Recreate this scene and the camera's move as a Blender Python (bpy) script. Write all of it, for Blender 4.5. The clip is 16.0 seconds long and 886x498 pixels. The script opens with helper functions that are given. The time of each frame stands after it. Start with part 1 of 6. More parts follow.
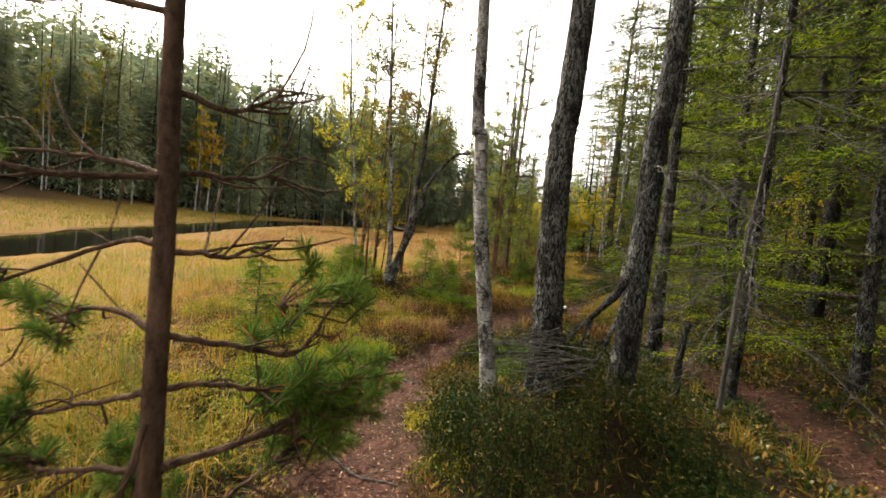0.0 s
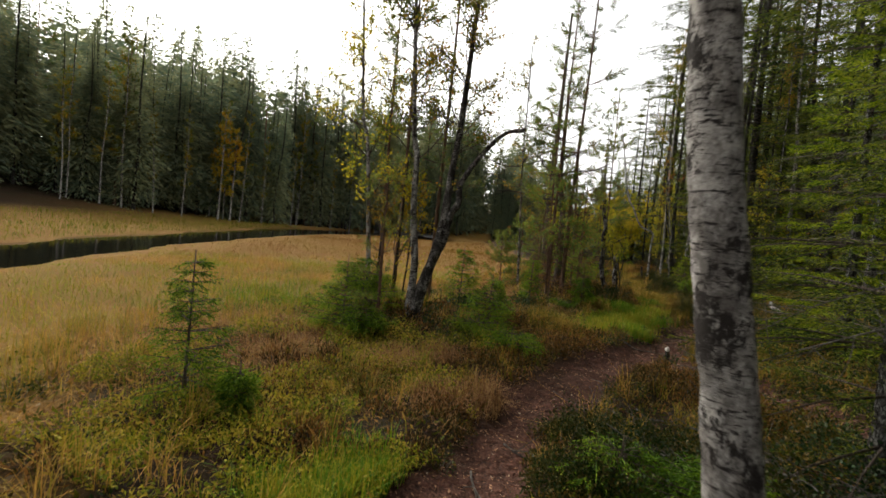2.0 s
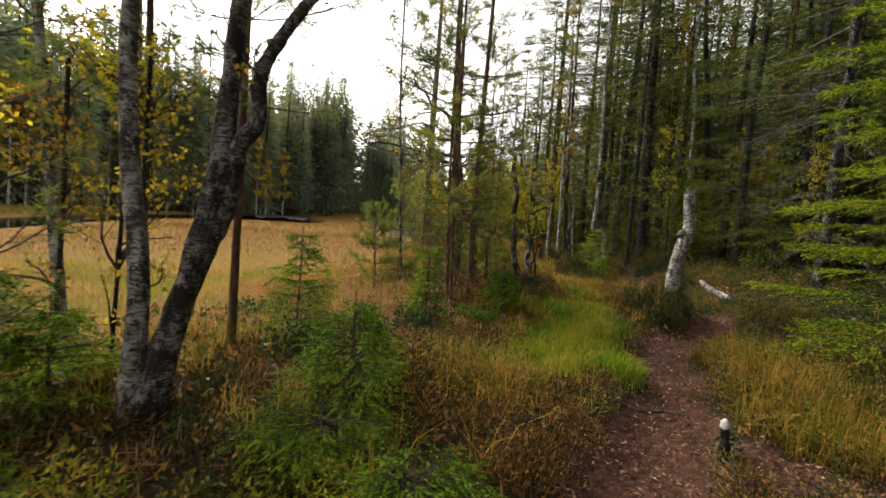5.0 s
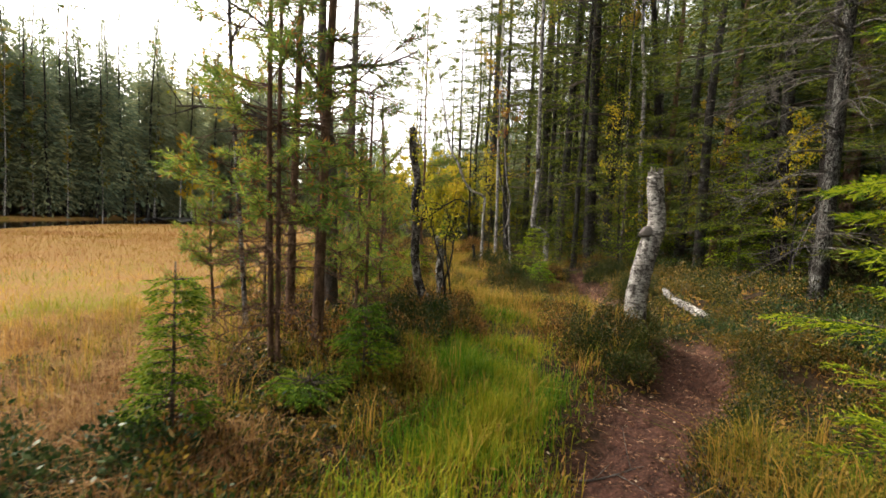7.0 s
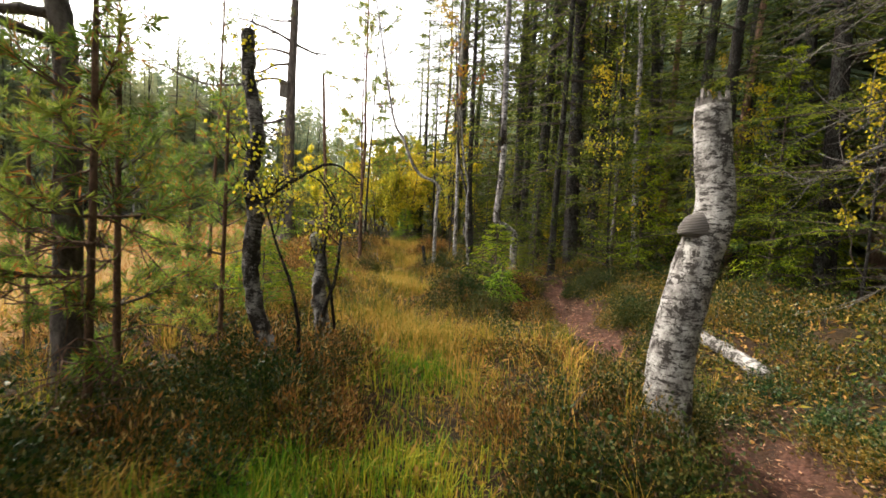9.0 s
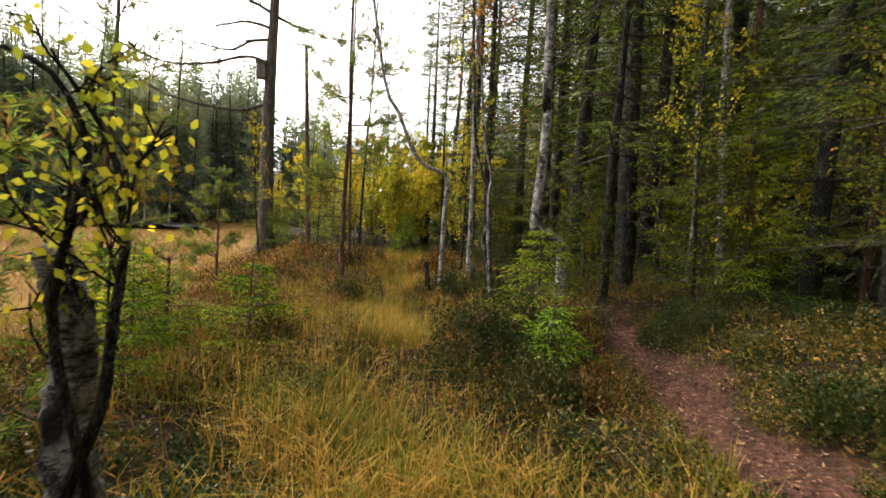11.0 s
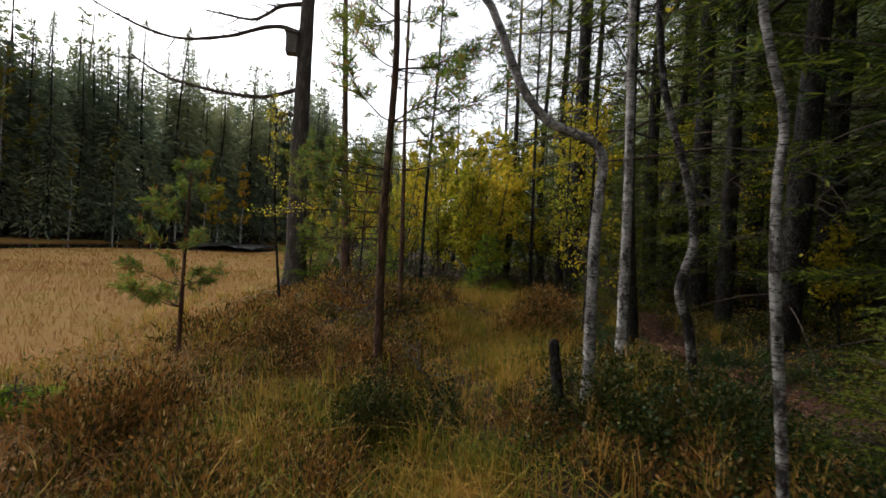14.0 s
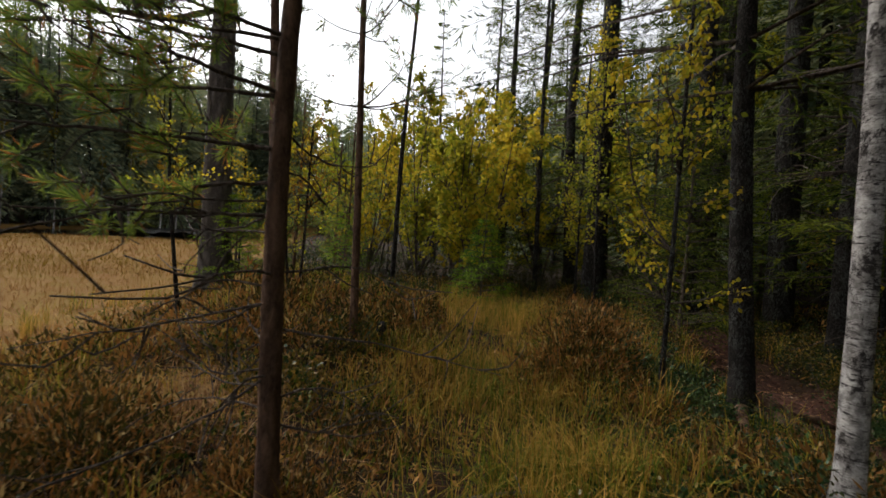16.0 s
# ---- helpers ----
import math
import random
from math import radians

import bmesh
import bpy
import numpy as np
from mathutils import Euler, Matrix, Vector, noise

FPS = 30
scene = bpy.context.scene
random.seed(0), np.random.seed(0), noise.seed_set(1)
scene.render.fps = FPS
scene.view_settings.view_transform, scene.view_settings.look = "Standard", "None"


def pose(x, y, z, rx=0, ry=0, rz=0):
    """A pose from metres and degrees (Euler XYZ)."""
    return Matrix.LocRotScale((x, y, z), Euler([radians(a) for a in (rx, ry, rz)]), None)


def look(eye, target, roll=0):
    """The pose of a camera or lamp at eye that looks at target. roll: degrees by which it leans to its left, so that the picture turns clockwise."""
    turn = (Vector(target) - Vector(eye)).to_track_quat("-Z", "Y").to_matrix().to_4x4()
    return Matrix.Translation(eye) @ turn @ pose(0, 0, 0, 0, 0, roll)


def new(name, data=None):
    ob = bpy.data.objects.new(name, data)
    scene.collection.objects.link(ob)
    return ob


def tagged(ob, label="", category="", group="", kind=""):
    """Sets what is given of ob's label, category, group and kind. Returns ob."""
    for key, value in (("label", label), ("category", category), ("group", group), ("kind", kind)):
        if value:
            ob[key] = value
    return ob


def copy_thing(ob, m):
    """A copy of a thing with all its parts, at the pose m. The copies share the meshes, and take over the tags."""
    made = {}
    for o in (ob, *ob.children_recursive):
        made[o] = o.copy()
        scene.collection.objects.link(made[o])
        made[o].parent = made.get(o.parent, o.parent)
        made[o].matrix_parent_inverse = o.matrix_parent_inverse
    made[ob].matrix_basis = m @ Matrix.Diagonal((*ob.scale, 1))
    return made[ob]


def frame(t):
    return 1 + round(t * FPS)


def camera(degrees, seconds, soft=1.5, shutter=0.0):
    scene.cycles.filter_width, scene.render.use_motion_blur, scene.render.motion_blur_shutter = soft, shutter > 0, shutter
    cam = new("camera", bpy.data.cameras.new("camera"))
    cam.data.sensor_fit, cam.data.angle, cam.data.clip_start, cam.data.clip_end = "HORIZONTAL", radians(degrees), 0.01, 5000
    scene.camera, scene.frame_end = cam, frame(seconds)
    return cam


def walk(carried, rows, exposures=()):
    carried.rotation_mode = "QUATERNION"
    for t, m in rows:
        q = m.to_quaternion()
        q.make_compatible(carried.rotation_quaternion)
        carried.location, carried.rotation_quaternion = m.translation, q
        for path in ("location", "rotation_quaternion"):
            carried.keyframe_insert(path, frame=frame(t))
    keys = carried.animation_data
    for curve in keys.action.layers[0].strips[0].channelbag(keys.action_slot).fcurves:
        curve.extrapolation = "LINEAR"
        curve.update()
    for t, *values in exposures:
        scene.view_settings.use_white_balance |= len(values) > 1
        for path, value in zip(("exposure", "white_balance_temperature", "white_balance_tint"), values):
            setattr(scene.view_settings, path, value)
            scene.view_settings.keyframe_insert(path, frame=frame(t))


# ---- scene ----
cam = camera(88.6, 16.0, soft=1.6, shutter=0.2)
METRES, EYE, TILT, LEAN, TURN = 20.0, 1.45, -3.5, -6.2, 0.0
ROWS = [
    (0.0, 0.0, 0.0, 0.0, 0.0, 0.0, 0.0),
    (0.5, -0.0002, 0.0319, 0.0017, 0.73, 0.29, -0.08),
    (1.0, -0.0012, 0.0665, 0.0034, 1.57, 0.58, 0.06),
    (1.5, -0.0057, 0.0963, 0.0035, 3.06, 0.89, 0.11),
    (2.0, -0.0117, 0.1235, 0.0049, 3.47, 1.05, 0.08),
    (2.5, -0.0188, 0.153, 0.0049, 3.1, 1.11, 0.09),
    (3.0, -0.023, 0.1847, 0.0063, 1.56, 0.54, 0.31),
    (3.5, -0.0223, 0.2173, 0.0084, -1.78, -0.48, 0.88),
    (4.0, -0.0191, 0.2486, 0.0083, -6.03, -1.23, 1.58),
    (4.5, -0.0089, 0.2788, 0.0097, -8.47, -1.33, 1.99),
    (5.0, 0.0017, 0.3067, 0.0086, -12.24, -1.87, 2.55),
    (7.5, 0.0998, 0.4371, 0.0095, -18.41, -2.35, 4.22),
    (8.0, 0.1209, 0.4635, 0.0076, -18.99, -2.3, 4.16),
    (8.5, 0.1394, 0.4929, 0.0053, -19.65, -2.56, 3.84),
    (9.0, 0.1555, 0.5204, 0.0047, -20.19, -2.71, 3.62),
    (11.5, 0.2042, 0.6693, 0.0044, -18.0, -0.31, 2.97),
    (12.0, 0.21, 0.6978, 0.0066, -15.72, 0.64, 3.32),
    (12.5, 0.2173, 0.7272, 0.0072, -14.42, 0.88, 3.43),
    (13.0, 0.2235, 0.7563, 0.0084, -13.07, 1.15, 3.43),
    (13.5, 0.228, 0.7843, 0.012, -11.94, 1.36, 3.27),
    (14.0, 0.2319, 0.8144, 0.0145, -10.59, 1.68, 3.23),
    (14.5, 0.2338, 0.844, 0.0166, -9.52, 1.89, 3.12),
    (15.0, 0.2382, 0.8735, 0.0188, -10.08, 1.64, 2.93),
    (15.5, 0.2434, 0.9023, 0.0197, -11.9, 0.73, 2.76),
    (16.0, 0.2519, 0.9297, 0.0187, -13.4, 0.16, 2.79),
]
EXPOSURES = [(0.0, 1.35, 7200, 9), (1.5, 0.90, 7000, 9), (2.5, -0.04, 6650, 9), (3.5, -0.14, 6550, 11), (4.3, 0.42, 6850, 11), (5.0, 0.90, 6980, 11), (7.5, 1.52, 7030, 11), (9.0, 1.70, 6880, 11), (11.5, 1.10, 6830, 11), (13.0, 0.50, 6630, 11), (14.5, 0.14, 6280, 11), (15.2, -0.08, 6280, 11), (16.0, 0.22, 6430, 11)]
walk(cam, [(t, pose(0, 0, EYE, TILT, LEAN, TURN) @ pose(METRES * x, METRES * y, METRES * z, 90 + pitch, roll, yaw)) for t, x, y, z, yaw, pitch, roll in ROWS], EXPOSURES)


# ---- world, sun ----
world = bpy.data.worlds.new("overcast")
scene.world = world
world.use_nodes = True
wn, wl = world.node_tree.nodes, world.node_tree.links
sky = wn.new("ShaderNodeTexSky")
sky.sky_type, sky.sun_disc = "NISHITA", False
sky.sun_elevation, sky.sun_rotation = radians(42), radians(-42)
sky.air_density, sky.dust_density, sky.ozone_density = 1.0, 3.0, 1.0
veil = wn.new("ShaderNodeHueSaturation")  # thin cloud takes the blue out of the sky
veil.inputs["Saturation"].default_value = 0.12
veil.inputs["Value"].default_value = 1.55
wl.new(sky.outputs[0], veil.inputs["Color"])
wl.new(veil.outputs[0], wn["Background"].inputs["Color"])
wn["Background"].inputs["Strength"].default_value = 0.15
sun = new("sun", bpy.data.lights.new("sun", "SUN"))
sun.data.energy, sun.data.angle, sun.data.color = 1.5, radians(14), (1.0, 0.92, 0.78)
SUN_AZ, SUN_EL = radians(-42), radians(42)   # azimuth from +y towards +x
sun.matrix_world = look((0, 0, 30), (-30 * math.sin(SUN_AZ) / math.tan(SUN_EL), -30 * math.cos(SUN_AZ) / math.tan(SUN_EL), 0))

rng = np.random.default_rng(11)


# ---- materials ----
def mat(name, rough=0.85):
    m = bpy.data.materials.new(name)
    m.use_nodes = True
    nt = m.node_tree
    b = nt.nodes["Principled BSDF"]
    b.inputs["Roughness"].default_value = rough
    b.inputs["Specular IOR Level"].default_value = 0.12
    return m, nt, b


def node(nt, kind, **values):
    n = nt.nodes.new(kind)
    for k, v in values.items():
        n.inputs[k].default_value = v
    return n


def ramp(nt, fac, stops):
    r = nt.nodes.new("ShaderNodeValToRGB")
    e = r.color_ramp.elements
    while len(e) < len(stops):
        e.new(0.5)
    for k, (p, c) in zip(e, stops):
        k.position, k.color = p, (*c, 1)
    nt.links.new(fac, r.inputs[0])
    return r.outputs[0]


def mixc(nt, fac, a, b, mode="MIX"):
    m = nt.nodes.new("ShaderNodeMix")
    m.data_type, m.blend_type = "RGBA", mode
    for sock, v in ((m.inputs[0], fac), (m.inputs[6], a), (m.inputs[7], b)):
        if isinstance(v, (int, float)):
            sock.default_value = v
        elif isinstance(v, tuple):
            sock.default_value = (*v, 1)
        else:
            nt.links.new(v, sock)
    return m.outputs[2]


def coords(nt, scale, obj=True):
    t = nt.nodes.new("ShaderNodeTexCoord")
    m = nt.nodes.new("ShaderNodeMapping")
    m.inputs["Scale"].default_value = scale
    nt.links.new(t.outputs["Object"], m.inputs[0])
    return m.outputs[0]


def world_noise(nt, scale, detail=3.0):
    g = nt.nodes.new("ShaderNodeNewGeometry")
    n = node(nt, "ShaderNodeTexNoise", Scale=scale, Detail=detail)
    nt.links.new(g.outputs["Position"], n.inputs["Vector"])
    return n.outputs[0]


def obj_noise(nt, scale, vec=(1, 1, 1), detail=4.0, rough=0.6):
    n = node(nt, "ShaderNodeTexNoise", Scale=scale, Detail=detail, Roughness=rough)
    nt.links.new(coords(nt, vec), n.inputs["Vector"])
    return n.outputs[0]


def bump(nt, b, h, strength=0.6, dist=0.02):
    n = node(nt, "ShaderNodeBump", Strength=strength, Distance=dist)
    nt.links.new(h, n.inputs["Height"])
    nt.links.new(n.outputs[0], b.inputs["Normal"])


def leafy(name, a, b2, c=None, patch=1.2, rough=0.7, through_leaf=0.3, spread=0.35, odd=None, tight=1.0, gloss=0.15):
    """Foliage: hue by leaf and by patch of ground, some light let through."""
    m, nt, b = mat(name, rough)
    b.inputs["Specular IOR Level"].default_value = gloss
    g = nt.nodes.new("ShaderNodeNewGeometry")
    oi = nt.nodes.new("ShaderNodeObjectInfo")
    n = world_noise(nt, patch, 2.0)
    mixv = node(nt, "ShaderNodeMath")
    mixv.operation = "MULTIPLY_ADD"
    nt.links.new(g.outputs["Random Per Island"], mixv.inputs[0])
    mixv.inputs[1].default_value = spread
    nt.links.new(n, mixv.inputs[2])
    sub = node(nt, "ShaderNodeMath")
    sub.operation = "SUBTRACT"
    nt.links.new(mixv.outputs[0], sub.inputs[0])
    sub.inputs[1].default_value = spread * 0.5
    stops = [(0.32, a), (0.66, b2)] if c is None else [(0.52 - 0.18 * tight, a), (0.52, b2), (0.52 + 0.16 * tight, c)]
    col = ramp(nt, sub.outputs[0], stops)
    if odd:
        pick = node(nt, "ShaderNodeMath")
        pick.operation = "FRACT"
        many = node(nt, "ShaderNodeMath")
        many.operation = "MULTIPLY"
        many.inputs[1].default_value = 37.0
        nt.links.new(g.outputs["Random Per Island"], many.inputs[0])
        nt.links.new(many.outputs[0], pick.inputs[0])
        step = node(nt, "ShaderNodeMath")
        step.operation = "LESS_THAN"
        step.inputs[1].default_value = odd[1]
        nt.links.new(pick.outputs[0], step.inputs[0])
        col = mixc(nt, step.outputs[0], col, odd[0])
    hs = node(nt, "ShaderNodeHueSaturation")
    mr = node(nt, "ShaderNodeMapRange")
    nt.links.new(oi.outputs["Random"], mr.inputs[0])
    mr.inputs[3].default_value, mr.inputs[4].default_value = 0.75, 1.2
    nt.links.new(mr.outputs[0], hs.inputs["Value"])
    nt.links.new(col, hs.inputs["Color"])
    nt.links.new(hs.outputs[0], b.inputs["Base Color"])
    if through_leaf:
        tr = nt.nodes.new("ShaderNodeBsdfTranslucent")
        nt.links.new(hs.outputs[0], tr.inputs[0])
        ms = nt.nodes.new("ShaderNodeMixShader")
        ms.inputs[0].default_value = through_leaf
        nt.links.new(b.outputs[0], ms.inputs[1])
        nt.links.new(tr.outputs[0], ms.inputs[2])
        nt.links.new(ms.outputs[0], nt.nodes["Material Output"].inputs[0])
    return m


def bark(name, dark, light, lichen=None, scale=14.0, stretch=0.35, lichen_at=0.6, depth=0.03):
    m, nt, b = mat(name, 0.9)
    v = node(nt, "ShaderNodeTexVoronoi", Scale=scale)
    v.feature = "F1"
    warp = node(nt, "ShaderNodeMix")
    warp.data_type = "VECTOR"
    warp.inputs[0].default_value = 0.12
    cn = node(nt, "ShaderNodeTexNoise", Scale=6.0, Detail=3.0)
    c0 = coords(nt, (1, 1, stretch))
    nt.links.new(c0, cn.inputs["Vector"])
    nt.links.new(c0, warp.inputs[4])
    nt.links.new(cn.outputs["Color"], warp.inputs[5])
    nt.links.new(warp.outputs[1], v.inputs["Vector"])
    fine = obj_noise(nt, 80.0, (1, 1, 0.5), 5.0, 0.75)
    base = ramp(nt, v.outputs["Distance"], [(0.2, light), (0.55, dark)])
    base = mixc(nt, 0.4, base, ramp(nt, fine, [(0.32, tuple(x * 0.45 for x in dark)), (0.68, tuple(min(1, x * 1.35) for x in light))]))
    if lichen:
        ln = obj_noise(nt, 7.0, (1, 1, 0.8), 8.0, 0.85)
        msk = ramp(nt, ln, [(lichen_at, (0, 0, 0)), (lichen_at + 0.07, (1, 1, 1))])
        base = mixc(nt, msk, base, lichen)
    nt.links.new(base, b.inputs["Base Color"])
    h = node(nt, "ShaderNodeMath")
    h.operation = "SUBTRACT"
    nt.links.new(fine, h.inputs[0])
    nt.links.new(v.outputs["Distance"], h.inputs[1])
    bump(nt, b, h.outputs[0], 0.9, depth)
    return m


def birch_bark(name, white=(0.52, 0.495, 0.465), dark=(0.026, 0.022, 0.02), amount=0.49, grey=(0.15, 0.138, 0.128), bands=5.0, rough_at=None):
    """Pale bark with grey blotches, short dark cross marks and black rough patches."""
    m, nt, b = mat(name, 0.78)
    marks = obj_noise(nt, 16.0, (1.0, 1.0, bands), 6.0, 0.8)
    blot = obj_noise(nt, 11.0, (1, 1, 0.8), 8.0, 0.8)
    rough_patch = obj_noise(nt, 6.0, (1, 1, 0.7), 9.0, 0.85)
    fine = obj_noise(nt, 90.0, (1, 1, 1.5), 5.0, 0.75)
    col = mixc(nt, ramp(nt, blot, [(0.42, (0, 0, 0)), (0.56, (1, 1, 1))]), white, grey)
    col = mixc(nt, ramp(nt, fine, [(0.45, (0, 0, 0)), (0.7, (0.7, 0.7, 0.7))]), col, grey)
    col = mixc(nt, ramp(nt, marks, [(amount + 0.05, (0, 0, 0)), (amount + 0.1, (1, 1, 1))]), col, dark)
    col = mixc(nt, ramp(nt, rough_patch, [((rough_at or amount) + 0.04, (0, 0, 0)), ((rough_at or amount) + 0.07, (1, 1, 1))]), col, dark)
    nt.links.new(col, b.inputs["Base Color"])
    add = node(nt, "ShaderNodeMath")
    add.operation = "ADD"
    nt.links.new(rough_patch, add.inputs[0])
    nt.links.new(fine, add.inputs[1])
    bump(nt, b, add.outputs[0], 0.8, 0.012)
    return m


def flaky_bark(name, crack, scale_dark, scale_light, lichen, size=85.0, stretch=0.5):
    """Bark scales of uneven shade with dark cracks between, and pale lichen in patches."""
    m, nt, b = mat(name, 0.92)
    warp = node(nt, "ShaderNodeMix")
    warp.data_type = "VECTOR"
    warp.inputs[0].default_value = 0.1
    cn = node(nt, "ShaderNodeTexNoise", Scale=20.0, Detail=6.0)
    c0 = coords(nt, (1, 1, stretch))
    nt.links.new(c0, cn.inputs["Vector"])
    nt.links.new(c0, warp.inputs[4])
    nt.links.new(cn.outputs["Color"], warp.inputs[5])
    cell = node(nt, "ShaderNodeTexVoronoi", Scale=size)
    edge = node(nt, "ShaderNodeTexVoronoi", Scale=size)
    edge.feature = "DISTANCE_TO_EDGE"
    for v in (cell, edge):
        nt.links.new(warp.outputs[1], v.inputs["Vector"])
    sep = nt.nodes.new("ShaderNodeSeparateColor")
    nt.links.new(cell.outputs["Color"], sep.inputs[0])
    fine = obj_noise(nt, 120.0, (1, 1, 0.6), 5.0, 0.8)
    col = ramp(nt, sep.outputs[0], [(0.25, scale_dark), (0.9, scale_light)])
    col = mixc(nt, ramp(nt, fine, [(0.46, (0, 0, 0)), (0.6, (0.85, 0.85, 0.85))]), col, crack)
    patch = obj_noise(nt, 4.5, (1, 1, 0.7), 6.0, 0.75)
    both = node(nt, "ShaderNodeMath")
    both.operation = "MULTIPLY"
    nt.links.new(ramp(nt, patch, [(0.44, (0, 0, 0)), (0.54, (1, 1, 1))]), both.inputs[0])
    nt.links.new(ramp(nt, sep.outputs[1], [(0.4, (0, 0, 0)), (0.5, (1, 1, 1))]), both.inputs[1])
    col = mixc(nt, both.outputs[0], col, mixc(nt, fine, lichen, tuple(0.45 * k for k in lichen)))
    col = mixc(nt, ramp(nt, edge.outputs["Distance"], [(0.0, (0.9, 0.9, 0.9)), (0.16, (0, 0, 0))]), col, crack)
    nt.links.new(col, b.inputs["Base Color"])
    hh = node(nt, "ShaderNodeMath")
    hh.operation = "MULTIPLY_ADD"
    nt.links.new(ramp(nt, edge.outputs["Distance"], [(0.0, (0, 0, 0)), (0.3, (1, 1, 1))]), hh.inputs[0])
    hh.inputs[1].default_value = 0.8
    nt.links.new(fine, hh.inputs[2])
    bump(nt, b, hh.outputs[0], 1.0, 0.02)
    return m


M_SPRUCE_BARK = flaky_bark("spruce_bark", (0.009, 0.008, 0.007), (0.026, 0.022, 0.02), (0.13, 0.118, 0.108), (0.4, 0.4, 0.37), 95.0, 0.3)
M_DARK_BARK = flaky_bark("dark_bark", (0.012, 0.01, 0.009), (0.024, 0.02, 0.017), (0.08, 0.068, 0.06), (0.15, 0.15, 0.135), 90.0, 0.45)
M_PINE_BARK = bark("pine_bark", (0.06, 0.035, 0.024), (0.2, 0.12, 0.08), None, 22.0, 0.3)
M_PINE_RED = bark("pine_red_bark", (0.09, 0.05, 0.034), (0.26, 0.16, 0.115), None, 16.0, 0.35)
M_GREY_PINE = bark("weathered_pine_bark", (0.045, 0.037, 0.032), (0.15, 0.13, 0.115), None, 18.0, 0.25)
M_TWIG = bark("twig_bark", (0.05, 0.037, 0.03), (0.15, 0.12, 0.1), None, 40.0, 0.3)
M_DEAD = bark("dead_wood", (0.07, 0.06, 0.052), (0.2, 0.185, 0.17), None, 30.0, 0.15)
M_BIRCH = birch_bark("birch_bark")
M_BIRCH_GREY = birch_bark("grey_birch_bark", (0.42, 0.4, 0.375), (0.026, 0.022, 0.02), 0.47, (0.1, 0.092, 0.085))
M_BIRCH_STUMP = birch_bark("snag_birch_bark", (0.46, 0.44, 0.41), (0.035, 0.03, 0.026), 0.46, (0.17, 0.157, 0.145), 3.2, 0.48)
M_ALDER = birch_bark("alder_bark", (0.28, 0.265, 0.25), (0.018, 0.015, 0.013), 0.45, (0.06, 0.053, 0.048))
M_SPRUCE = leafy("spruce_needles", (0.018, 0.036, 0.006), (0.07, 0.105, 0.012), (0.18, 0.2, 0.02), 0.9, through_leaf=0.42, spread=0.65)
M_SPRUCE_YOUNG = leafy("young_spruce_needles", (0.045, 0.1, 0.006), (0.12, 0.22, 0.012), (0.23, 0.31, 0.02), 1.5, spread=0.6)
# brighter copy of the spruce needles, with the light on open boughs painted in
M_SPRUCE_LIT = leafy("lit_spruce_needles", (0.05, 0.1, 0.006), (0.175, 0.26, 0.012), (0.34, 0.39, 0.02), 1.3, through_leaf=0.45, spread=0.8)
# far needles paled and greyed: distance haze is mixed into the colour
M_SPRUCE_HAZY = leafy("hazy_spruce_needles", (0.13, 0.175, 0.115), (0.21, 0.25, 0.145), (0.29, 0.3, 0.155), 0.12, through_leaf=0.55, spread=0.5)
M_PINE = leafy("pine_needles", (0.075, 0.125, 0.042), (0.14, 0.205, 0.055), (0.23, 0.265, 0.06), 1.0, through_leaf=0.4, spread=0.5, odd=((0.32, 0.13, 0.035), 0.1))
M_PINE_DEEP = leafy("deep_green_pine_needles", (0.032, 0.075, 0.012), (0.065, 0.125, 0.018), (0.12, 0.17, 0.025), 1.0, through_leaf=0.3, spread=0.5, odd=((0.34, 0.12, 0.03), 0.03))
M_PINE_YOUNG = leafy("young_pine_needles", (0.08, 0.14, 0.025), (0.15, 0.22, 0.035), (0.24, 0.28, 0.05), 1.0, through_leaf=0.5, spread=0.5, odd=((0.34, 0.14, 0.04), 0.13))
M_BIRCH_LEAF = leafy("birch_leaves", (0.09, 0.12, 0.018), (0.2, 0.2, 0.025), (0.38, 0.25, 0.03), 0.7, through_leaf=0.45, odd=((0.5, 0.2, 0.03), 0.04))
M_YELLOW_LEAF = leafy("yellow_leaves", (0.2, 0.23, 0.02), (0.42, 0.38, 0.03), (0.58, 0.42, 0.03), 0.7, through_leaf=0.6)
M_ORANGE_LEAF = leafy("autumn_leaves", (0.24, 0.18, 0.025), (0.38, 0.2, 0.025), (0.36, 0.12, 0.025), 0.6, through_leaf=0.45)
M_MARSH = leafy("marsh_grass", (0.2, 0.225, 0.014), (0.39, 0.27, 0.032), (0.42, 0.23, 0.06), 0.5, 0.85, 0.5, spread=0.16, tight=0.5)
M_GRASS = leafy("bog_grass", (0.12, 0.135, 0.01), (0.33, 0.24, 0.028), (0.45, 0.25, 0.06), 0.8, 0.75, 0.35, spread=0.6)
M_STRAW = leafy("straw", (0.1, 0.13, 0.01), (0.3, 0.215, 0.025), (0.44, 0.25, 0.05), 2.2, 0.75, 0.35, spread=0.6)
M_PINK_MARSH = leafy("pink_marsh_grass", (0.235, 0.145, 0.022), (0.25, 0.13, 0.026), (0.25, 0.115, 0.034), 0.35, 0.85, 0.4, spread=0.2, tight=0.6)
M_GOLD_LEAF = leafy("golden_leaves", (0.38, 0.3, 0.035), (0.52, 0.36, 0.035), (0.5, 0.26, 0.03), 0.4, through_leaf=0.5)
M_SEDGE = leafy("wet_sedge", (0.12, 0.17, 0.015), (0.24, 0.24, 0.025), (0.36, 0.27, 0.05), 0.7, 0.8, 0.4, spread=0.4)
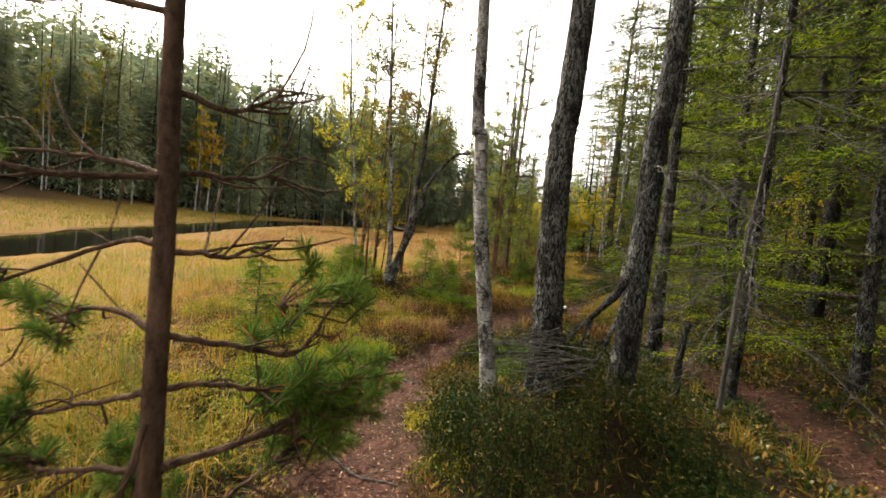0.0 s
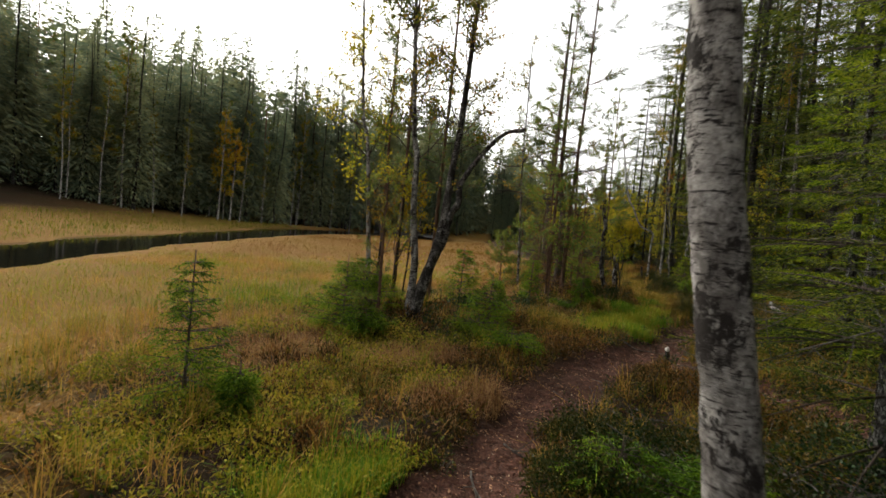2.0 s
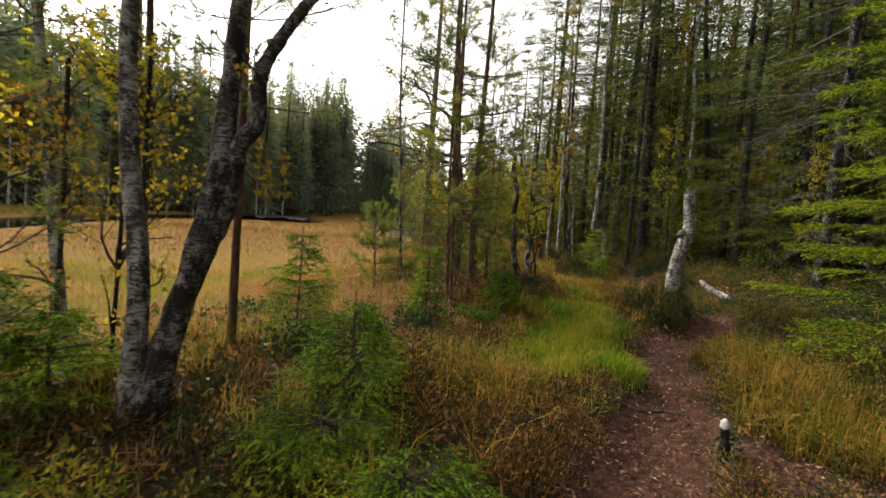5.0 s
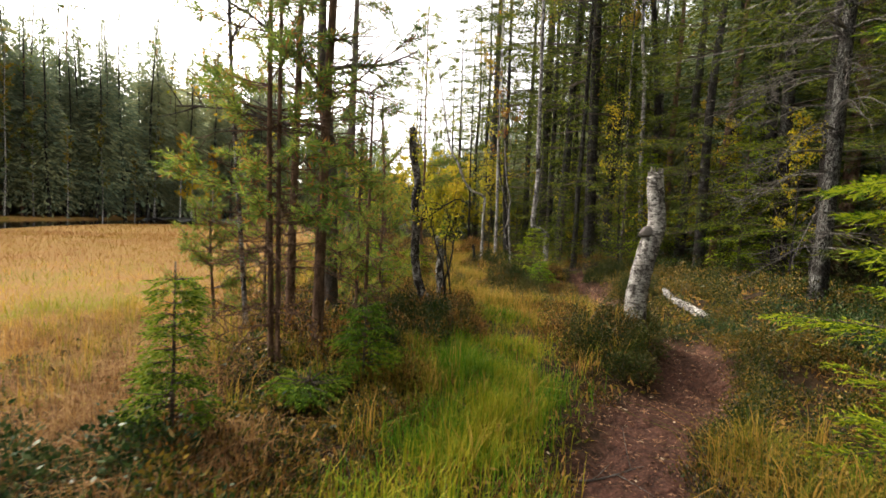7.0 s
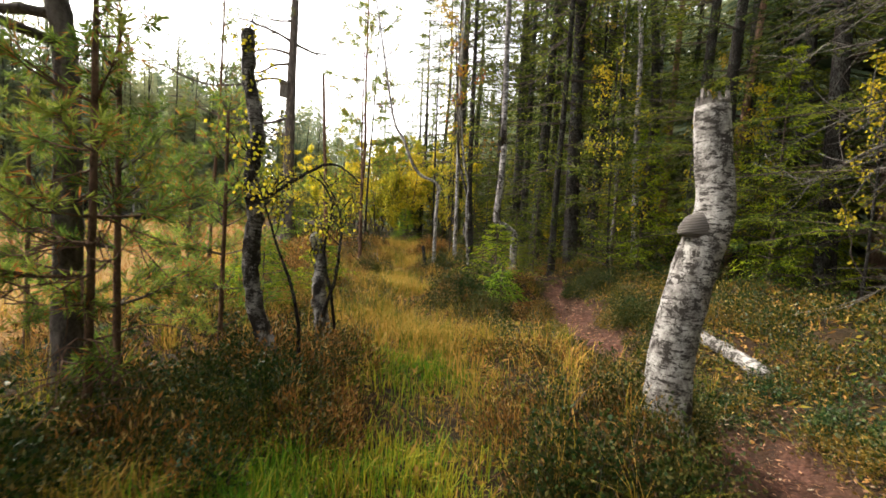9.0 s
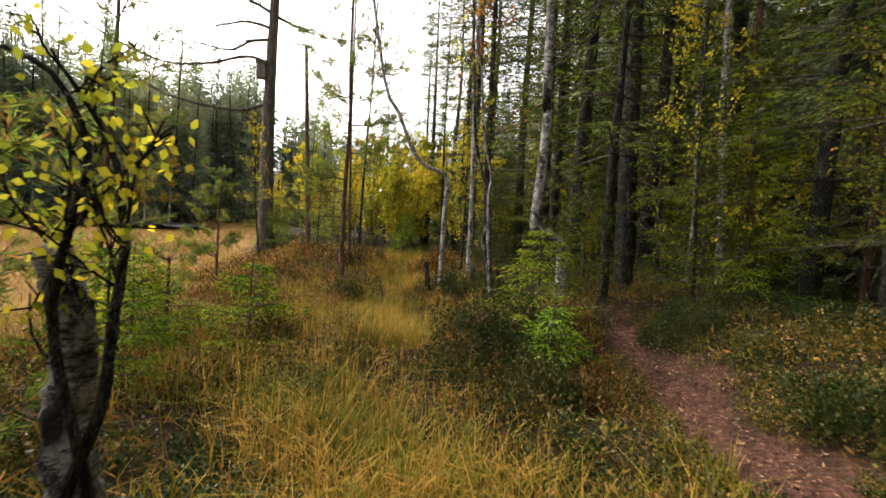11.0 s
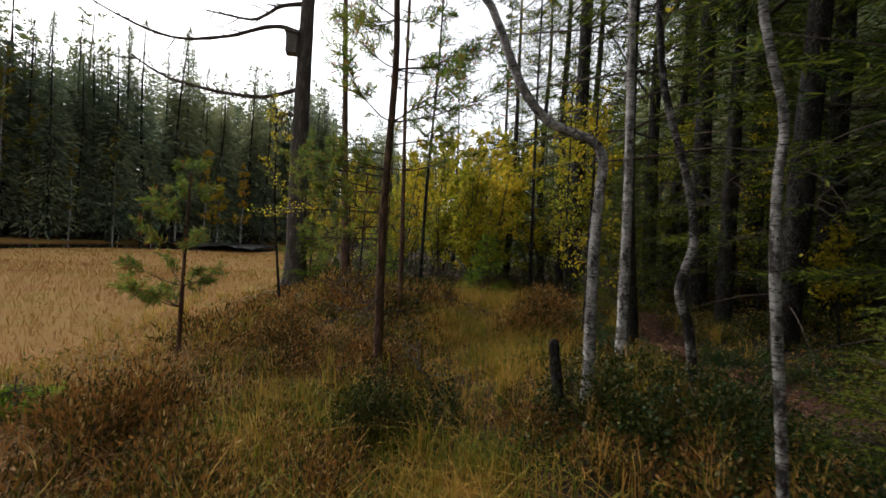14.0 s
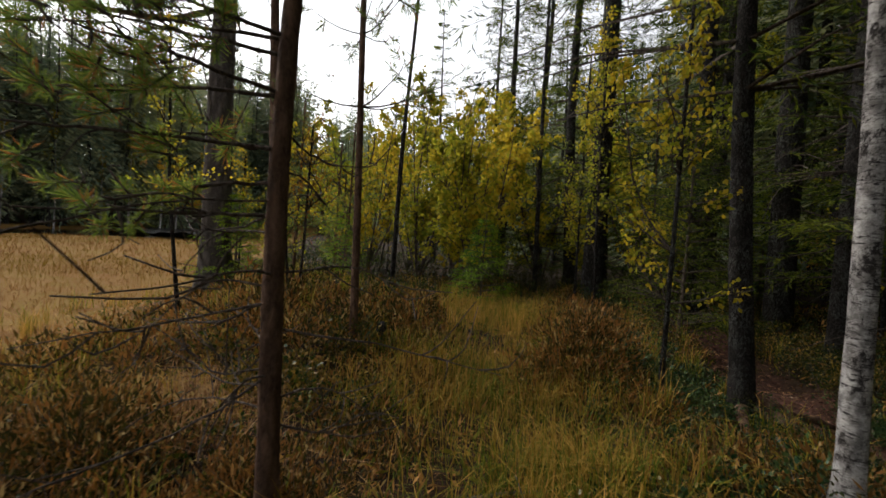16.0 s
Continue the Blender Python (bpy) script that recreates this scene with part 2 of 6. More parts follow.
M_DRY = leafy("dry_grass", (0.17, 0.085, 0.03), (0.3, 0.165, 0.062), (0.4, 0.24, 0.1), 1.6, 0.8, 0.35, spread=0.6)
M_LUSH = leafy("lush_grass", (0.05, 0.14, 0.006), (0.14, 0.23, 0.012), (0.32, 0.28, 0.02), 1.2, 0.7, 0.35, spread=0.5)
M_BILBERRY = leafy("bilberry_leaves", (0.014, 0.032, 0.004), (0.05, 0.06, 0.007), (0.15, 0.095, 0.015), 1.1, 0.42, 0.3, spread=0.7, odd=((0.3, 0.2, 0.045), 0.06), gloss=0.25)
M_LINGON = leafy("lingonberry_leaves", (0.014, 0.04, 0.01), (0.032, 0.075, 0.02), (0.065, 0.095, 0.025), 1.5, 0.42, 0.15, spread=0.6, odd=((0.2, 0.2, 0.08), 0.02), gloss=0.2)
# darker than the bilberry leaves: tree shade is put into this colour
M_HUMMOCK = leafy("shaded_shrub_leaves", (0.010, 0.024, 0.004), (0.028, 0.045, 0.007), (0.062, 0.052, 0.012), 1.4, 0.5, 0.15, spread=0.7, odd=((0.15, 0.11, 0.035), 0.02), gloss=0.1)
M_HEATHER = leafy("heather_sprigs", (0.04, 0.036, 0.007), (0.13, 0.072, 0.016), (0.26, 0.12, 0.03), 1.0, spread=0.8, odd=((0.4, 0.27, 0.1), 0.08))
M_CARPET = leafy("moss_and_straw", (0.065, 0.075, 0.008), (0.21, 0.165, 0.017), (0.31, 0.16, 0.045), 0.9, spread=0.8)
M_MOSS = leafy("bright_moss", (0.1, 0.13, 0.008), (0.25, 0.25, 0.016), (0.38, 0.29, 0.035), 2.2, spread=0.6)
M_LITTER = leafy("leaf_litter", (0.04, 0.018, 0.011), (0.11, 0.047, 0.028), (0.26, 0.14, 0.075), 6.0, through_leaf=0.0, spread=0.9, odd=((0.46, 0.36, 0.25), 0.03))


def ground_material():
    m, nt, b = mat("peat_and_moss", 0.95)
    at = nt.nodes.new("ShaderNodeAttribute")
    at.attribute_name = "trail"
    ma = nt.nodes.new("ShaderNodeAttribute")
    ma.attribute_name = "marsh"
    n1, n2, n3 = world_noise(nt, 1.3, 4.0), world_noise(nt, 14.0, 5.0), world_noise(nt, 60.0, 4.0)
    moss = mixc(nt, ramp(nt, n1, [(0.4, (0, 0, 0)), (0.6, (1, 1, 1))]), (0.022, 0.017, 0.006), (0.038, 0.019, 0.009))
    moss = mixc(nt, ramp(nt, n2, [(0.35, (0, 0, 0)), (0.65, (1, 1, 1))]), mixc(nt, 0.7, moss, (0.012, 0.009, 0.006)), moss)
    marsh = mixc(nt, ramp(nt, n1, [(0.35, (0, 0, 0)), (0.65, (1, 1, 1))]), (0.17, 0.105, 0.022), (0.19, 0.098, 0.03))
    peat = mixc(nt, ramp(nt, n2, [(0.35, (0, 0, 0)), (0.62, (1, 1, 1))]), (0.022, 0.011, 0.008), (0.07, 0.031, 0.022))
    peat = mixc(nt, ramp(nt, n3, [(0.45, (0, 0, 0)), (0.75, (1, 1, 1))]), peat, (0.13, 0.062, 0.042))
    col = mixc(nt, ma.outputs["Fac"], moss, marsh)
    col = mixc(nt, at.outputs["Fac"], col, peat)
    nt.links.new(col, b.inputs["Base Color"])
    bump(nt, b, n2, 1.0, 0.06)
    return m


def water_material():
    m, nt, b = mat("bog_water", 0.06)
    b.inputs["Base Color"].default_value = (0.006, 0.005, 0.004, 1)
    b.inputs["Specular IOR Level"].default_value = 0.5
    n = world_noise(nt, 3.5, 3.0)
    bump(nt, b, n, 0.12, 0.03)
    return m


# ---- the lie of the land ----
def smooth(a, b, x):
    u = np.clip((x - a) / (b - a), 0, 1)
    return u * u * (3 - 2 * u)


def to_line(x, y, line):
    """Distance of points from a polyline."""
    d = np.full(np.shape(x), 1e9)
    for (x0, y0), (x1, y1) in zip(line, line[1:]):
        u = np.clip(((x - x0) * (x1 - x0) + (y - y0) * (y1 - y0)) / ((x1 - x0) ** 2 + (y1 - y0) ** 2), 0, 1)
        d = np.minimum(d, np.hypot(x - x0 - u * (x1 - x0), y - y0 - u * (y1 - y0)))
    return d


def inside(x, y, poly):
    c = np.zeros(np.shape(x), bool)
    for (x0, y0), (x1, y1) in zip(poly, poly[1:] + poly[:1]):
        c ^= ((y0 > y) != (y1 > y)) & (x < (x1 - x0) * (y - y0) / ((y1 - y0) or 1e-9) + x0)
    return c


TRAIL = [(0.0, -6.0), (-0.2, 0.0), (-0.35, 3.2), (-0.4, 4.3), (-0.1, 5.3), (0.6, 6.7), (1.7, 8.2), (2.75, 9.2), (3.6, 10.4), (4.6, 10.95), (5.6, 11.9), (6.15, 13.4), (6.65, 14.8), (7.2, 16.0), (7.95, 17.4), (8.35, 19.2), (8.55, 20.9), (9.2, 23.0), (10.5, 26.0)]
SIDE_TRAIL = [(2.6, -3.0), (2.8, 1.5), (3.3, 3.4), (3.7, 4.7), (3.6, 7.0), (2.4, 8.6)]
GRASS_TRAIL = [(3.2, 10.6), (4.2, 13.4), (4.9, 16.0), (5.3, 18.9), (5.9, 20.5), (6.9, 23.6), (8.2, 25.2), (11.0, 29.0)]
LAKE = [(-8.5, -20), (-9.2, 10.5), (-10.9, 18), (-11.9, 25), (-12.5, 40), (-11, 48), (-3, 52), (-2, 62), (-2.5, 68.5), (-9, 70), (-15, 61), (-18, 48), (-17.3, 38), (-16.2, 31.6), (-14.5, 19.8), (-13.2, 14.2), (-13, -20)]
MARSH_EDGE_Y, MARSH_EDGE_X = [-20, 0, 6, 9, 11, 13, 17, 21, 25, 30, 60, 75], [-2.2, -2.0, -3.2, -2.9, -1.6, 0.2, 1.0, 2.4, 3.2, 3.0, 2.0, 3.0]
HUMMOCKS = [(0.95, 3.2, 0.72, 0.5), (1.9, 3.5, 0.8, 0.25), (4.95, 12.1, 0.5, 0.2), (6.8, 17.0, 0.6, 0.25), (6.55, 18.8, 0.8, 0.28), (-1.0, 8.8, 0.6, 0.16), (1.6, 11.9, 1.0, 0.12),
            (3.55, 25.2, 1.2, 0.3), (3.3, 13.8, 0.7, 0.12), (-2.2, 5.7, 0.5, 0.1), (0.3, 9.6, 0.9, 0.15), (7.2, 20.0, 0.5, 0.15), (5.0, 20.3, 0.4, 0.1), (4.6, 23.4, 0.6, 0.2), (5.6, 16.3, 0.4, 0.2), (3.9, 9.2, 0.6, 0.15),
            (4.75, 11.75, 0.5, 0.12), (6.1, 11.3, 0.5, 0.14), (4.4, 16.4, 0.6, 0.16), (6.8, 19.4, 0.8, 0.1), (6.3, 16.7, 0.5, 0.16), (8.9, 17.6, 1.0, 0.14), (7.1, 21.9, 0.4, 0.24), (6.6, 12.9, 0.6, -0.1), (2.5, 13.1, 0.5, -0.16)]


def lumps(x, y):
    return (np.sin(2.1 * x + 1.3 * np.sin(1.7 * y)) * np.sin(1.9 * y + 1.1 * np.sin(2.3 * x)) * 0.05 + np.sin(5.3 * x + 2.0 * np.sin(4.1 * y)) * np.sin(4.7 * y + 1.7 * np.sin(5.9 * x)) * 0.04)


def height(x, y):
    x, y = np.asarray(x, float), np.asarray(y, float)
    h = -0.18 + 0.45 * smooth(0, 3.0, x - 0.9 - 0.36 * np.clip(y, 0, 40)) + 0.1 * smooth(18, 24, y) * smooth(2.0, 4.0, x)
    inland = x - np.interp(y, MARSH_EDGE_Y, MARSH_EDGE_X)
    h = h + 0.14 * smooth(6.0, 8.5, y) * smooth(-0.2, 1.6, inland) + 0.1 * smooth(10.8, 12.5, y) * smooth(0.2, 2.0, inland) + 0.18 * smooth(21.3, 22.8, y) * smooth(-0.2, 1.2, inland)
    for hx, hy, r, a in HUMMOCKS:
        h = h + a * np.exp(-((x - hx) ** 2 + (y - hy) ** 2) / r ** 2)
    m = smooth(0.6, -0.6, inland)
    h = h + lumps(x, y) * (1 - 0.75 * m)
    d = to_line(x, y, LAKE + LAKE[:1])
    wet = inside(x, y, LAKE)
    h = np.where(wet, -0.32 - 0.6 * smooth(0, 1.2, d), h - 0.1 * smooth(1.2, 0.0, d) * (x < 5))
    bank = smooth(3, 14, d) * (~wet) * (x < np.interp(y, [-50, 20, 60, 70, 200], [-13, -15, -15, -3, 60]))
    h = h + bank * 0.8 + (5.0 * smooth(8, 36, d) + 6.0 * smooth(30, 120, d)) * bank
    h = h + 3.0 * smooth(15, 120, x - 8) * (~wet)
    for line, w, a in ((TRAIL, 0.34, 0.09), (SIDE_TRAIL, 0.36, 0.07), (GRASS_TRAIL, 0.35, 0.04)):
        h = h - a * smooth(w + 0.2, w - 0.15, to_line(x, y, line))
    return h


def ground_at(x, y):
    return float(height(x, y))


def axis_steps(lo, hi, fine, far, grow=1.16):
    s = list(np.arange(lo, hi + 1e-6, fine))
    a, b, st = s[0], s[-1], fine
    left, right = [], []
    while a > -far:
        st *= grow
        a -= st
        left.append(a)
    st = fine
    while b < far:
        st *= grow
        b += st
        right.append(b)
    return np.array(left[::-1] + s + right)


class Soup:
    """Triangles gathered for one mesh."""

    def __init__(self):
        self.v, self.f, self.n = [], [], 0

    def add(self, v, f):
        self.v.append(np.asarray(v, float).reshape(-1, 3))
        self.f.append(np.asarray(f, int).reshape(-1, 3) + self.n)
        self.n += len(self.v[-1])

    def mesh(self, name, material, shade=False):
        v, f = np.concatenate(self.v), np.concatenate(self.f)
        me = bpy.data.meshes.new(name)
        me.vertices.add(len(v))
        me.vertices.foreach_set("co", v.astype(np.float32).ravel())
        me.loops.add(f.size)
        me.loops.foreach_set("vertex_index", f.astype(np.int32).ravel())
        me.polygons.add(len(f))
        me.polygons.foreach_set("loop_start", np.arange(0, f.size, 3, dtype=np.int32))
        if shade:
            me.polygons.foreach_set("use_smooth", np.ones(len(f), bool))
        else:
            me.polygons.foreach_set("use_smooth", np.zeros(len(f), bool))
        me.update()
        me.validate()
        me.materials.append(material)
        return me


def soup_part(name, soup, material, parent=None, label="", shade=False):
    ob = new(name, soup.mesh(name, material, shade))
    if parent is not None:
        ob.parent = parent
    if label:
        tagged(ob, label)
    return ob


def unit(v):
    v = np.asarray(v, float)
    return v / np.maximum(np.linalg.norm(v, axis=-1, keepdims=True), 1e-9)


def curve(pts, n):
    """A smooth line through a few points."""
    p = np.asarray(pts, float)
    if len(p) == 2:
        return p[0] + (p[1] - p[0]) * np.linspace(0, 1, n)[:, None]
    q = np.vstack([2 * p[0] - p[1], p, 2 * p[-1] - p[-2]])
    t = np.linspace(0, len(p) - 1 - 1e-6, n)
    i = t.astype(int)
    u = (t - i)[:, None]
    a, b, c, d = q[i], q[i + 1], q[i + 2], q[i + 3]
    return 0.5 * (2 * b + (c - a) * u + (2 * a - 5 * b + 4 * c - d) * u ** 2 + (3 * b - a - 3 * c + d) * u ** 3)


def tube(soup, pts, rad, sides=6, rough=0.0):
    p = np.asarray(pts, float)
    n = len(p)
    r = np.broadcast_to(np.asarray(rad, float), (n,))
    t = unit(np.gradient(p, axis=0))
    ref = np.array([1.0, 0, 0]) if abs(t[:, 2]).mean() > 0.6 else np.array([0, 0, 1.0])
    u = unit(np.cross(t, ref))
    w = np.cross(t, u)
    a = np.linspace(0, 2 * np.pi, sides, endpoint=False)
    rr = r[:, None] * np.ones(sides)
    if rough:
        rr = rr * (1 + rough * rng.standard_normal((n, sides)))
    v = p[:, None] + rr[..., None] * (np.cos(a)[None, :, None] * u[:, None] + np.sin(a)[None, :, None] * w[:, None])
    k = np.arange(sides)
    k2 = (k + 1) % sides
    base = (np.arange(n - 1) * sides)[:, None]
    q = np.concatenate([np.stack([base + k, base + k2, base + sides + k2], -1).reshape(-1, 3), np.stack([base + k, base + sides + k2, base + sides + k], -1).reshape(-1, 3)])
    v = np.vstack([v.reshape(-1, 3), p[-1:] + t[-1] * r[-1] * 0.5])
    tip = n * sides
    top = np.stack([(n - 1) * sides + k, (n - 1) * sides + k2, np.full(sides, tip)], -1)
    soup.add(v, np.vstack([q, top]))


def blades(soup, p, d, length, width, normal=None, belly=0.4):
    """Narrow four-cornered leaves from p along d."""
    p, d = np.asarray(p, float), unit(d)
    n = len(p)
    if normal is None:
        normal = rng.standard_normal((n, 3))
    side = unit(np.cross(d, normal)) * (np.broadcast_to(width, (n,)) / 2)[:, None]
    ln = np.broadcast_to(length, (n,))[:, None]
    v = np.stack([p, p + d * ln * belly + side, p + d * ln, p + d * ln * belly - side], 1)
    i = (np.arange(n) * 4)[:, None]
    soup.add(v, np.concatenate([i + [0, 1, 2], i + [0, 2, 3]]))


def grass(soup, x, y, h, w, lean=0.35, z=None):
    """Bent grass blades rooted at x, y."""
    n = len(x)
    z = height(x, y) - 0.02 if z is None else z
    a = rng.uniform(0, 2 * np.pi, n)
    d = np.stack([np.cos(a), np.sin(a), np.zeros(n)], 1)
    s = np.stack([-np.sin(a), np.cos(a), np.zeros(n)], 1)
    k = np.abs(rng.normal(0, lean, n))[:, None]
    h, w = np.broadcast_to(h, (n,))[:, None], np.broadcast_to(w, (n,))[:, None]
    root = np.stack([x, y, z], 1)
    up = np.array([0, 0, 1.0])
    mid = root + up * h * 0.55 + d * h * k * 0.3
    tip = root + up * h * (1 - 0.25 * np.minimum(k, 1.5)) + d * h * k
    v = np.stack([root - s * w * 0.5, root + s * w * 0.5, mid + s * w * 0.42, mid - s * w * 0.42, tip], 1)
    i = (np.arange(n) * 5)[:, None]
    soup.add(v, np.concatenate([i + [0, 1, 2], i + [0, 2, 3], i + [3, 2, 4]]))


# ---- ground and water ----
def build_ground():
    gx, gy = axis_steps(-4.5, 10.5, 0.15, 900), axis_steps(-1.5, 26.0, 0.17, 900)
    X, Y = np.meshgrid(gx, gy)
    x, y = X.ravel(), Y.ravel()
    z = height(x, y)
    nx, ny = len(gx), len(gy)
    i = (np.arange(ny - 1)[:, None] * nx + np.arange(nx - 1)).ravel()
    s = Soup()
    s.add(np.stack([x, y, z], 1), np.concatenate([np.stack([i, i + 1, i + nx + 1], 1), np.stack([i, i + nx + 1, i + nx], 1)]))
    ob = tagged(soup_part("ground", s, ground_material(), shade=True), "mossy peat ground with a bare reddish-brown trail", "ground", kind="structure")
    wob = lumps(x * 1.7, y * 1.7) * 3.5 + 0.2 * smooth(11.8, 12.6, y) * smooth(14.6, 13.6, y)
    tr = np.maximum(smooth(0.45, 0.15, to_line(x, y, TRAIL) + wob), smooth(0.42, 0.12, to_line(x, y, SIDE_TRAIL) + wob))
    mm = smooth(0.8, -0.8, x - np.interp(y, MARSH_EDGE_Y, MARSH_EDGE_X) + 3 * wob) * smooth(9.5, 7.0, to_line(x, y, LAKE + LAKE[:1]) * (x < -13))
    for name, val in (("trail", tr), ("marsh", mm)):
        a = ob.data.attributes.new(name, "FLOAT", "POINT")
        a.data.foreach_set("value", val.astype(np.float32))
    w = Soup()
    w.add([(-22, -30, -0.36), (2, -30, -0.36), (2, 76, -0.36), (-22, 76, -0.36)], [(0, 1, 2), (0, 2, 3)])
    tagged(soup_part("water", w, water_material()), "dark still bog water reflecting the sky", "lake water", kind="structure")


build_ground()


def riffle():
    """A stretch of rippled water at the narrow end of the lake."""
    m, nt, mb = mat("rippled_water", 0.3)
    mb.inputs["Base Color"].default_value = (0.01, 0.009, 0.008, 1)
    mb.inputs["Specular IOR Level"].default_value = 0.5
    bump(nt, mb, world_noise(nt, 2.2, 4.0), 1.0, 0.3)
    w = Soup()
    nx, ny = 70, 110
    X, Y = np.meshgrid(np.linspace(-12, -4, nx), np.linspace(58, 69, ny))
    Z = -0.13 + 0.09 * np.sin(9 * Y + 1.5 * np.sin(1.7 * X)) + 0.06 * np.sin(4.1 * X + 6 * Y)
    i = (np.arange(ny - 1)[:, None] * nx + np.arange(nx - 1)).ravel()
    w.add(np.stack([X.ravel(), Y.ravel(), Z.ravel()], 1), np.concatenate([np.stack([i, i + 1, i + nx + 1], 1), np.stack([i, i + nx + 1, i + nx], 1)]))
    tagged(soup_part("water", w, m, shade=True), "bright rippled water at the lake's narrow end", "lake water", kind="structure")


riffle()


# ---- trees ----
def thing(name, at, label, category, group=""):
    ob = new(name)
    ob.empty_display_size = 0.2
    ob.matrix_basis = Matrix.Translation(at)
    return tagged(ob, label, category, group)


def trunk_line(points, top, n):
    """The axis of a trunk through its bends and on up to its top height, relative to the base."""
    p = [np.array(q, float) for q in points]
    base = p[0].copy()
    base[2] = ground_at(base[0], base[1])
    rel = [q - base for q in p]
    rel[0] = rel[0] * 0 + (0, 0, -0.12)
    last = rel[-1]
    if top > last[2] + 0.3:
        d = unit(rel[-1] - rel[-2])
        for k in (0.5, 1.0):
            h = (top - last[2]) * k
            rel.append(last + np.array([d[0] * h * 0.4, d[1] * h * 0.4, h]))
    fine = curve(rel, 400)
    u = np.linspace(0, 1, n) ** (1.6 if top > 4 else 1.0)
    return base, on_line(fine, np.minimum(u, 0.9999))


def flare(line, r0, r1, power=0.8):
    z = line[:, 2]
    u = np.clip((z - z[0]) / max(z[-1] - z[0], 0.1), 0, 1)
    return (r0 + (r1 - r0) * u ** power) * (1 + 0.3 * np.exp(-np.maximum(z, 0) / (r0 * 1.6)))


def on_line(line, s):
    f = np.asarray(s) * (len(line) - 1)
    i = np.minimum(f.astype(int), len(line) - 2)
    u = (f - i)[..., None]
    return line[i] * (1 - u) + line[i + 1] * u


def spruce_crown(wood, green, line, low, spread, whorls, twigs, needles, size, droop=0.35, shape=0.75, minimum=0.25, fade=1.0, sag=(-0.75, 0.05)):
    """Whorls of drooping branches with side twigs; needles is the number of leaf strips on a twig, size their length and width."""
    top = line[-1][2]
    for z in np.linspace(low, top - 0.1, whorls):
        frac = (z - low) / max(top - low, 0.1)
        c = line[np.argmin(abs(line[:, 2] - z))]
        for k in range(rng.integers(4, 7)):
            a = rng.uniform(0, 2 * np.pi)
            L = max(spread * (1 - frac) ** shape * rng.uniform(0.65, 1.1), minimum * rng.uniform(0.5, 1))
            out = np.array([np.cos(a), np.sin(a), 0])
            s = np.linspace(0, 1, 5)[:, None]
            dr = droop * rng.uniform(0.6, 1.4) * (1 - 0.7 * frac)
            line_b = c + np.array([0, 0, z - c[2]]) + out * L * s + np.array([0, 0, 1]) * L * (0.22 * s - dr * 2.0 * s ** 2 + dr * 1.05 * s ** 3)
            if wood is not None:
                tube(wood, line_b[::2], np.linspace(0.004 + 0.007 * L, 0.002, 3), 3)
            if rng.random() > fade and frac < 0.5:
                continue
            m = max(int(twigs * (0.4 + 0.6 * L / spread)), 3)
            sb = rng.uniform(0.12, 1.0, m)
            root = on_line(line_b, sb)
            side = np.cross(out, [0, 0, 1])
            sg = np.where(rng.random(m) < 0.5, -1, 1)[:, None]
            td = unit(out * rng.uniform(0.4, 1.0, (m, 1)) + side * sg * rng.uniform(0.3, 1.0, (m, 1)) + np.array([0, 0, 1]) * rng.uniform(*sag, (m, 1)))
            tl = (L * 0.34 * (1.15 - sb) + 0.1) * rng.uniform(0.7, 1.2, m)
            ss = (np.arange(needles) + rng.random((m, needles))) / needles
            P = (root[:, None] + td[:, None] * (tl[:, None] * ss)[..., None]).reshape(-1, 3)
            D = (td[:, None] + rng.normal(0, 0.35, (m, needles, 3))).reshape(-1, 3)
            blades(green, P, D, rng.uniform(0.7, 1.3, len(P)) * size[0], size[1])


def far_spruce(green, line, low, spread, whorls, coarse=1.0):
    """Layered drooping fronds that read as one spruce from afar."""
    top = line[-1][2]
    n = int(whorls * 44 / coarse)
    frac = rng.random(n) ** 0.85
    z = low + (top - 0.1 - low) * frac
    c = on_line(line, z / top)
    a = rng.uniform(0, 2 * np.pi, n)
    lobes = 1 + 0.25 * np.sin(3 * a + 5 * z) + 0.2 * np.sin(2.1 * z)
    R = np.maximum(spread * (1 - frac) ** 0.72 * lobes, 0.16)
    k = rng.uniform(0.25, 0.8, n)
    d = np.stack([np.cos(a), np.sin(a), -0.15 - 0.5 * (1 - frac) * rng.uniform(0.2, 1.4, n)], 1)
    P = c + np.stack([np.cos(a), np.sin(a), -0.25 * (1 - frac)], 1) * (R * (k - 0.2))[:, None]
    nn = np.stack([rng.normal(0, 0.6, n), rng.normal(0, 0.6, n), np.ones(n)], 1)
    L = np.clip(R * 0.55, 0.28, 0.9) * rng.uniform(0.7, 1.2, n)
    blades(green, P, d, L * 0.55 * coarse ** 0.5, L * 0.15 * coarse, nn, 0.4)
    blades(green, np.repeat(line[-1:] - [0, 0, 0.5], 3, 0), np.tile([0, 0, 1.0], (3, 1)), 0.75, 0.1)


def brush(wood, green, start, d, length, n, needle=0.065, width=0.0034):
    """A pine shoot set with long needles all round."""
    d = unit(d)
    end = start + d * length
    tube(wood, [start, (start + end) / 2, end], [0.004, 0.0035, 0.002], 4)
    u = rng.random((n, 1)) ** 0.6
    D = d * rng.uniform(0.25, 0.9, (n, 1)) + rng.normal(0, 0.5, (n, 3))
    blades(green, start + d * length * u, D, needle * rng.uniform(0.7, 1.15, n), width, belly=0.5)


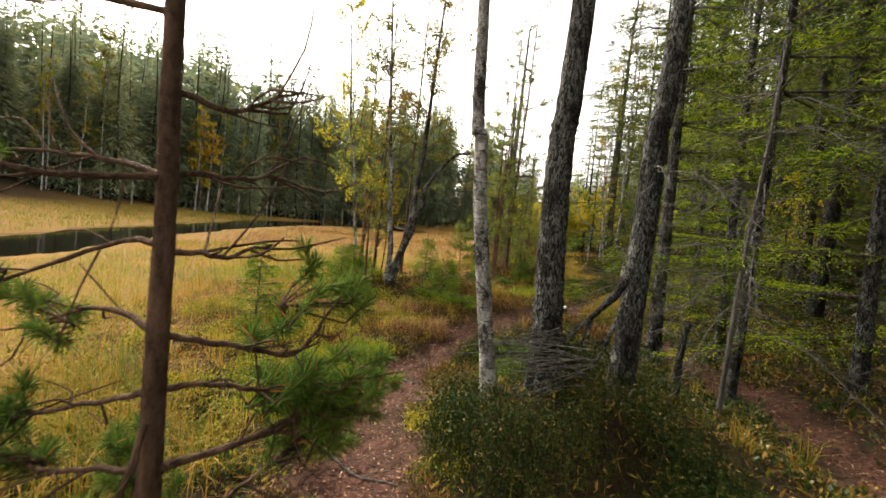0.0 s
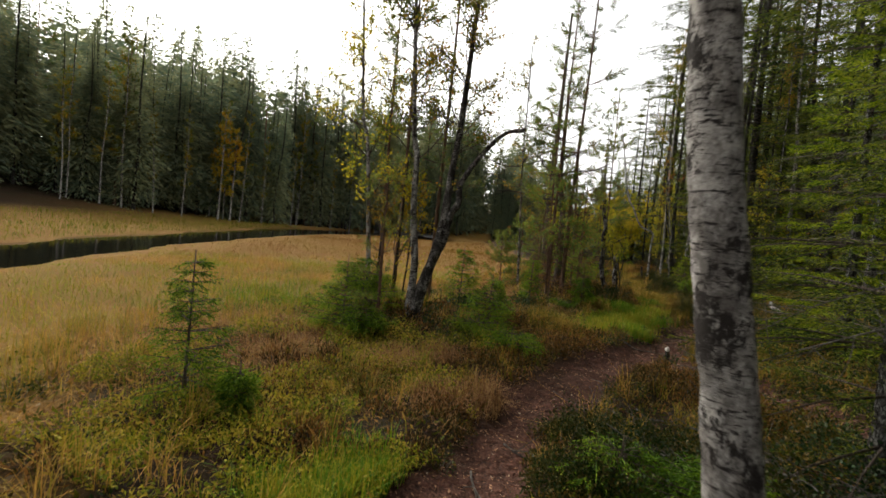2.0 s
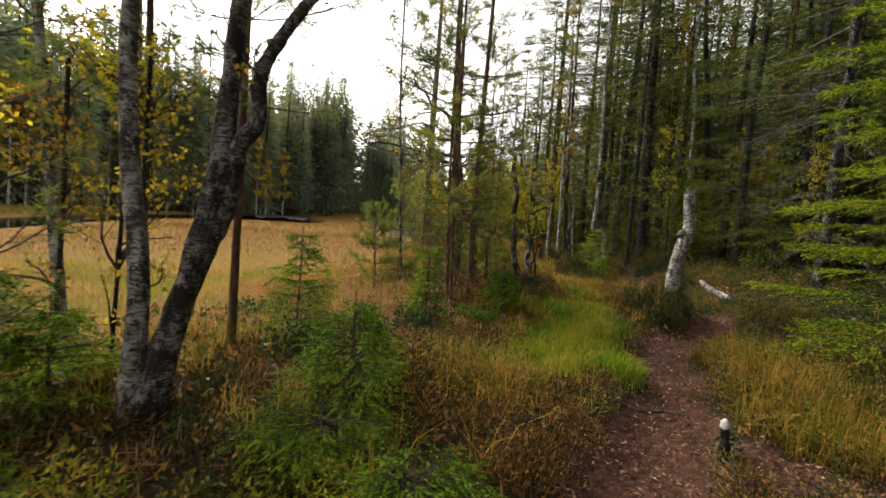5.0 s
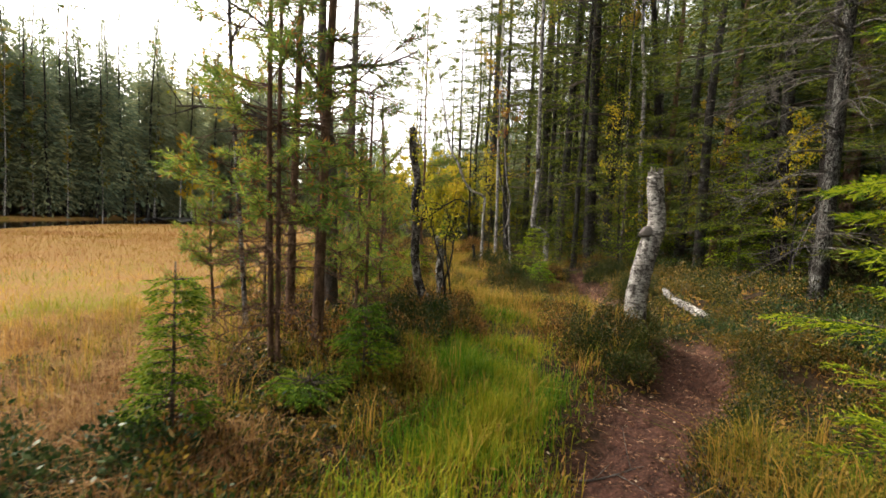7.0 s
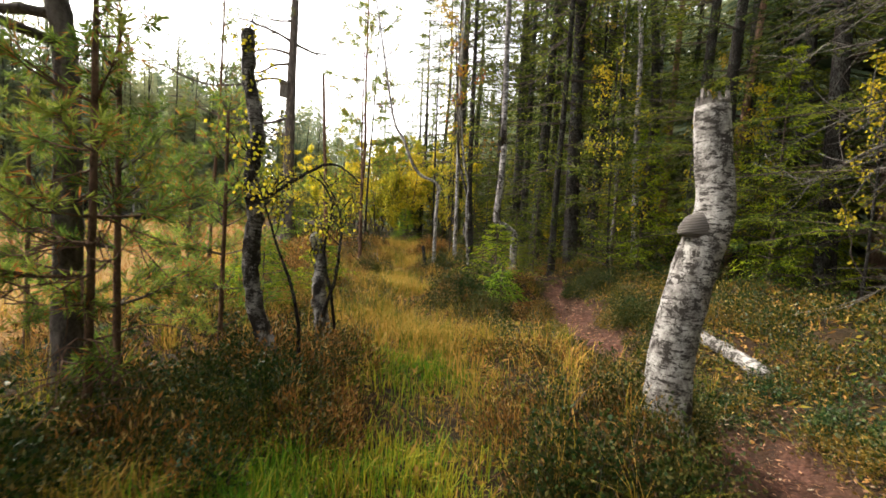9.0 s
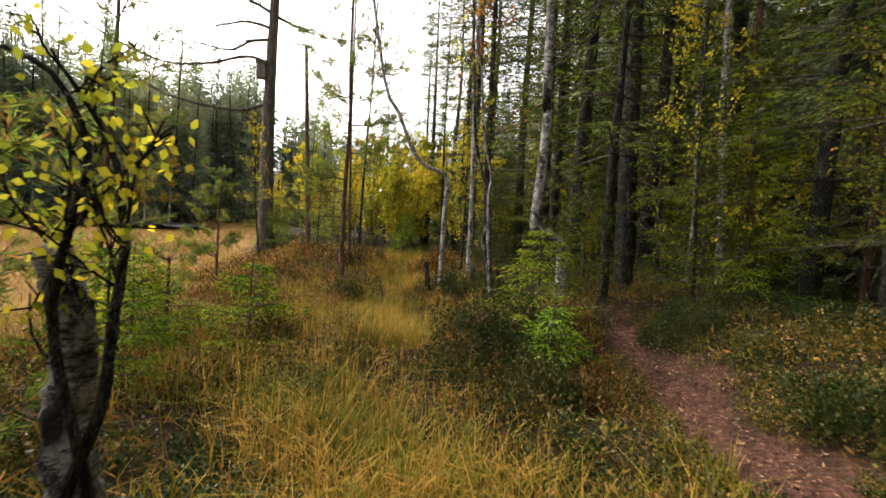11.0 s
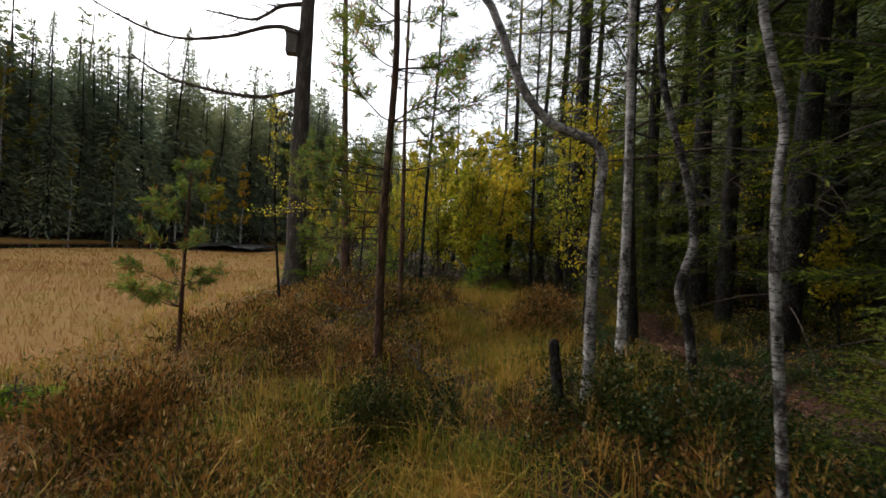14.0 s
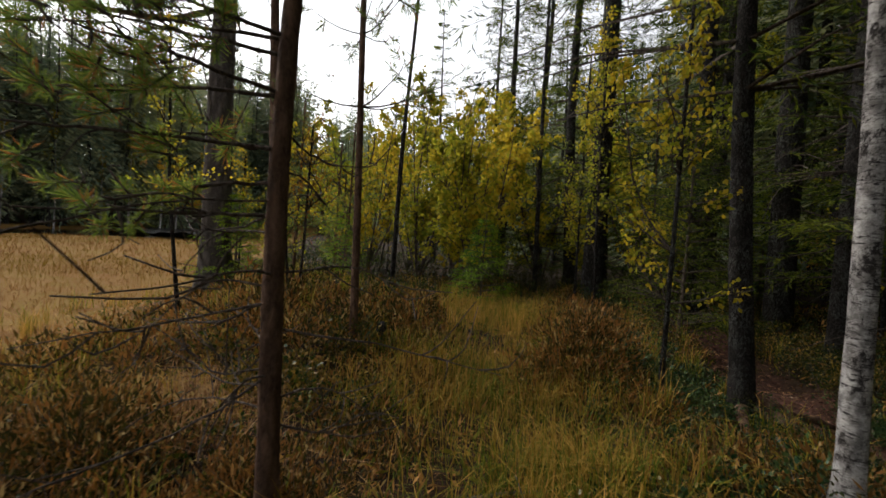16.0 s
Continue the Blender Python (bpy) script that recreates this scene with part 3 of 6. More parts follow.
def pine_crown(wood, green, line, low, spread, whorls, tufts, count, size, rise=0.35, bare=0.25, shape=0.6, per=(3, 6)):
    top = line[-1][2]
    for z in np.linspace(low, top - 0.05, whorls):
        frac = (z - low) / max(top - low, 0.1)
        c = line[np.argmin(abs(line[:, 2] - z))]
        for k in range(rng.integers(*per)):
            a = rng.uniform(0, 2 * np.pi)
            L = max(spread * (1 - frac) ** shape, 0.18) * rng.uniform(0.6, 1.1)
            out = np.array([np.cos(a), np.sin(a), 0])
            s = np.linspace(0, 1, 6)[:, None]
            lb = c + out * L * s + np.array([0, 0, 1]) * L * (rise * s + 0.25 * s ** 2 - (0.35 * s if frac < 0.4 else 0)) + np.cumsum(rng.normal(0, 0.03 * L, (6, 3)), 0) * s
            tube(wood, lb, np.linspace(0.005 + 0.006 * L, 0.0025, 6), 3)
            m = max(int(tufts * L / spread), 2)
            sb = rng.uniform(bare, 1.0, m)
            sb[0] = 1.0
            root = on_line(lb, np.minimum(sb, 0.999))
            d = unit(out + rng.normal(0, 0.55, (m, 3)) + [0, 0, 0.35])
            ln = L * 0.36 * rng.uniform(0.3, 1, m)[:, None] * (sb < 1)[:, None]
            for r0, e in zip(root, root + d * ln):
                if np.linalg.norm(e - r0) > 0.03:
                    tube(wood, [r0, e], [0.003, 0.002], 3)
            shoot = np.maximum(ln, 0.09)
            u = rng.uniform(0.1, 1.05, (m, count, 1))
            P = (root[:, None] + (d * shoot)[:, None] * u).reshape(-1, 3)
            D = (d[:, None] * 0.8 + rng.normal(0, 0.6, (m, count, 3))).reshape(-1, 3)
            blades(green, P, D, size[0] * rng.uniform(0.7, 1.1, m * count), size[1], belly=0.5)


def leaf_crown(wood, green, line, low, reach, branches, twigs, leaves, size, rise=0.9, thick=0.012, power=0.7):
    """Wandering branches, twigs and loose leaves."""
    n = len(line)
    z = line[:, 2]
    for k in range(branches):
        zz = low + (z[-1] - low) * rng.random() ** 0.9
        i = int(np.argmin(abs(z - zz)))
        frac = (zz - low) / max(z[-1] - low, 0.1)
        a = rng.uniform(0, 2 * np.pi)
        L = reach * (1 - 0.65 * frac ** 1.2) * rng.uniform(0.5, 1.1)
        d = unit(np.array([np.cos(a), np.sin(a), rise * rng.uniform(0.5, 1.4)]))
        pts = [line[i]]
        for j in range(5):
            d = unit(d + rng.normal(0, 0.22, 3) + [0, 0, 0.06])
            pts.append(pts[-1] + d * L / 5)
        pts = np.array(pts)
        tube(wood, pts, np.linspace(thick * (0.5 + L / reach * 0.5), 0.003, 6), 3)
        for t in range(twigs):
            s = rng.uniform(0.25, 0.99)
            r0 = on_line(pts, np.array([s]))[0]
            dd = unit(d + rng.normal(0, 0.7, 3))
            e = r0 + dd * L * rng.uniform(0.15, 0.4)
            tube(wood, [r0, e], [0.0035, 0.002], 3)
            if leaves:
                u = rng.random((leaves, 1)) ** 0.7
                P = r0 + (e - r0) * u + rng.normal(0, 0.035, (leaves, 3))
                D = rng.normal(0, 0.8, (leaves, 3)) + [0, 0, -0.6]
                blades(green, P, D, size * rng.uniform(0.7, 1.25, leaves), size * 0.72, belly=0.42)


loose_branches = []


def bare_limb(wood, start, pts, r0, twigs=6, twig_len=0.3, r1=0.004, rough=0.06):
    """One bare limb through the points given, with fine twigs."""
    if wood is None:
        wood = Soup()
        loose_branches.append(wood)
    line = curve([start] + list(pts), 5 + 4 * len(pts))
    line = line + np.cumsum(rng.normal(0, 0.004, line.shape), 0)
    tube(wood, line, np.linspace(r0, r1, len(line)), 6, rough)
    for k in range(twigs):
        s = rng.uniform(0.25, 0.97)
        p = on_line(line, np.array([s]))[0]
        d = unit(line[-1] - line[0] + rng.normal(0, 0.6, 3) * np.linalg.norm(line[-1] - line[0]))
        L = twig_len * rng.uniform(0.4, 1.1)
        q = [p, p + d * L * 0.5 + rng.normal(0, 0.02, 3), p + d * L + rng.normal(0, 0.04, 3) + [0, 0, 0.03]]
        tube(wood, curve(q, 5), np.linspace(max(r0 * 0.3, 0.004), 0.002, 5), 4)


def make_tree(kind, points, top, r0, material, label, group="", name=None, r1=0.012, sides=12, seg=26, rough=0.03, crown=None, crown_mat=None, limb_mat=None, branch_mat=None, category="tree"):
    """A tree on its own axis; crown(wood, green, line) fills in limbs and leaves."""
    base, line = trunk_line(points, top, seg)
    root = thing(name or kind, base, label, category, group)
    t = Soup()
    tube(t, line, flare(line, r0, r1), sides, rough)
    soup_part("trunk", t, material, root, shade=True)
    if crown:
        w, g = Soup(), Soup()
        crown(w, g, line)
        if w.n:
            tagged(soup_part("branchwork", w, limb_mat or material, root, shade=True), kind="stuff")
        if g.n:
            tagged(soup_part("crown", g, crown_mat, root), kind="stuff")
    for lim in loose_branches:
        soup_part("branch", lim, branch_mat or limb_mat or material, root, shade=True)
    loose_branches.clear()
    return root


# ---- named trees along the walk ----
def birch_top(low, reach=1.3, n=36, tw=6, lv=12, size=0.05):
    return lambda w, g, l: leaf_crown(w, g, l, low, reach, n, tw, lv, size)


def pine_top(low, spread=1.0, whorls=12, tufts=16, count=28, size=(0.08, 0.0075), **k):
    return lambda w, g, l: pine_crown(w, g, l, low, spread, whorls, tufts, count, size, **k)


def spruce_top(low, spread=1.4, whorls=26, twigs=13, needles=6, size=(0.1, 0.022), **k):
    return lambda w, g, l: spruce_crown(w, g, l, low, spread, whorls, twigs, needles, size, **k)


def old_pine(w, g, l):
    """The first pine on the marsh side: bare, near-level limbs with tufts at their ends."""
    def at(z):
        return l[np.argmin(abs(l[:, 2] - z))]
    for z, ends in ((2.05, [(-0.25, 0.0, 0.05), (-0.5, -0.05, 0.2)]), (2.0, [(0.14, 0.05, -0.01), (0.28, 0.1, 0.05)]),
                    (1.74, [(-0.3, 0.1, 0.03), (-0.75, 0.2, 0.02)]), (1.72, [(0.1, 0.1, 0.02), (0.2, 0.2, 0.06)]), (1.73, [(-0.25, -0.2, -0.02), (-0.6, -0.3, 0.05)]),
                    (1.56, [(-0.2, 0.1, -0.03), (-0.55, 0.15, -0.16), (-0.8, 0.2, -0.2)]), (1.56, [(0.12, 0.05, -0.01), (0.2, 0.12, 0.04)]),
                    (1.38, [(-0.25, 0.15, 0.02), (-0.6, 0.3, -0.08)]), (1.38, [(0.13, 0.09, -0.03), (0.25, 0.16, -0.05), (0.32, 0.24, 0.0), (0.36, 0.31, 0.09)]),
                    (1.2, [(0.1, 0.05, 0.0), (0.22, 0.12, -0.04), (0.33, 0.22, -0.05)]), (1.2, [(-0.25, 0.05, -0.08), (-0.6, 0.1, -0.2)]),
                    (1.02, [(0.14, 0.06, 0.03), (0.26, 0.14, 0.07), (0.33, 0.22, 0.1), (0.39, 0.3, 0.08), (0.44, 0.37, 0.1)]), (1.04, [(0.2, 0.12, 0.05), (0.3, 0.28, 0.05), (0.36, 0.4, 0.1)]), (0.98, [(-0.3, 0.1, -0.1), (-0.62, 0.25, -0.18)]),
                    (0.8, [(-0.25, -0.05, -0.05), (-0.6, 0.0, -0.15)]), (0.8, [(0.08, 0.12, 0.02), (0.16, 0.26, 0.06), (0.24, 0.37, 0.09), (0.33, 0.44, 0.16)]), (0.74, [(0.1, 0.12, -0.05), (0.16, 0.26, -0.08), (0.3, 0.4, -0.04)]),
                    (0.62, [(-0.2, 0.1, -0.05), (-0.42, 0.25, -0.1)]), (0.9, [(-0.15, 0.2, -0.03), (-0.35, 0.45, -0.05)]), (0.7, [(-0.12, 0.25, -0.02), (-0.25, 0.42, -0.06)]), (0.66, [(0.05, 0.2, -0.05), (0.05, 0.4, -0.1)])):
        c = at(z)
        bare_limb(None, c, [c + np.array(e) for e in ends], 0.0095, 7, 0.17 if ends[-1][1] > 0.28 else 0.26, 0.003)
        e = c + np.array(ends[-1])
        out = unit(np.array(ends[-1]))
        for k in range(16 if z < 1.3 else 9 if z < 1.45 else 3 if ends[-1][0] < 0 else 0):
            q = c + np.array(ends[-1]) * rng.uniform(0.55, 1.0) + rng.normal(0, 0.04, 3)
            d = out + rng.normal(0, 0.55, 3) + [0, 0, 0.5]
            tube(w, [c + np.array(ends[-1]) * 0.6, q], [0.004, 0.003], 3)
            brush(w, g, q, d, rng.uniform(0.06, 0.12), 150, 0.058, 0.004)
    c = at(1.28)
    bare_limb(None, c, [c + [0.0, -0.06, -0.12], c + [-0.03, -0.08, -0.32], c + [0.01, -0.09, -0.55]], 0.009, 3, 0.12, 0.004, 0.12)
    pine_crown(w, g, l, 2.4, 0.9, 8, 8, 14, (0.08, 0.006))


make_tree("pine_tree", [(-0.60, 1.02, 0.4), (-0.635, 1.05, 1.0), (-0.65, 1.07, 1.4), (-0.68, 1.1, 1.9)], 5.0, 0.034, M_PINE_BARK, "young pine with bare twisted lower branches beside the marsh", sides=10, crown=old_pine, crown_mat=M_PINE_DEEP, limb_mat=M_PINE_BARK)

make_tree("birch_tree", [(0.51, 3.41, 0.3), (0.36, 3.44, 1.0), (0.27, 3.48, 1.6), (0.22, 3.5, 2.12), (0.16, 3.52, 2.6)], 10.5, 0.063, M_BIRCH, "slim birch with white and grey bark beside the trail", crown=birch_top(5.0), crown_mat=M_BIRCH_LEAF, limb_mat=M_TWIG, sides=16, seg=90)
make_tree("spruce_tree", [(0.86, 3.22, 0.4), (0.80, 3.27, 1.35), (0.79, 3.31, 2.17), (0.83, 3.35, 2.85)], 13.0, 0.112, M_SPRUCE_BARK, "old spruce with flaky lichen-covered bark on a hummock", crown=spruce_top(4.4, 2.3, 24, 17, 15, (0.07, 0.01)), crown_mat=M_SPRUCE, limb_mat=M_TWIG, sides=22, seg=130, rough=0.045)


def snapped_limb(w, g, l):
    """Dead limbs that hang from the spruce down to the hummock, with fans of bare twigs."""
    def at(z):
        return l[np.argmin(abs(l[:, 2] - z))]
    c = at(1.05)
    for end, r in (((-0.55, -0.22, -0.62), 0.036), ((-0.42, -0.4, -0.72), 0.028)):
        e = c + np.array(end)
        bare_limb(None, c, [c + (e - c) * 0.35 + [0, 0, -0.08], c + (e - c) * 0.75 + [0, 0, -0.03], e], r, 5, 0.35, 0.008, 0.1)
        for k in range(16):
            q = e + rng.normal(0, 0.05, 3)
            d = np.array([-rng.uniform(0.3, 0.75), -rng.uniform(0.0, 0.3), rng.uniform(-0.12, 0.1)])
            tube(w, curve([q, q + d * 0.5 + rng.normal(0, 0.03, 3), q + d + [0, 0, -0.03]], 7), np.linspace(0.006, 0.002, 7), 4)
    for k in range(22):
        z = rng.uniform(1.6, 4.5)
        c = at(z)
        a = rng.uniform(0, 2 * np.pi)
        L = rng.uniform(0.4, 0.9)
        o = np.array([np.cos(a), np.sin(a), 0]) * L
        bare_limb(w, c, [c + o * 0.5 + [0, 0, -0.1 * L], c + o + [0, 0, -0.4 * L]], 0.008, 4, 0.3, 0.002)
    spruce_crown(w, g, l, 4.0, 2.3, 24, 17, 15, (0.07, 0.01), fade=0.9)


make_tree("spruce_tree", [(1.40, 3.23, 0.4), (1.45, 3.28, 1.52), (1.47, 3.32, 2.25), (1.54, 3.36, 2.95)], 13.0, 0.095, M_SPRUCE_BARK, "old spruce with dead snapped limbs hanging to the ground", crown=snapped_limb, crown_mat=M_SPRUCE, limb_mat=M_DEAD, branch_mat=M_SPRUCE_BARK, sides=20, seg=130, rough=0.045)

# thicket of birch and alder stems beside the marsh
make_tree("birch_tree", [(-0.98, 8.72, 0.0), (-0.95, 8.74, 0.80), (-1.03, 8.80, 1.40), (-1.07, 8.84, 1.94), (-1.08, 8.87, 2.35), (-1.17, 8.91, 2.75)], 6.5, 0.06, M_BIRCH_GREY, "pale birch stem in a clump with dark alders", "clump by the marsh", crown=birch_top(1.8, 1.3, 50, 6, 15, 0.046), crown_mat=M_BIRCH_LEAF, limb_mat=M_TWIG)
make_tree("alder_tree", [(-0.92, 8.68, 0.0), (-0.76, 8.78, 0.71), (-0.62, 8.84, 1.40), (-0.56, 8.90, 2.30), (-0.51, 8.93, 2.85)], 6.0, 0.076, M_ALDER, "dark leaning alder stem in a clump", "clump by the marsh", rough=0.08, seg=40, crown=birch_top(2.2, 1.3, 46, 6, 14, 0.046), crown_mat=M_BIRCH_LEAF, limb_mat=M_TWIG)
make_tree("alder_tree", [(-0.93, 8.80, 0.0), (-0.84, 8.83, 0.49), (-0.70, 8.85, 0.92), (-0.59, 8.85, 1.18), (-0.53, 8.86, 1.54), (-0.43, 8.88, 1.72), (-0.44, 8.89, 1.95), (-0.34, 8.90, 2.18), (-0.18, 8.89, 2.42), (0.09, 8.88, 2.73), (0.38, 8.84, 2.81)], 0, 0.082, M_ALDER, "dark crooked alder whose broken top bends over", "clump by the marsh", r1=0.026, rough=0.09, seg=46, crown=lambda w, g, l: leaf_crown(w, g, l, 0.9, 0.5, 7, 3, 3, 0.04), crown_mat=M_BIRCH_LEAF, limb_mat=M_TWIG)
make_tree("birch_tree", [(-1.70, 9.6, 0.3), (-2.01, 9.79, 2.49), (-2.15, 9.85, 3.03)], 6.2, 0.045, M_BIRCH_GREY, "leaning grey birch at the marsh edge", "clump by the marsh", crown=birch_top(1.6, 1.2, 40, 6, 13, 0.046), crown_mat=M_YELLOW_LEAF, limb_mat=M_TWIG)
make_tree("pine_tree", [(-1.40, 9.85, 0.3), (-1.38, 9.92, 2.0), (-1.42, 9.95, 4.0)], 6.0, 0.04, M_PINE_BARK, "slender pine among birches at the marsh edge", "clump by the marsh", crown=pine_top(2.0, 0.8, 11, 8), crown_mat=M_PINE, limb_mat=M_TWIG)
make_tree("pine_tree", [(-1.29, 8.21, 0.2), (-1.33, 8.27, 1.11)], 1.9, 0.025, M_PINE_BARK, "bushy young pine beside the birch clump", crown=pine_top(0.15, 0.55, 7, 8, 18, (0.08, 0.006)), crown_mat=M_PINE_YOUNG, limb_mat=M_TWIG)

# pines and birches of the middle stretch
def twiggy_pine(low, spread, whorls, tufts, dead, reach, up_to):
    """Reddish dead twigs low on the stem, loose needled whorls above."""
    def crown(w, g, l):
        for k in range(dead):
            c = l[np.argmin(abs(l[:, 2] - rng.uniform(0.15, up_to)))]
            a, L = rng.uniform(0, 2 * np.pi), reach * rng.uniform(0.4, 1.1)
            o = np.array([np.cos(a), np.sin(a), 0]) * L
            bare_limb(w, c, [c + o * 0.5 + [0, 0, rng.uniform(-0.08, 0.06)], c + o + [0, 0, rng.uniform(-0.2, 0.12)]], 0.006, 5, 0.26, 0.0018)
        pine_crown(w, g, l, low, spread, whorls, tufts, 30, (0.08, 0.0075), bare=0.45)
    return crown


def snag_shoots(shoots, low, n, reach):
    """Thin dark shoots that climb round a dead stem and arch over, with a few leaves."""
    def crown(w, g, l):
        for pts in shoots:
            p = curve([np.array(q) for q in pts], 24) + np.cumsum(rng.normal(0, 0.003, (24, 3)), 0)
            tube(w, p, np.linspace(0.016, 0.004, 24), 6, 0.08)
            leaf_crown(w, g, p, p[:, 2].max() * 0.6, 0.32, 9, 4, 4, 0.03, thick=0.005)
        leaf_crown(w, g, l, low, reach, n, 4, 4, 0.032, thick=0.006)
    return crown


make_tree("pine_tree", [(1.78, 12.02, 0.2), (1.81, 12.13, 2.12), (1.9, 12.30, 4.72)], 7.5, 0.05, M_PINE_BARK, "slender pine with reddish-brown bark", "pines by the trail", crown=twiggy_pine(2.4, 1.15, 12, 15, 34, 0.8, 2.6), crown_mat=M_PINE, limb_mat=M_PINE_BARK)
make_tree("pine_tree", [(1.56, 12.5, 0.0), (1.57, 12.55, 1.20), (1.59, 12.62, 2.88)], 6.5, 0.042, M_PINE_BARK, "slender pine with thick green needles", "pines by the trail", crown=twiggy_pine(2.0, 0.95, 11, 13, 28, 0.7, 2.0), crown_mat=M_PINE, limb_mat=M_PINE_BARK)
make_tree("pine_tree", [(1.44, 11.84, 0.0), (1.42, 11.89, 0.86), (1.39, 11.96, 1.70)], 5.0, 0.024, M_PINE_BARK, "thin young pine beside the trail", "pines by the trail", crown=twiggy_pine(1.3, 0.7, 9, 13, 26, 0.6, 1.9), crown_mat=M_PINE_YOUNG, limb_mat=M_PINE_BARK)
make_tree("pine_tree", [(1.49, 11.8, 0.0), (1.475, 11.86, 0.86), (1.46, 11.9, 1.70)], 3.4, 0.02, M_PINE_BARK, "thin young pine beside its twin", "pines by the trail", crown=twiggy_pine(1.1, 0.65, 7, 13, 22, 0.55, 1.6), crown_mat=M_PINE_YOUNG, limb_mat=M_PINE_BARK)
make_tree("pine_tree", [(2.32, 13.0, 0.0), (2.33, 13.05, 1.2)], 2.6, 0.024, M_PINE_BARK, "young pine with browning needles", "pines by the trail", crown=twiggy_pine(0.9, 0.65, 7, 12, 22, 0.6, 1.4), crown_mat=M_PINE_YOUNG, limb_mat=M_PINE_BARK)
def crooked_pine(w, g, l):
    """Long bare wavering limbs, thin tufts at their ends."""
    for z, ends in ((2.7, [(-0.2, -0.1, 0.22), (-0.45, -0.2, 0.3), (-0.62, -0.3, 0.5), (-0.9, -0.4, 0.62)]), (2.3, [(-0.5, 0.1, 0.02), (-1.1, 0.2, 0.12), (-1.6, 0.2, 0.1)]),
                    (2.95, [(0.3, -0.1, 0.1), (0.7, -0.2, 0.14), (1.05, -0.3, 0.3)]), (2.1, [(-0.4, -0.4, 0.0), (-0.9, -0.7, -0.1)]), (3.3, [(0.2, 0.3, 0.2), (0.5, 0.7, 0.3)])):
        c = l[np.argmin(abs(l[:, 2] - z))]
        bare_limb(None, c, [c + np.array(e) for e in ends], 0.034, 16, 0.5, 0.008)
    pine_crown(w, g, l, 2.6, 1.4, 8, 7, 14, (0.09, 0.007), per=(2, 4), bare=0.6)


make_tree("pine_tree", [(2.01, 13.70, 0.2), (2.0, 13.72, 1.2), (1.96, 13.79, 2.11), (1.86, 13.86, 2.64), (1.84, 13.93, 3.51)], 5.2, 0.092, M_GREY_PINE, "grey crooked pine with a loose crown", crown=crooked_pine, crown_mat=M_PINE, limb_mat=M_GREY_PINE, r1=0.03, rough=0.06, seg=44)
make_tree("birch_snag", [(3.31, 13.45, -0.1), (3.22, 13.51, 0.14), (3.09, 13.61, 0.46), (3.02, 13.66, 0.8), (3.03, 13.69, 1.2), (3.0, 13.72, 1.5), (3.03, 13.73, 1.75), (2.97, 13.78, 2.1), (2.95, 13.79, 2.42)], 0, 0.062, M_ALDER, "dark broken birch snag with a few yellow leaves", r1=0.04, rough=0.13, seg=60, crown=snag_shoots([[(0.02, -0.1, 0.0), (-0.02, -0.12, 0.5), (-0.16, -0.12, 0.95), (-0.34, -0.1, 1.5)], [(-0.25, 0.12, 1.15), (0.0, 0.05, 1.32), (0.22, 0.05, 1.42), (0.42, 0.08, 1.3)]], 0.9, 12, 0.42), crown_mat=M_YELLOW_LEAF, limb_mat=M_DARK_BARK)
make_tree("birch_snag", [(3.59, 14.1, 0.0), (3.55, 14.13, 0.3), (3.51, 14.16, 0.6), (3.52, 14.17, 0.85), (3.46, 14.19, 1.06)], 0, 0.07, M_BIRCH_GREY, "short rotten birch stub with leafy shoots", r1=0.042, rough=0.14, seg=40, crown=snag_shoots([[(0.07, -0.06, 0.0), (0.02, -0.1, 0.4), (-0.06, -0.08, 0.85), (0.0, -0.05, 1.2), (-0.15, 0.0, 1.4), (-0.42, 0.0, 1.36)], [(-0.05, -0.05, 0.3), (0.05, -0.06, 0.8), (0.04, -0.04, 1.15), (-0.1, 0.0, 1.42)]], 0.4, 7, 0.3), crown_mat=M_YELLOW_LEAF, limb_mat=M_DARK_BARK)
make_tree("pine_tree", [(2.2, 18.35, 0.2), (2.24, 18.4, 1.3), (2.3, 18.4, 2.5)], 4.6, 0.035, M_PINE_BARK, "young pine with some rusty needles on the marsh edge", crown=pine_top(0.7, 0.9, 12, 13), crown_mat=M_PINE_YOUNG, limb_mat=M_TWIG)
make_tree("pine_tree", [(3.13, 17.02, 0.2), (3.13, 17.05, 0.8)], 1.0, 0.016, M_PINE_BARK, "knee-high pine sapling in the bog", crown=pine_top(0.2, 0.3, 5, 6), crown_mat=M_PINE_YOUNG, limb_mat=M_TWIG)

for x, y, h, s in ((2.3, 13.55, 2.3, 0.6), (2.75, 14.6, 2.0, 0.6), (1.2, 15.2, 2.2, 0.6), (0.7, 14.3, 1.5, 0.5), (2.3, 15.7, 1.6, 0.5)):
    make_tree("pine_tree", [(x, y, 0.0), (x + rng.normal(0, 0.04), y, h * 0.5)], h, 0.012 + 0.006 * h, M_PINE_BARK, "bushy young pine with yellow-green and rusty needles", "young pines", crown=pine_top(0.25, s, 10, 15, 24, (0.075, 0.0075), rise=0.5), crown_mat=M_PINE_YOUNG, limb_mat=M_TWIG, sides=7, seg=12)
for x, y, h, low in ((-0.85, 10.4, 7.0, 2.0), (-1.9, 11.2, 6.0, 2.4)):
    make_tree("pine_tree", [(x, y, 0.0), (x + rng.normal(0, 0.05), y, 3.0)], h, 0.042, M_PINE_BARK, "slender pine with blue-green needles behind the clump", "pines by the trail", crown=pine_top(low, 1.0, 13, 13, 24, (0.085, 0.008)), crown_mat=M_PINE, limb_mat=M_TWIG)
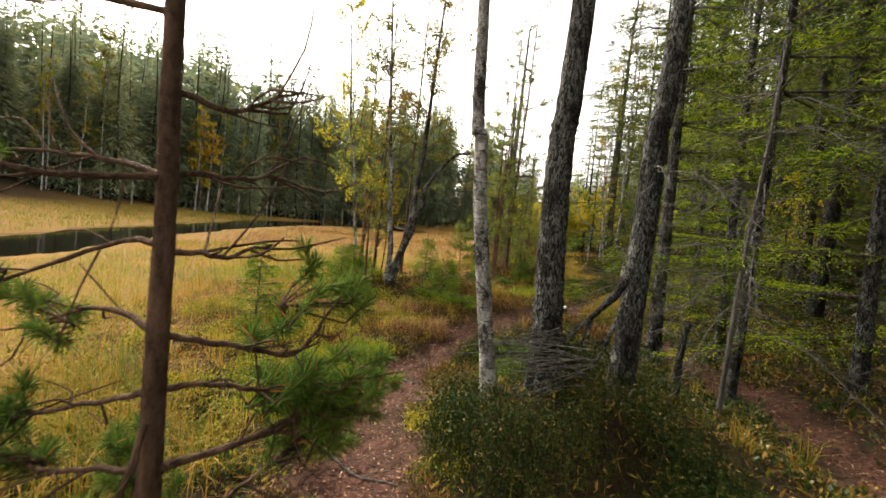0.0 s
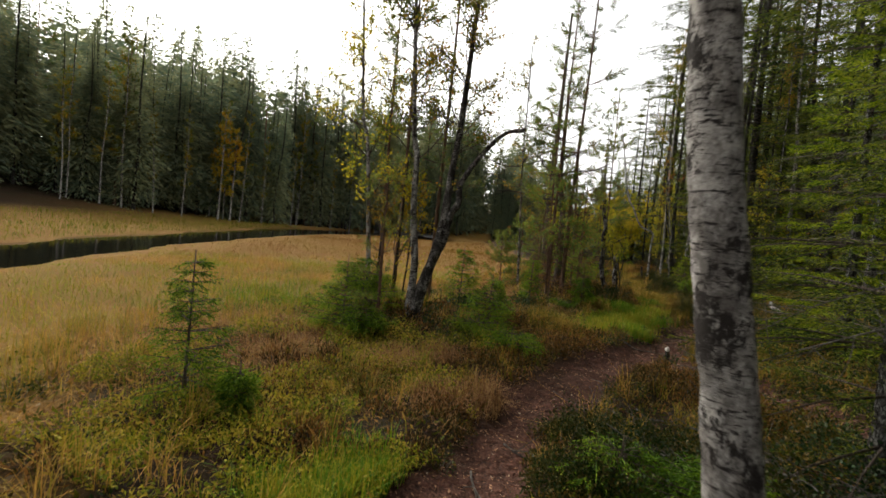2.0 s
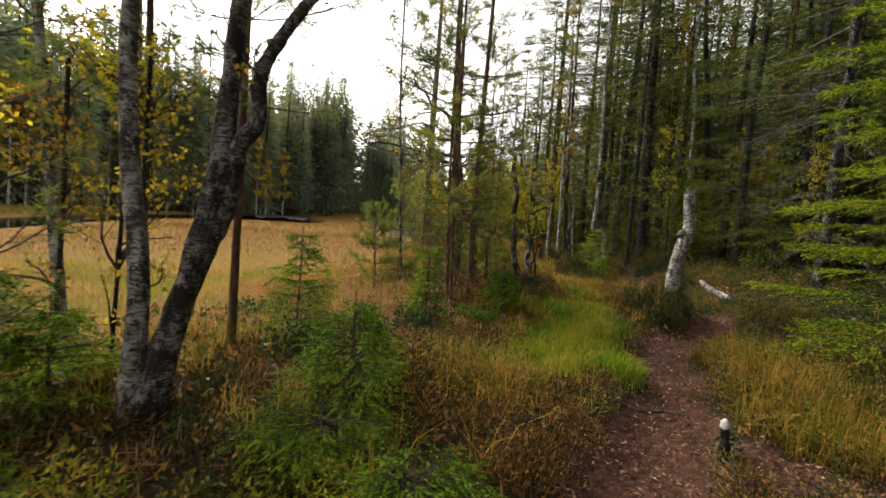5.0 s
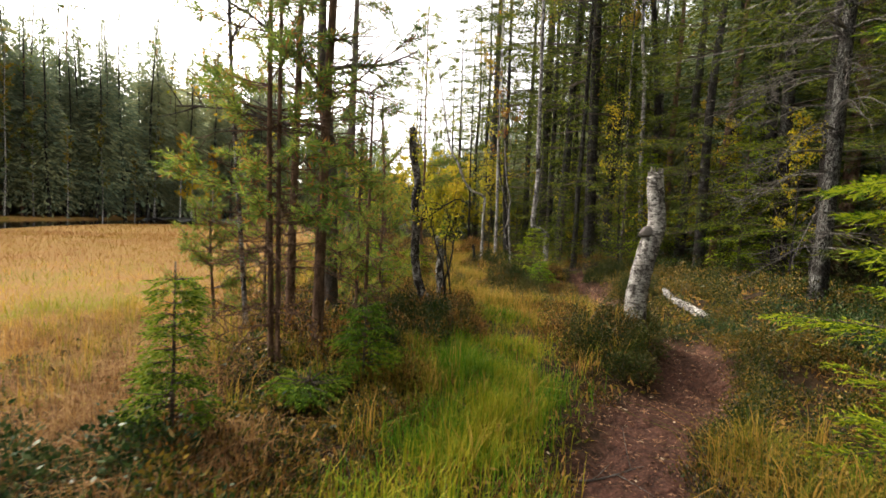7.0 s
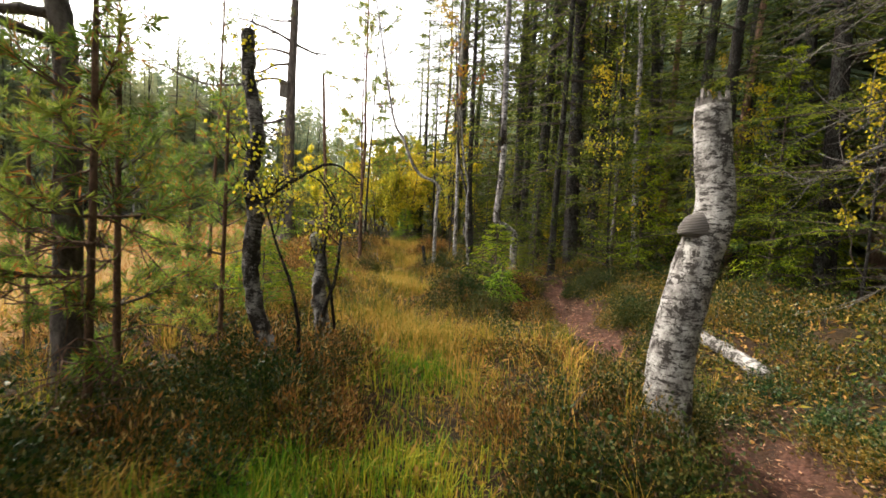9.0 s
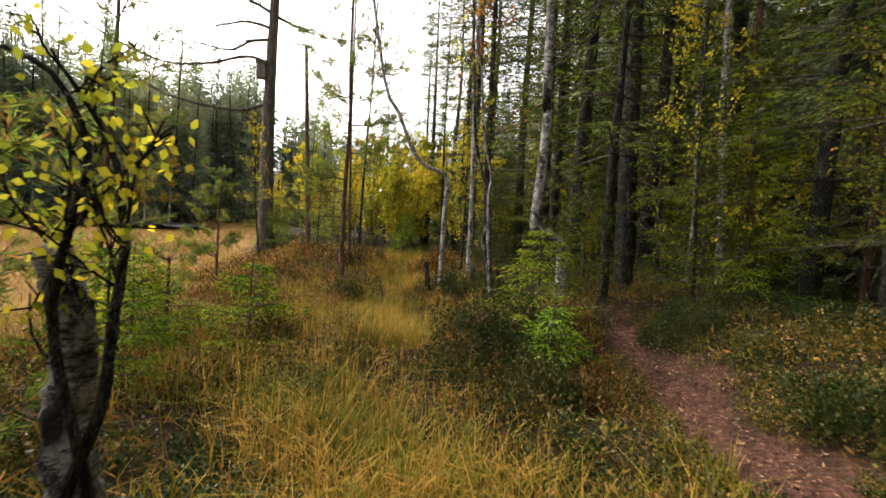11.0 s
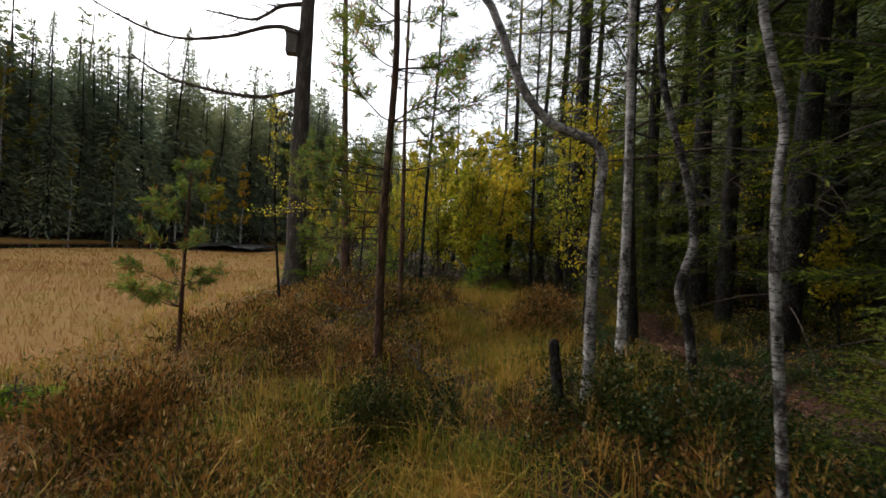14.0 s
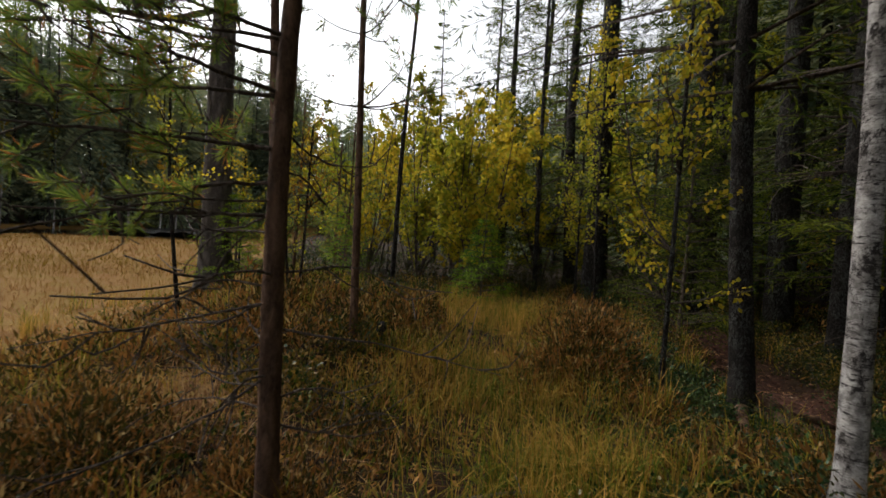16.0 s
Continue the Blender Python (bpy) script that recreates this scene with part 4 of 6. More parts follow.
for x, y, h in ((1.1, 13.8, 6.0),):
    make_tree("birch_tree", [(x, y, 0.0), (x + rng.normal(0, 0.08), y, h * 0.5)], h, 0.03, M_BIRCH_GREY, "slim birch with thin yellow-green leaves", crown=birch_top(1.7, 0.95, 30, 6, 8, 0.045), crown_mat=M_BIRCH_LEAF, limb_mat=M_TWIG)
# birches, pines and spruces of the last stretch
def whorled_pine(w, g, l):
    """Fine dead twigs low on the stem, needled branches above."""
    for k in range(20):
        z = rng.uniform(0.35, 1.4)
        c = l[np.argmin(abs(l[:, 2] - z))]
        a = rng.uniform(0, 2 * np.pi) if k % 3 else rng.uniform(2.2, 4.2)
        L = rng.uniform(0.3, 0.85)
        o = np.array([np.cos(a), np.sin(a), 0]) * L
        bare_limb(w, c, [c + o * 0.5 + [0, 0, rng.uniform(-0.1, 0.05)], c + o + [0, 0, rng.uniform(-0.22, 0.05)]], 0.005, 4, 0.24, 0.0015)
    for z, ends in ((1.62, [(-0.3, -0.05, 0.0), (-0.64, -0.12, 0.02)]), (1.7, [(-0.25, -0.05, 0.03), (-0.48, -0.1, 0.05)]), (1.5, [(-0.28, -0.15, 0.02), (-0.46, -0.32, 0.0)]),
                    (1.46, [(-0.35, -0.03, -0.02), (-0.72, -0.06, -0.05)]), (1.85, [(0.2, 0.0, 0.04), (0.36, 0.02, 0.1), (0.58, 0.06, 0.2)]), (1.8, [(-0.2, 0.0, 0.0), (-0.42, -0.02, 0.0)]),
                    (1.2, [(-0.3, 0.0, -0.06), (-0.64, 0.03, -0.15)]), (1.08, [(-0.35, -0.05, -0.02), (-0.7, -0.1, -0.04)]), (1.3, [(-0.4, -0.1, 0.0), (-0.75, -0.2, -0.02)]), (1.66, [(-0.4, 0.1, 0.03), (-0.8, 0.15, 0.1)]), (1.3, [(-0.2, 0.1, 0.03), (-0.3, 0.12, 0.1)])):
        c = l[np.argmin(abs(l[:, 2] - z))]
        bare_limb(w, c, [c + np.array(e) for e in ends], 0.008, 5, 0.2, 0.003)
        e = np.array(ends[-1])
        for k in range(14 if z > 1.4 else 5):
            q = c + e * rng.uniform(0.4, 1.0) + rng.normal(0, 0.05, 3)
            brush(w, g, q, e + rng.normal(0, 0.5, 3) + [0, 0, 0.3], rng.uniform(0.06, 0.12), 80, 0.06, 0.0036)
    pine_crown(w, g, l, 2.1, 1.0, 12, 22, 32, (0.085, 0.009))


make_tree("birch_tree", [(6.87, 16.99, 0.3), (6.88, 17.0, 0.9), (6.87, 17.01, 1.06), (6.74, 17.04, 1.16), (6.58, 17.07, 1.24), (6.56, 17.07, 1.4), (6.60, 17.08, 1.90), (6.62, 17.08, 2.50), (6.60, 17.10, 2.9)], 11.0, 0.062, M_BIRCH_GREY, "grey birch with a sharp kink in its trunk", crown=birch_top(5.0, 1.3, 28), crown_mat=M_BIRCH_LEAF, limb_mat=M_TWIG, seg=46, sides=14)
make_tree("birch_tree", [(6.17, 18.89, 0.2), (6.16, 18.91, 1.19), (6.17, 18.91, 1.6), (6.18, 18.91, 1.84), (6.12, 18.93, 1.95), (6.0, 18.95, 2.0), (5.83, 18.99, 2.07), (5.65, 19.03, 2.29), (5.45, 19.08, 2.76), (5.26, 19.13, 3.10)], 5.5, 0.042, M_BIRCH, "pale birch whose upper stem bends sharply aside", crown=lambda w, g, l: leaf_crown(w, g, l, 2.3, 0.9, 22, 5, 2, 0.04), crown_mat=M_YELLOW_LEAF, limb_mat=M_TWIG, seg=46)
make_tree("birch_tree", [(6.97, 19.80, 0.2), (6.95, 19.82, 1.77), (6.89, 19.86, 3.75)], 9.0, 0.048, M_BIRCH, "straight white birch beside a darker spruce stem", crown=birch_top(4.6, 1.1, 24), crown_mat=M_BIRCH_LEAF, limb_mat=M_TWIG, sides=14)
make_tree("rowan_tree", [(6.96, 18.89, 0.1), (6.88, 18.91, 0.76), (6.80, 18.93, 1.05), (6.88, 18.92, 1.38), (6.79, 18.93, 1.82), (6.67, 18.96, 2.20), (6.58, 18.98, 2.64)], 4.6, 0.036, M_ALDER, "thin dark crooked rowan stem", crown=birch_top(2.3, 0.8, 12, 4, 3), crown_mat=M_YELLOW_LEAF, limb_mat=M_TWIG, seg=40)
make_tree("rowan_tree", [(6.47, 17.80, 0.1), (6.40, 17.81, 0.72), (6.36, 17.83, 1.18), (6.34, 17.83, 1.57), (6.36, 17.84, 1.87), (6.24, 17.86, 2.32)], 4.5, 0.024, M_BIRCH_GREY, "thin crooked grey rowan stem", crown=birch_top(1.9, 0.8, 14, 4, 5), crown_mat=M_ORANGE_LEAF, limb_mat=M_TWIG)
make_tree("pine_tree", [(4.93, 20.20, 0.1), (4.90, 20.22, 1.36), (4.93, 20.23, 2.76), (4.90, 20.25, 3.60)], 7.0, 0.042, M_PINE_BARK, "slender pine with whorls of short branches", crown=whorled_pine, crown_mat=M_PINE_YOUNG, limb_mat=M_TWIG, seg=110)
make_tree("pine_tree", [(2.95, 21.35, 0.0), (2.96, 21.36, 1.06), (2.97, 21.36, 1.5)], 1.95, 0.028, M_PINE_BARK, "young pine with upswept green branches on the bog", crown=pine_top(0.6, 0.5, 6, 13, 30, (0.08, 0.009), rise=0.65, bare=0.35), crown_mat=M_PINE_YOUNG, limb_mat=M_TWIG)
make_tree("pine_tree", [(4.55, 23.40, 0.2), (4.44, 23.47, 2.42), (4.30, 23.55, 5.00)], 0, 0.06, M_PINE_BARK, "dead topless pine with bare limbs", r1=0.035, crown=lambda w, g, l: pine_crown(w, g, l, 1.0, 0.9, 7, 3, 8, (0.09, 0.01), per=(1, 3)), crown_mat=M_PINE, limb_mat=M_TWIG)


def big_pine(w, g, l):
    def at(z):
        return l[np.argmin(abs(l[:, 2] - z))]
    for z, ends in ((3.9, [(-0.8, 0, -0.25), (-2.2, 0.1, -0.1), (-3.0, 0.2, 0.3)]), (4.6, [(-0.6, 0, 0.05), (-1.4, 0, -0.25), (-2.6, 0.1, -0.3), (-4.6, 0.3, 0.6)]),
                    (5.3, [(-0.5, 0, -0.1), (-1.0, 0.1, -0.35), (-1.8, 0.1, -0.3)]), (5.7, [(-0.6, 0.1, 0.1), (-1.3, 0.2, -0.1)]),
                    (5.9, [(0.5, 0.2, -0.1), (1.0, 0.3, -0.1)]), (6.2, [(-0.7, 0.1, 0.3), (-1.6, 0.2, 0.5)]), (3.4, [(-0.25, 0, 0.02), (-0.4, 0, 0.0)])):
        c = at(z)
        bare_limb(None, c, [c + np.array(e) for e in ends], 0.045, 14, 0.7, 0.016)
    pine_crown(w, g, l, 6.4, 2.2, 13, 14, 12, (0.13, 0.016), rise=0.15)
    pine_crown(w, g, l, 0.9, 0.7, 3, 6, 12, (0.12, 0.012), per=(1, 3))


make_tree("pine_tree", [(3.59, 25.19, 0.2), (3.53, 25.25, 2.58), (3.52, 25.29, 5.10), (3.54, 25.31, 6.36)], 12.0, 0.2, M_GREY_PINE, "tall grey pine with long bare limbs over the marsh", crown=big_pine, crown_mat=M_PINE, limb_mat=M_GREY_PINE, r1=0.05, sides=16, rough=0.04)


def box_part(name, size, at, material, parent, bevel=0.006, rot=0.0):
    bm = bmesh.new()
    bmesh.ops.create_cube(bm, size=1)
    bmesh.ops.scale(bm, vec=size, verts=bm.verts)
    bmesh.ops.bevel(bm, geom=bm.edges[:], offset=bevel, segments=2, affect="EDGES")
    me = bpy.data.meshes.new(name)
    bm.to_mesh(me)
    bm.free()
    me.materials.append(material)
    ob = new(name, me)
    ob.parent = parent
    ob.matrix_basis = Matrix.Translation(at) @ Euler((0, rot, 0)).to_matrix().to_4x4()
    return ob


BOARD = bark("weathered_board", (0.1, 0.09, 0.08), (0.26, 0.24, 0.22), None, 20.0, 0.1)
nest = thing("nest_box", (3.29, 25.22, 4.62), "weathered grey wooden nest box hung on a pine trunk", "nest box")
box_part("box", (0.2, 0.22, 0.36), (0, 0, 0.18), BOARD, nest)
box_part("lid", (0.26, 0.29, 0.03), (0, -0.01, 0.38), BOARD, nest, 0.004, 0.12)
box_part("backboard", (0.03, 0.12, 0.5), (0.115, 0, 0.2), BOARD, nest, 0.004)

make_tree("spruce_tree", [(8.52, 18.30, 0.3), (8.52, 18.33, 2.11), (8.57, 18.34, 3.87)], 14.0, 0.075, M_DARK_BARK, "dark spruce with dead lower twigs", "forest spruces", crown=spruce_top(2.2, 2.2, 28, 14, 12, (0.1, 0.014), fade=0.85), crown_mat=M_SPRUCE, limb_mat=M_TWIG)
make_tree("birch_tree", [(10.0, 17.6, 0.4), (9.91, 17.66, 2.23), (9.90, 17.73, 3.21), (9.92, 17.85, 5.07), (9.85, 17.96, 6.30)], 13.0, 0.07, M_BIRCH, "white birch among dark spruces", crown=birch_top(6.0, 1.4, 26), crown_mat=M_BIRCH_LEAF, limb_mat=M_TWIG)
ROOTED = make_tree("spruce_tree", [(8.0, 21.16, 0.0), (7.9, 21.23, 1.45), (7.85, 21.29, 3.06)], 12.0, 0.085, M_DARK_BARK, "grey-barked spruce beside the trail", "forest spruces", crown=spruce_top(2.3, 2.4, 28, 14, 12, (0.1, 0.014), fade=0.88), crown_mat=M_SPRUCE, limb_mat=M_TWIG, sides=16)
for end, bow in (((0.5, -0.55), 0.1), ((0.15, -0.75), 0.06), ((-0.45, -0.4), 0.05), ((0.7, -0.1), 0.08)):
    p = np.stack([np.linspace(0.03, 1, 9) * end[0], np.linspace(0.03, 1, 9) * end[1] + 0.03 * np.sin(np.linspace(0, 6, 9)), np.zeros(9)], 1)
    gx, gy = ROOTED.matrix_basis.translation.x, ROOTED.matrix_basis.translation.y
    p[:, 2] = height(p[:, 0] + gx, p[:, 1] + gy) - ground_at(gx, gy) + bow * np.sin(np.linspace(0.9, np.pi, 9)) + 0.01
    s = Soup()
    tube(s, p, np.linspace(0.05, 0.018, 9), 8, 0.08)
    soup_part("root", s, M_PINE_BARK, ROOTED, "reddish-brown surface root", shade=True)
make_tree("birch_tree", [(11.32, 18.25, 0.5), (11.08, 18.37, 2.10), (11.08, 18.42, 4.16), (11.07, 18.45, 4.98)], 13.0, 0.075, M_BIRCH_GREY, "grey birch with a slight bend in the forest", crown=birch_top(6.0, 1.4, 24), crown_mat=M_BIRCH_LEAF, limb_mat=M_TWIG)
make_tree("pine_tree", [(12.0, 18.9, 0.6), (12.05, 19.0, 3.0), (12.2, 19.1, 6.0)], 15.0, 0.11, M_PINE_RED, "tall pine with orange-red upper bark", crown=pine_top(9.0, 1.8, 10, 10, 10, (0.14, 0.018)), crown_mat=M_PINE, limb_mat=M_PINE_RED, sides=14)
make_tree("pine_tree", [(11.0, 16.4, 0.6), (11.2, 16.5, 3.0), (11.6, 16.6, 6.0)], 14.0, 0.09, M_PINE_RED, "tall pine with orange-red upper bark", crown=pine_top(8.0, 1.8, 10, 10, 10, (0.14, 0.018)), crown_mat=M_PINE, limb_mat=M_PINE_RED, sides=14)
make_tree("birch_tree", [(9.4, 17.69, 0.3), (9.48, 17.69, 1.57), (9.5, 17.8, 3.0)], 8.0, 0.035, M_BIRCH_GREY, "thin grey birch in the forest shade", crown=birch_top(4.0, 1.0, 16), crown_mat=M_BIRCH_LEAF, limb_mat=M_TWIG)
make_tree("birch_tree", [(9.62, 18.4, 0.3), (9.55, 18.4, 1.57), (9.6, 18.5, 3.0)], 8.0, 0.04, M_DARK_BARK, "thin dark birch in the forest shade", crown=birch_top(4.0, 1.0, 16), crown_mat=M_BIRCH_LEAF, limb_mat=M_TWIG)
make_tree("birch_tree", [(8.57, 25.9, 0.3), (8.5, 25.9, 2.5), (8.45, 25.9, 4.5)], 9.0, 0.045, M_DARK_BARK, "thin dark birch stem behind yellow bushes", crown=birch_top(4.0, 1.1, 18, 5, 3), crown_mat=M_YELLOW_LEAF, limb_mat=M_TWIG)
make_tree("birch_tree", [(6.0, 25.43, 0.2), (6.02, 25.4, 2.5), (6.1, 25.4, 4.5)], 8.0, 0.04, M_DARK_BARK, "thin birch stem behind yellow bushes", crown=birch_top(3.6, 0.9, 14, 4, 2), crown_mat=M_YELLOW_LEAF, limb_mat=M_TWIG)
make_tree("pine_tree", [(5.3, 22.2, 0.1), (5.25, 22.2, 1.8), (5.2, 22.25, 3.4)], 6.0, 0.035, M_PINE_BARK, "slim sparse pine on the marsh edge", crown=pine_top(2.0, 0.7, 9, 6), crown_mat=M_PINE, limb_mat=M_TWIG)

# spruces that crowd the trail on the forest side
for x, y, top, r, sp, low, wh, nd, size in ((2.9, 5.9, 9.0, 0.095, 1.8, 0.25, 25, 18, (0.038, 0.0075)), (4.4, 4.6, 10.0, 0.09, 2.0, 0.6, 23, 16, (0.05, 0.01)), (4.2, 6.6, 9.0, 0.08, 1.8, 0.4, 22, 14, (0.055, 0.011)), (5.3, 9.35, 9.0, 0.07, 1.15, 0.15, 38, 20, (0.042, 0.0095))):
    # crowns from x 4.3 on get needles with light painted into the colour
    make_tree("spruce_tree", [(x + 0.05, y, 0.1), (x - 0.02, y, 2.0), (x - 0.08, y, 4.4)], top, r, M_SPRUCE_BARK, "green spruce with drooping branches down to the ground", "trailside spruces", crown=spruce_top(low, sp, wh, 38, nd, size, minimum=0.3, droop=0.3, shape=0.85, sag=(-0.4, 0.04)), crown_mat=M_SPRUCE if x < 4.3 else M_SPRUCE_LIT, limb_mat=M_TWIG)


def dead_fans(w, g, l):
    """Long drooping dead boughs with fine side twigs under a thin green crown."""
    for k in range(30):
        z = rng.uniform(0.6, 3.6)
        c = l[np.argmin(abs(l[:, 2] - z))]
        a = rng.uniform(0, 2 * np.pi) if k % 2 else rng.uniform(2.4, 4.4)
        L = rng.uniform(0.8, 2.0)
        o = np.array([np.cos(a), np.sin(a), 0]) * L
        bare_limb(w, c, [c + o * 0.4 + [0, 0, -0.02 * L], c + o * 0.75 + [0, 0, -0.2 * L], c + o + [0, 0, -0.36 * L]], 0.011, 12, 0.5, 0.002)
    spruce_crown(w, g, l, 3.3, 2.0, 28, 17, 13, (0.075, 0.011), fade=0.88)


for x, y, girth in ((7.9, 12.15, 0.1), (3.25, 4.75, 0.055)):
    make_tree("spruce_tree", [(x, y, 0.1), (x + 0.03, y, 2.0), (x + 0.05, y, 4.0)], 13.0, girth, M_SPRUCE_BARK, "dark spruce with long drooping dead boughs", "trailside spruces", crown=dead_fans, crown_mat=M_SPRUCE, limb_mat=M_DEAD)
# young spruces
YELLOWISH = [(3.78, 16.6), (6.3, 16.5), (2.95, 16.75)]  # yellower shoots, in the lit needle colour
AIRY = [(3.78, 16.6), (6.3, 16.5), (6.1, 15.9), (3.05, 15.9)]  # few whorls, the stem shows between them
for x, y, top, sp in ((-2.24, 5.7, 1.15, 0.42), (-1.8, 5.65, 0.5, 0.11), (0.15, 8.9, 0.75, 0.5), (0.4, 7.9, 0.55, 0.42), (-0.3, 10.4, 1.1, 0.5), (1.2, 8.3, 0.0, 0.3), (2.1, 11.6, 0.65, 0.3), (0.98, 10.9, 1.0, 0.2), (1.7, 11.35, 0.55, 0.3),
                      (3.05, 15.9, 0.95, 0.4), (2.95, 16.75, 0.85, 0.5), (6.3, 16.5, 1.0, 0.6), (6.1, 15.9, 0.6, 0.32), (3.78, 16.6, 0.75, 0.55), (7.9, 18.0, 2.2, 0.8), (8.9, 17.0, 2.6, 0.9), (7.4, 17.9, 1.3, 0.6), (8.6, 22.5, 2.4, 0.9), (9.5, 23.5, 3.0, 1.0), (2.6, 19.6, 0.5, 0.3), (7.0, 24.2, 1.2, 0.5), (-1.65, 8.75, 0.9, 0.45), (-1.75, 8.2, 0.95, 0.5), (-1.45, 7.95, 0.7, 0.45), (0.95, 4.35, 0.45, 0.5), (1.3, 4.95, 0.55, 0.55), (0.85, 5.3, 0.4, 0.42), (-1.45, 8.9, 0.6, 0.5), (0.0, 8.5, 0.5, 0.5)):
    if top:
        make_tree("young_spruce", [(x, y, 0.05), (x + 0.01, y + 0.01, top * 0.5)], top, 0.008 + 0.008 * top, M_TWIG, "small bright green young spruce", "young spruces", crown=spruce_top(0.1, sp, int(6 + 3 * top) if (x, y) in AIRY else int(8 + 6 * top), 14 if (x, y) in AIRY else 17 if sp > 0.44 else 13, 12, (0.032, 0.0105) if (x, y) in AIRY else (0.028, 0.008), droop=0.05, minimum=0.08, shape=0.9), crown_mat=M_SPRUCE_LIT if (x, y) in YELLOWISH else M_SPRUCE if top > 1.2 else M_SPRUCE_YOUNG, sides=7, seg=10, r1=0.004)


# ---- snag, log, stubs ----
def birch_stump():
    pts = [(4.96, 12.0, 0.0), (4.96, 12.01, 0.45), (4.98, 12.02, 0.70), (5.06, 12.01, 1.09), (5.14, 12.00, 1.36), (5.13, 12.03, 1.64), (5.12, 12.05, 1.86)]
    base, line = trunk_line(pts, 0, 44)
    root = thing("birch_stump", base, "tall broken birch snag with peeling white and grey bark", "tree stump")
    t = Soup()
    r = np.interp(np.linspace(0, 1, 44), [0, 0.1, 0.35, 0.55, 0.7, 1.0], [0.145, 0.112, 0.102, 0.098, 0.085, 0.08])
    tube(t, line, r, 22, 0.02)
    soup_part("trunk", t, M_BIRCH_STUMP, root, shade=True)
    top = Soup()
    for k in range(26):
        a = k / 26 * 2 * np.pi
        o = np.array([np.cos(a), np.sin(a), 0])
        p = line[-1] + o * 0.074 - [0, 0, 0.03]
        h = 0.05 + 0.09 * rng.random() * (0.4 + 0.6 * (np.cos(a - 0.3) > 0.3))
        side = np.array([-np.sin(a), np.cos(a), 0]) * 0.013
        v = [p - side, p + side, p + side * 0.6 + [0, 0, h], p - side * 0.4 + [0, 0, h * 0.8]]
        q = [np.array(c) - o * 0.018 for c in v]
        top.add(v + q, [(0, 1, 2), (0, 2, 3), (5, 4, 7), (5, 7, 6), (3, 2, 6), (3, 6, 7), (1, 5, 6), (1, 6, 2), (4, 0, 3), (4, 3, 7)])
    soup_part("splinters", top, M_DEAD, root, "pale splintered broken top")
    f = Soup()
    c = line[int(44 * 0.635)]
    n, m = 22, 12
    V, Fc = [], []
    prof = [(0.02, -0.075), (0.1, -0.072), (0.135, -0.06), (0.142, -0.045), (0.136, -0.036), (0.137, -0.025), (0.126, -0.016), (0.124, -0.004), (0.108, 0.006), (0.1, 0.02), (0.07, 0.038), (0.02, 0.05)]
    dirv = np.array([-0.99, 0.1, 0.0])
    sd = np.array([-0.1, -0.99, 0.0])
    for i in range(n):
        a = -np.pi * 0.62 + i / (n - 1) * np.pi * 1.24
        for rr, z in prof:
            V.append(c + dirv * 0.075 + (dirv * np.cos(a) * 0.9 + sd * np.sin(a) * 0.6) * rr * 0.82 + [0, 0, z * 0.95])
    for i in range(n - 1):
        for j in range(m - 1):
            a = i * m + j
            Fc += [(a, a + m, a + m + 1), (a, a + m + 1, a + 1)]
    f.add(V, Fc)
    fm, nt, b = mat("bracket_fungus", 0.85)
    z = node(nt, "ShaderNodeTexWave", Scale=42.0, Distortion=1.5, Detail=2.0)
    z.bands_direction = "Z"
    nt.links.new(coords(nt, (1, 1, 1)), z.inputs["Vector"])
    nt.links.new(ramp(nt, z.outputs[1], [(0.1, (0.035, 0.03, 0.027)), (0.8, (0.15, 0.135, 0.122))]), b.inputs["Base Color"])
    bump(nt, b, z.outputs[1], 0.5, 0.01)
    soup_part("bracket_fungus", f, fm, root, "grey ridged tinder bracket fungus", shade=True)


birch_stump()


def lying(name, a, b, r0, r1, material, label, category, bend=0.05, twigs=0, lift=0.0):
    a, b = np.array([*a, 0.0]), np.array([*b, 0.0])
    n = 16
    p = a + (b - a) * np.linspace(0, 1, n)[:, None]
    side = unit(np.cross(b - a, [0, 0, 1]))
    p = p + side * (bend * np.sin(np.linspace(0, np.pi * 1.6, n)))[:, None]
    rad = np.linspace(r0, r1, n)
    p[:, 2] = height(p[:, 0], p[:, 1]) + rad * 0.8 + 0.005 + lift * np.linspace(0.1, 1.0, n)
    p[:, 2] = np.convolve(np.pad(p[:, 2], 2, "edge"), np.ones(5) / 5, "valid")
    o = p[0].copy()
    s = Soup()
    tube(s, p - o, rad, 10 if r0 > 0.02 else 5, 0.06)
    root = tagged(soup_part(name, s, material, shade=True), label, category)
    root.matrix_basis = Matrix.Translation(o)
    for k in range(twigs):
        t = Soup()
        q = on_line(p - o, np.array([rng.uniform(0.2, 0.9)]))[0]
        d = unit(b - a + rng.normal(0, 0.7, 3)) * rng.uniform(0.15, 0.4)
        d[2] = abs(d[2]) * 0.6
        tube(t, curve([q, q + d * 0.5 + rng.normal(0, 0.01, 3), q + d], 5), np.linspace(r1, 0.002, 5), 4)
        soup_part("twig", t, material, root, shade=True)
    return root


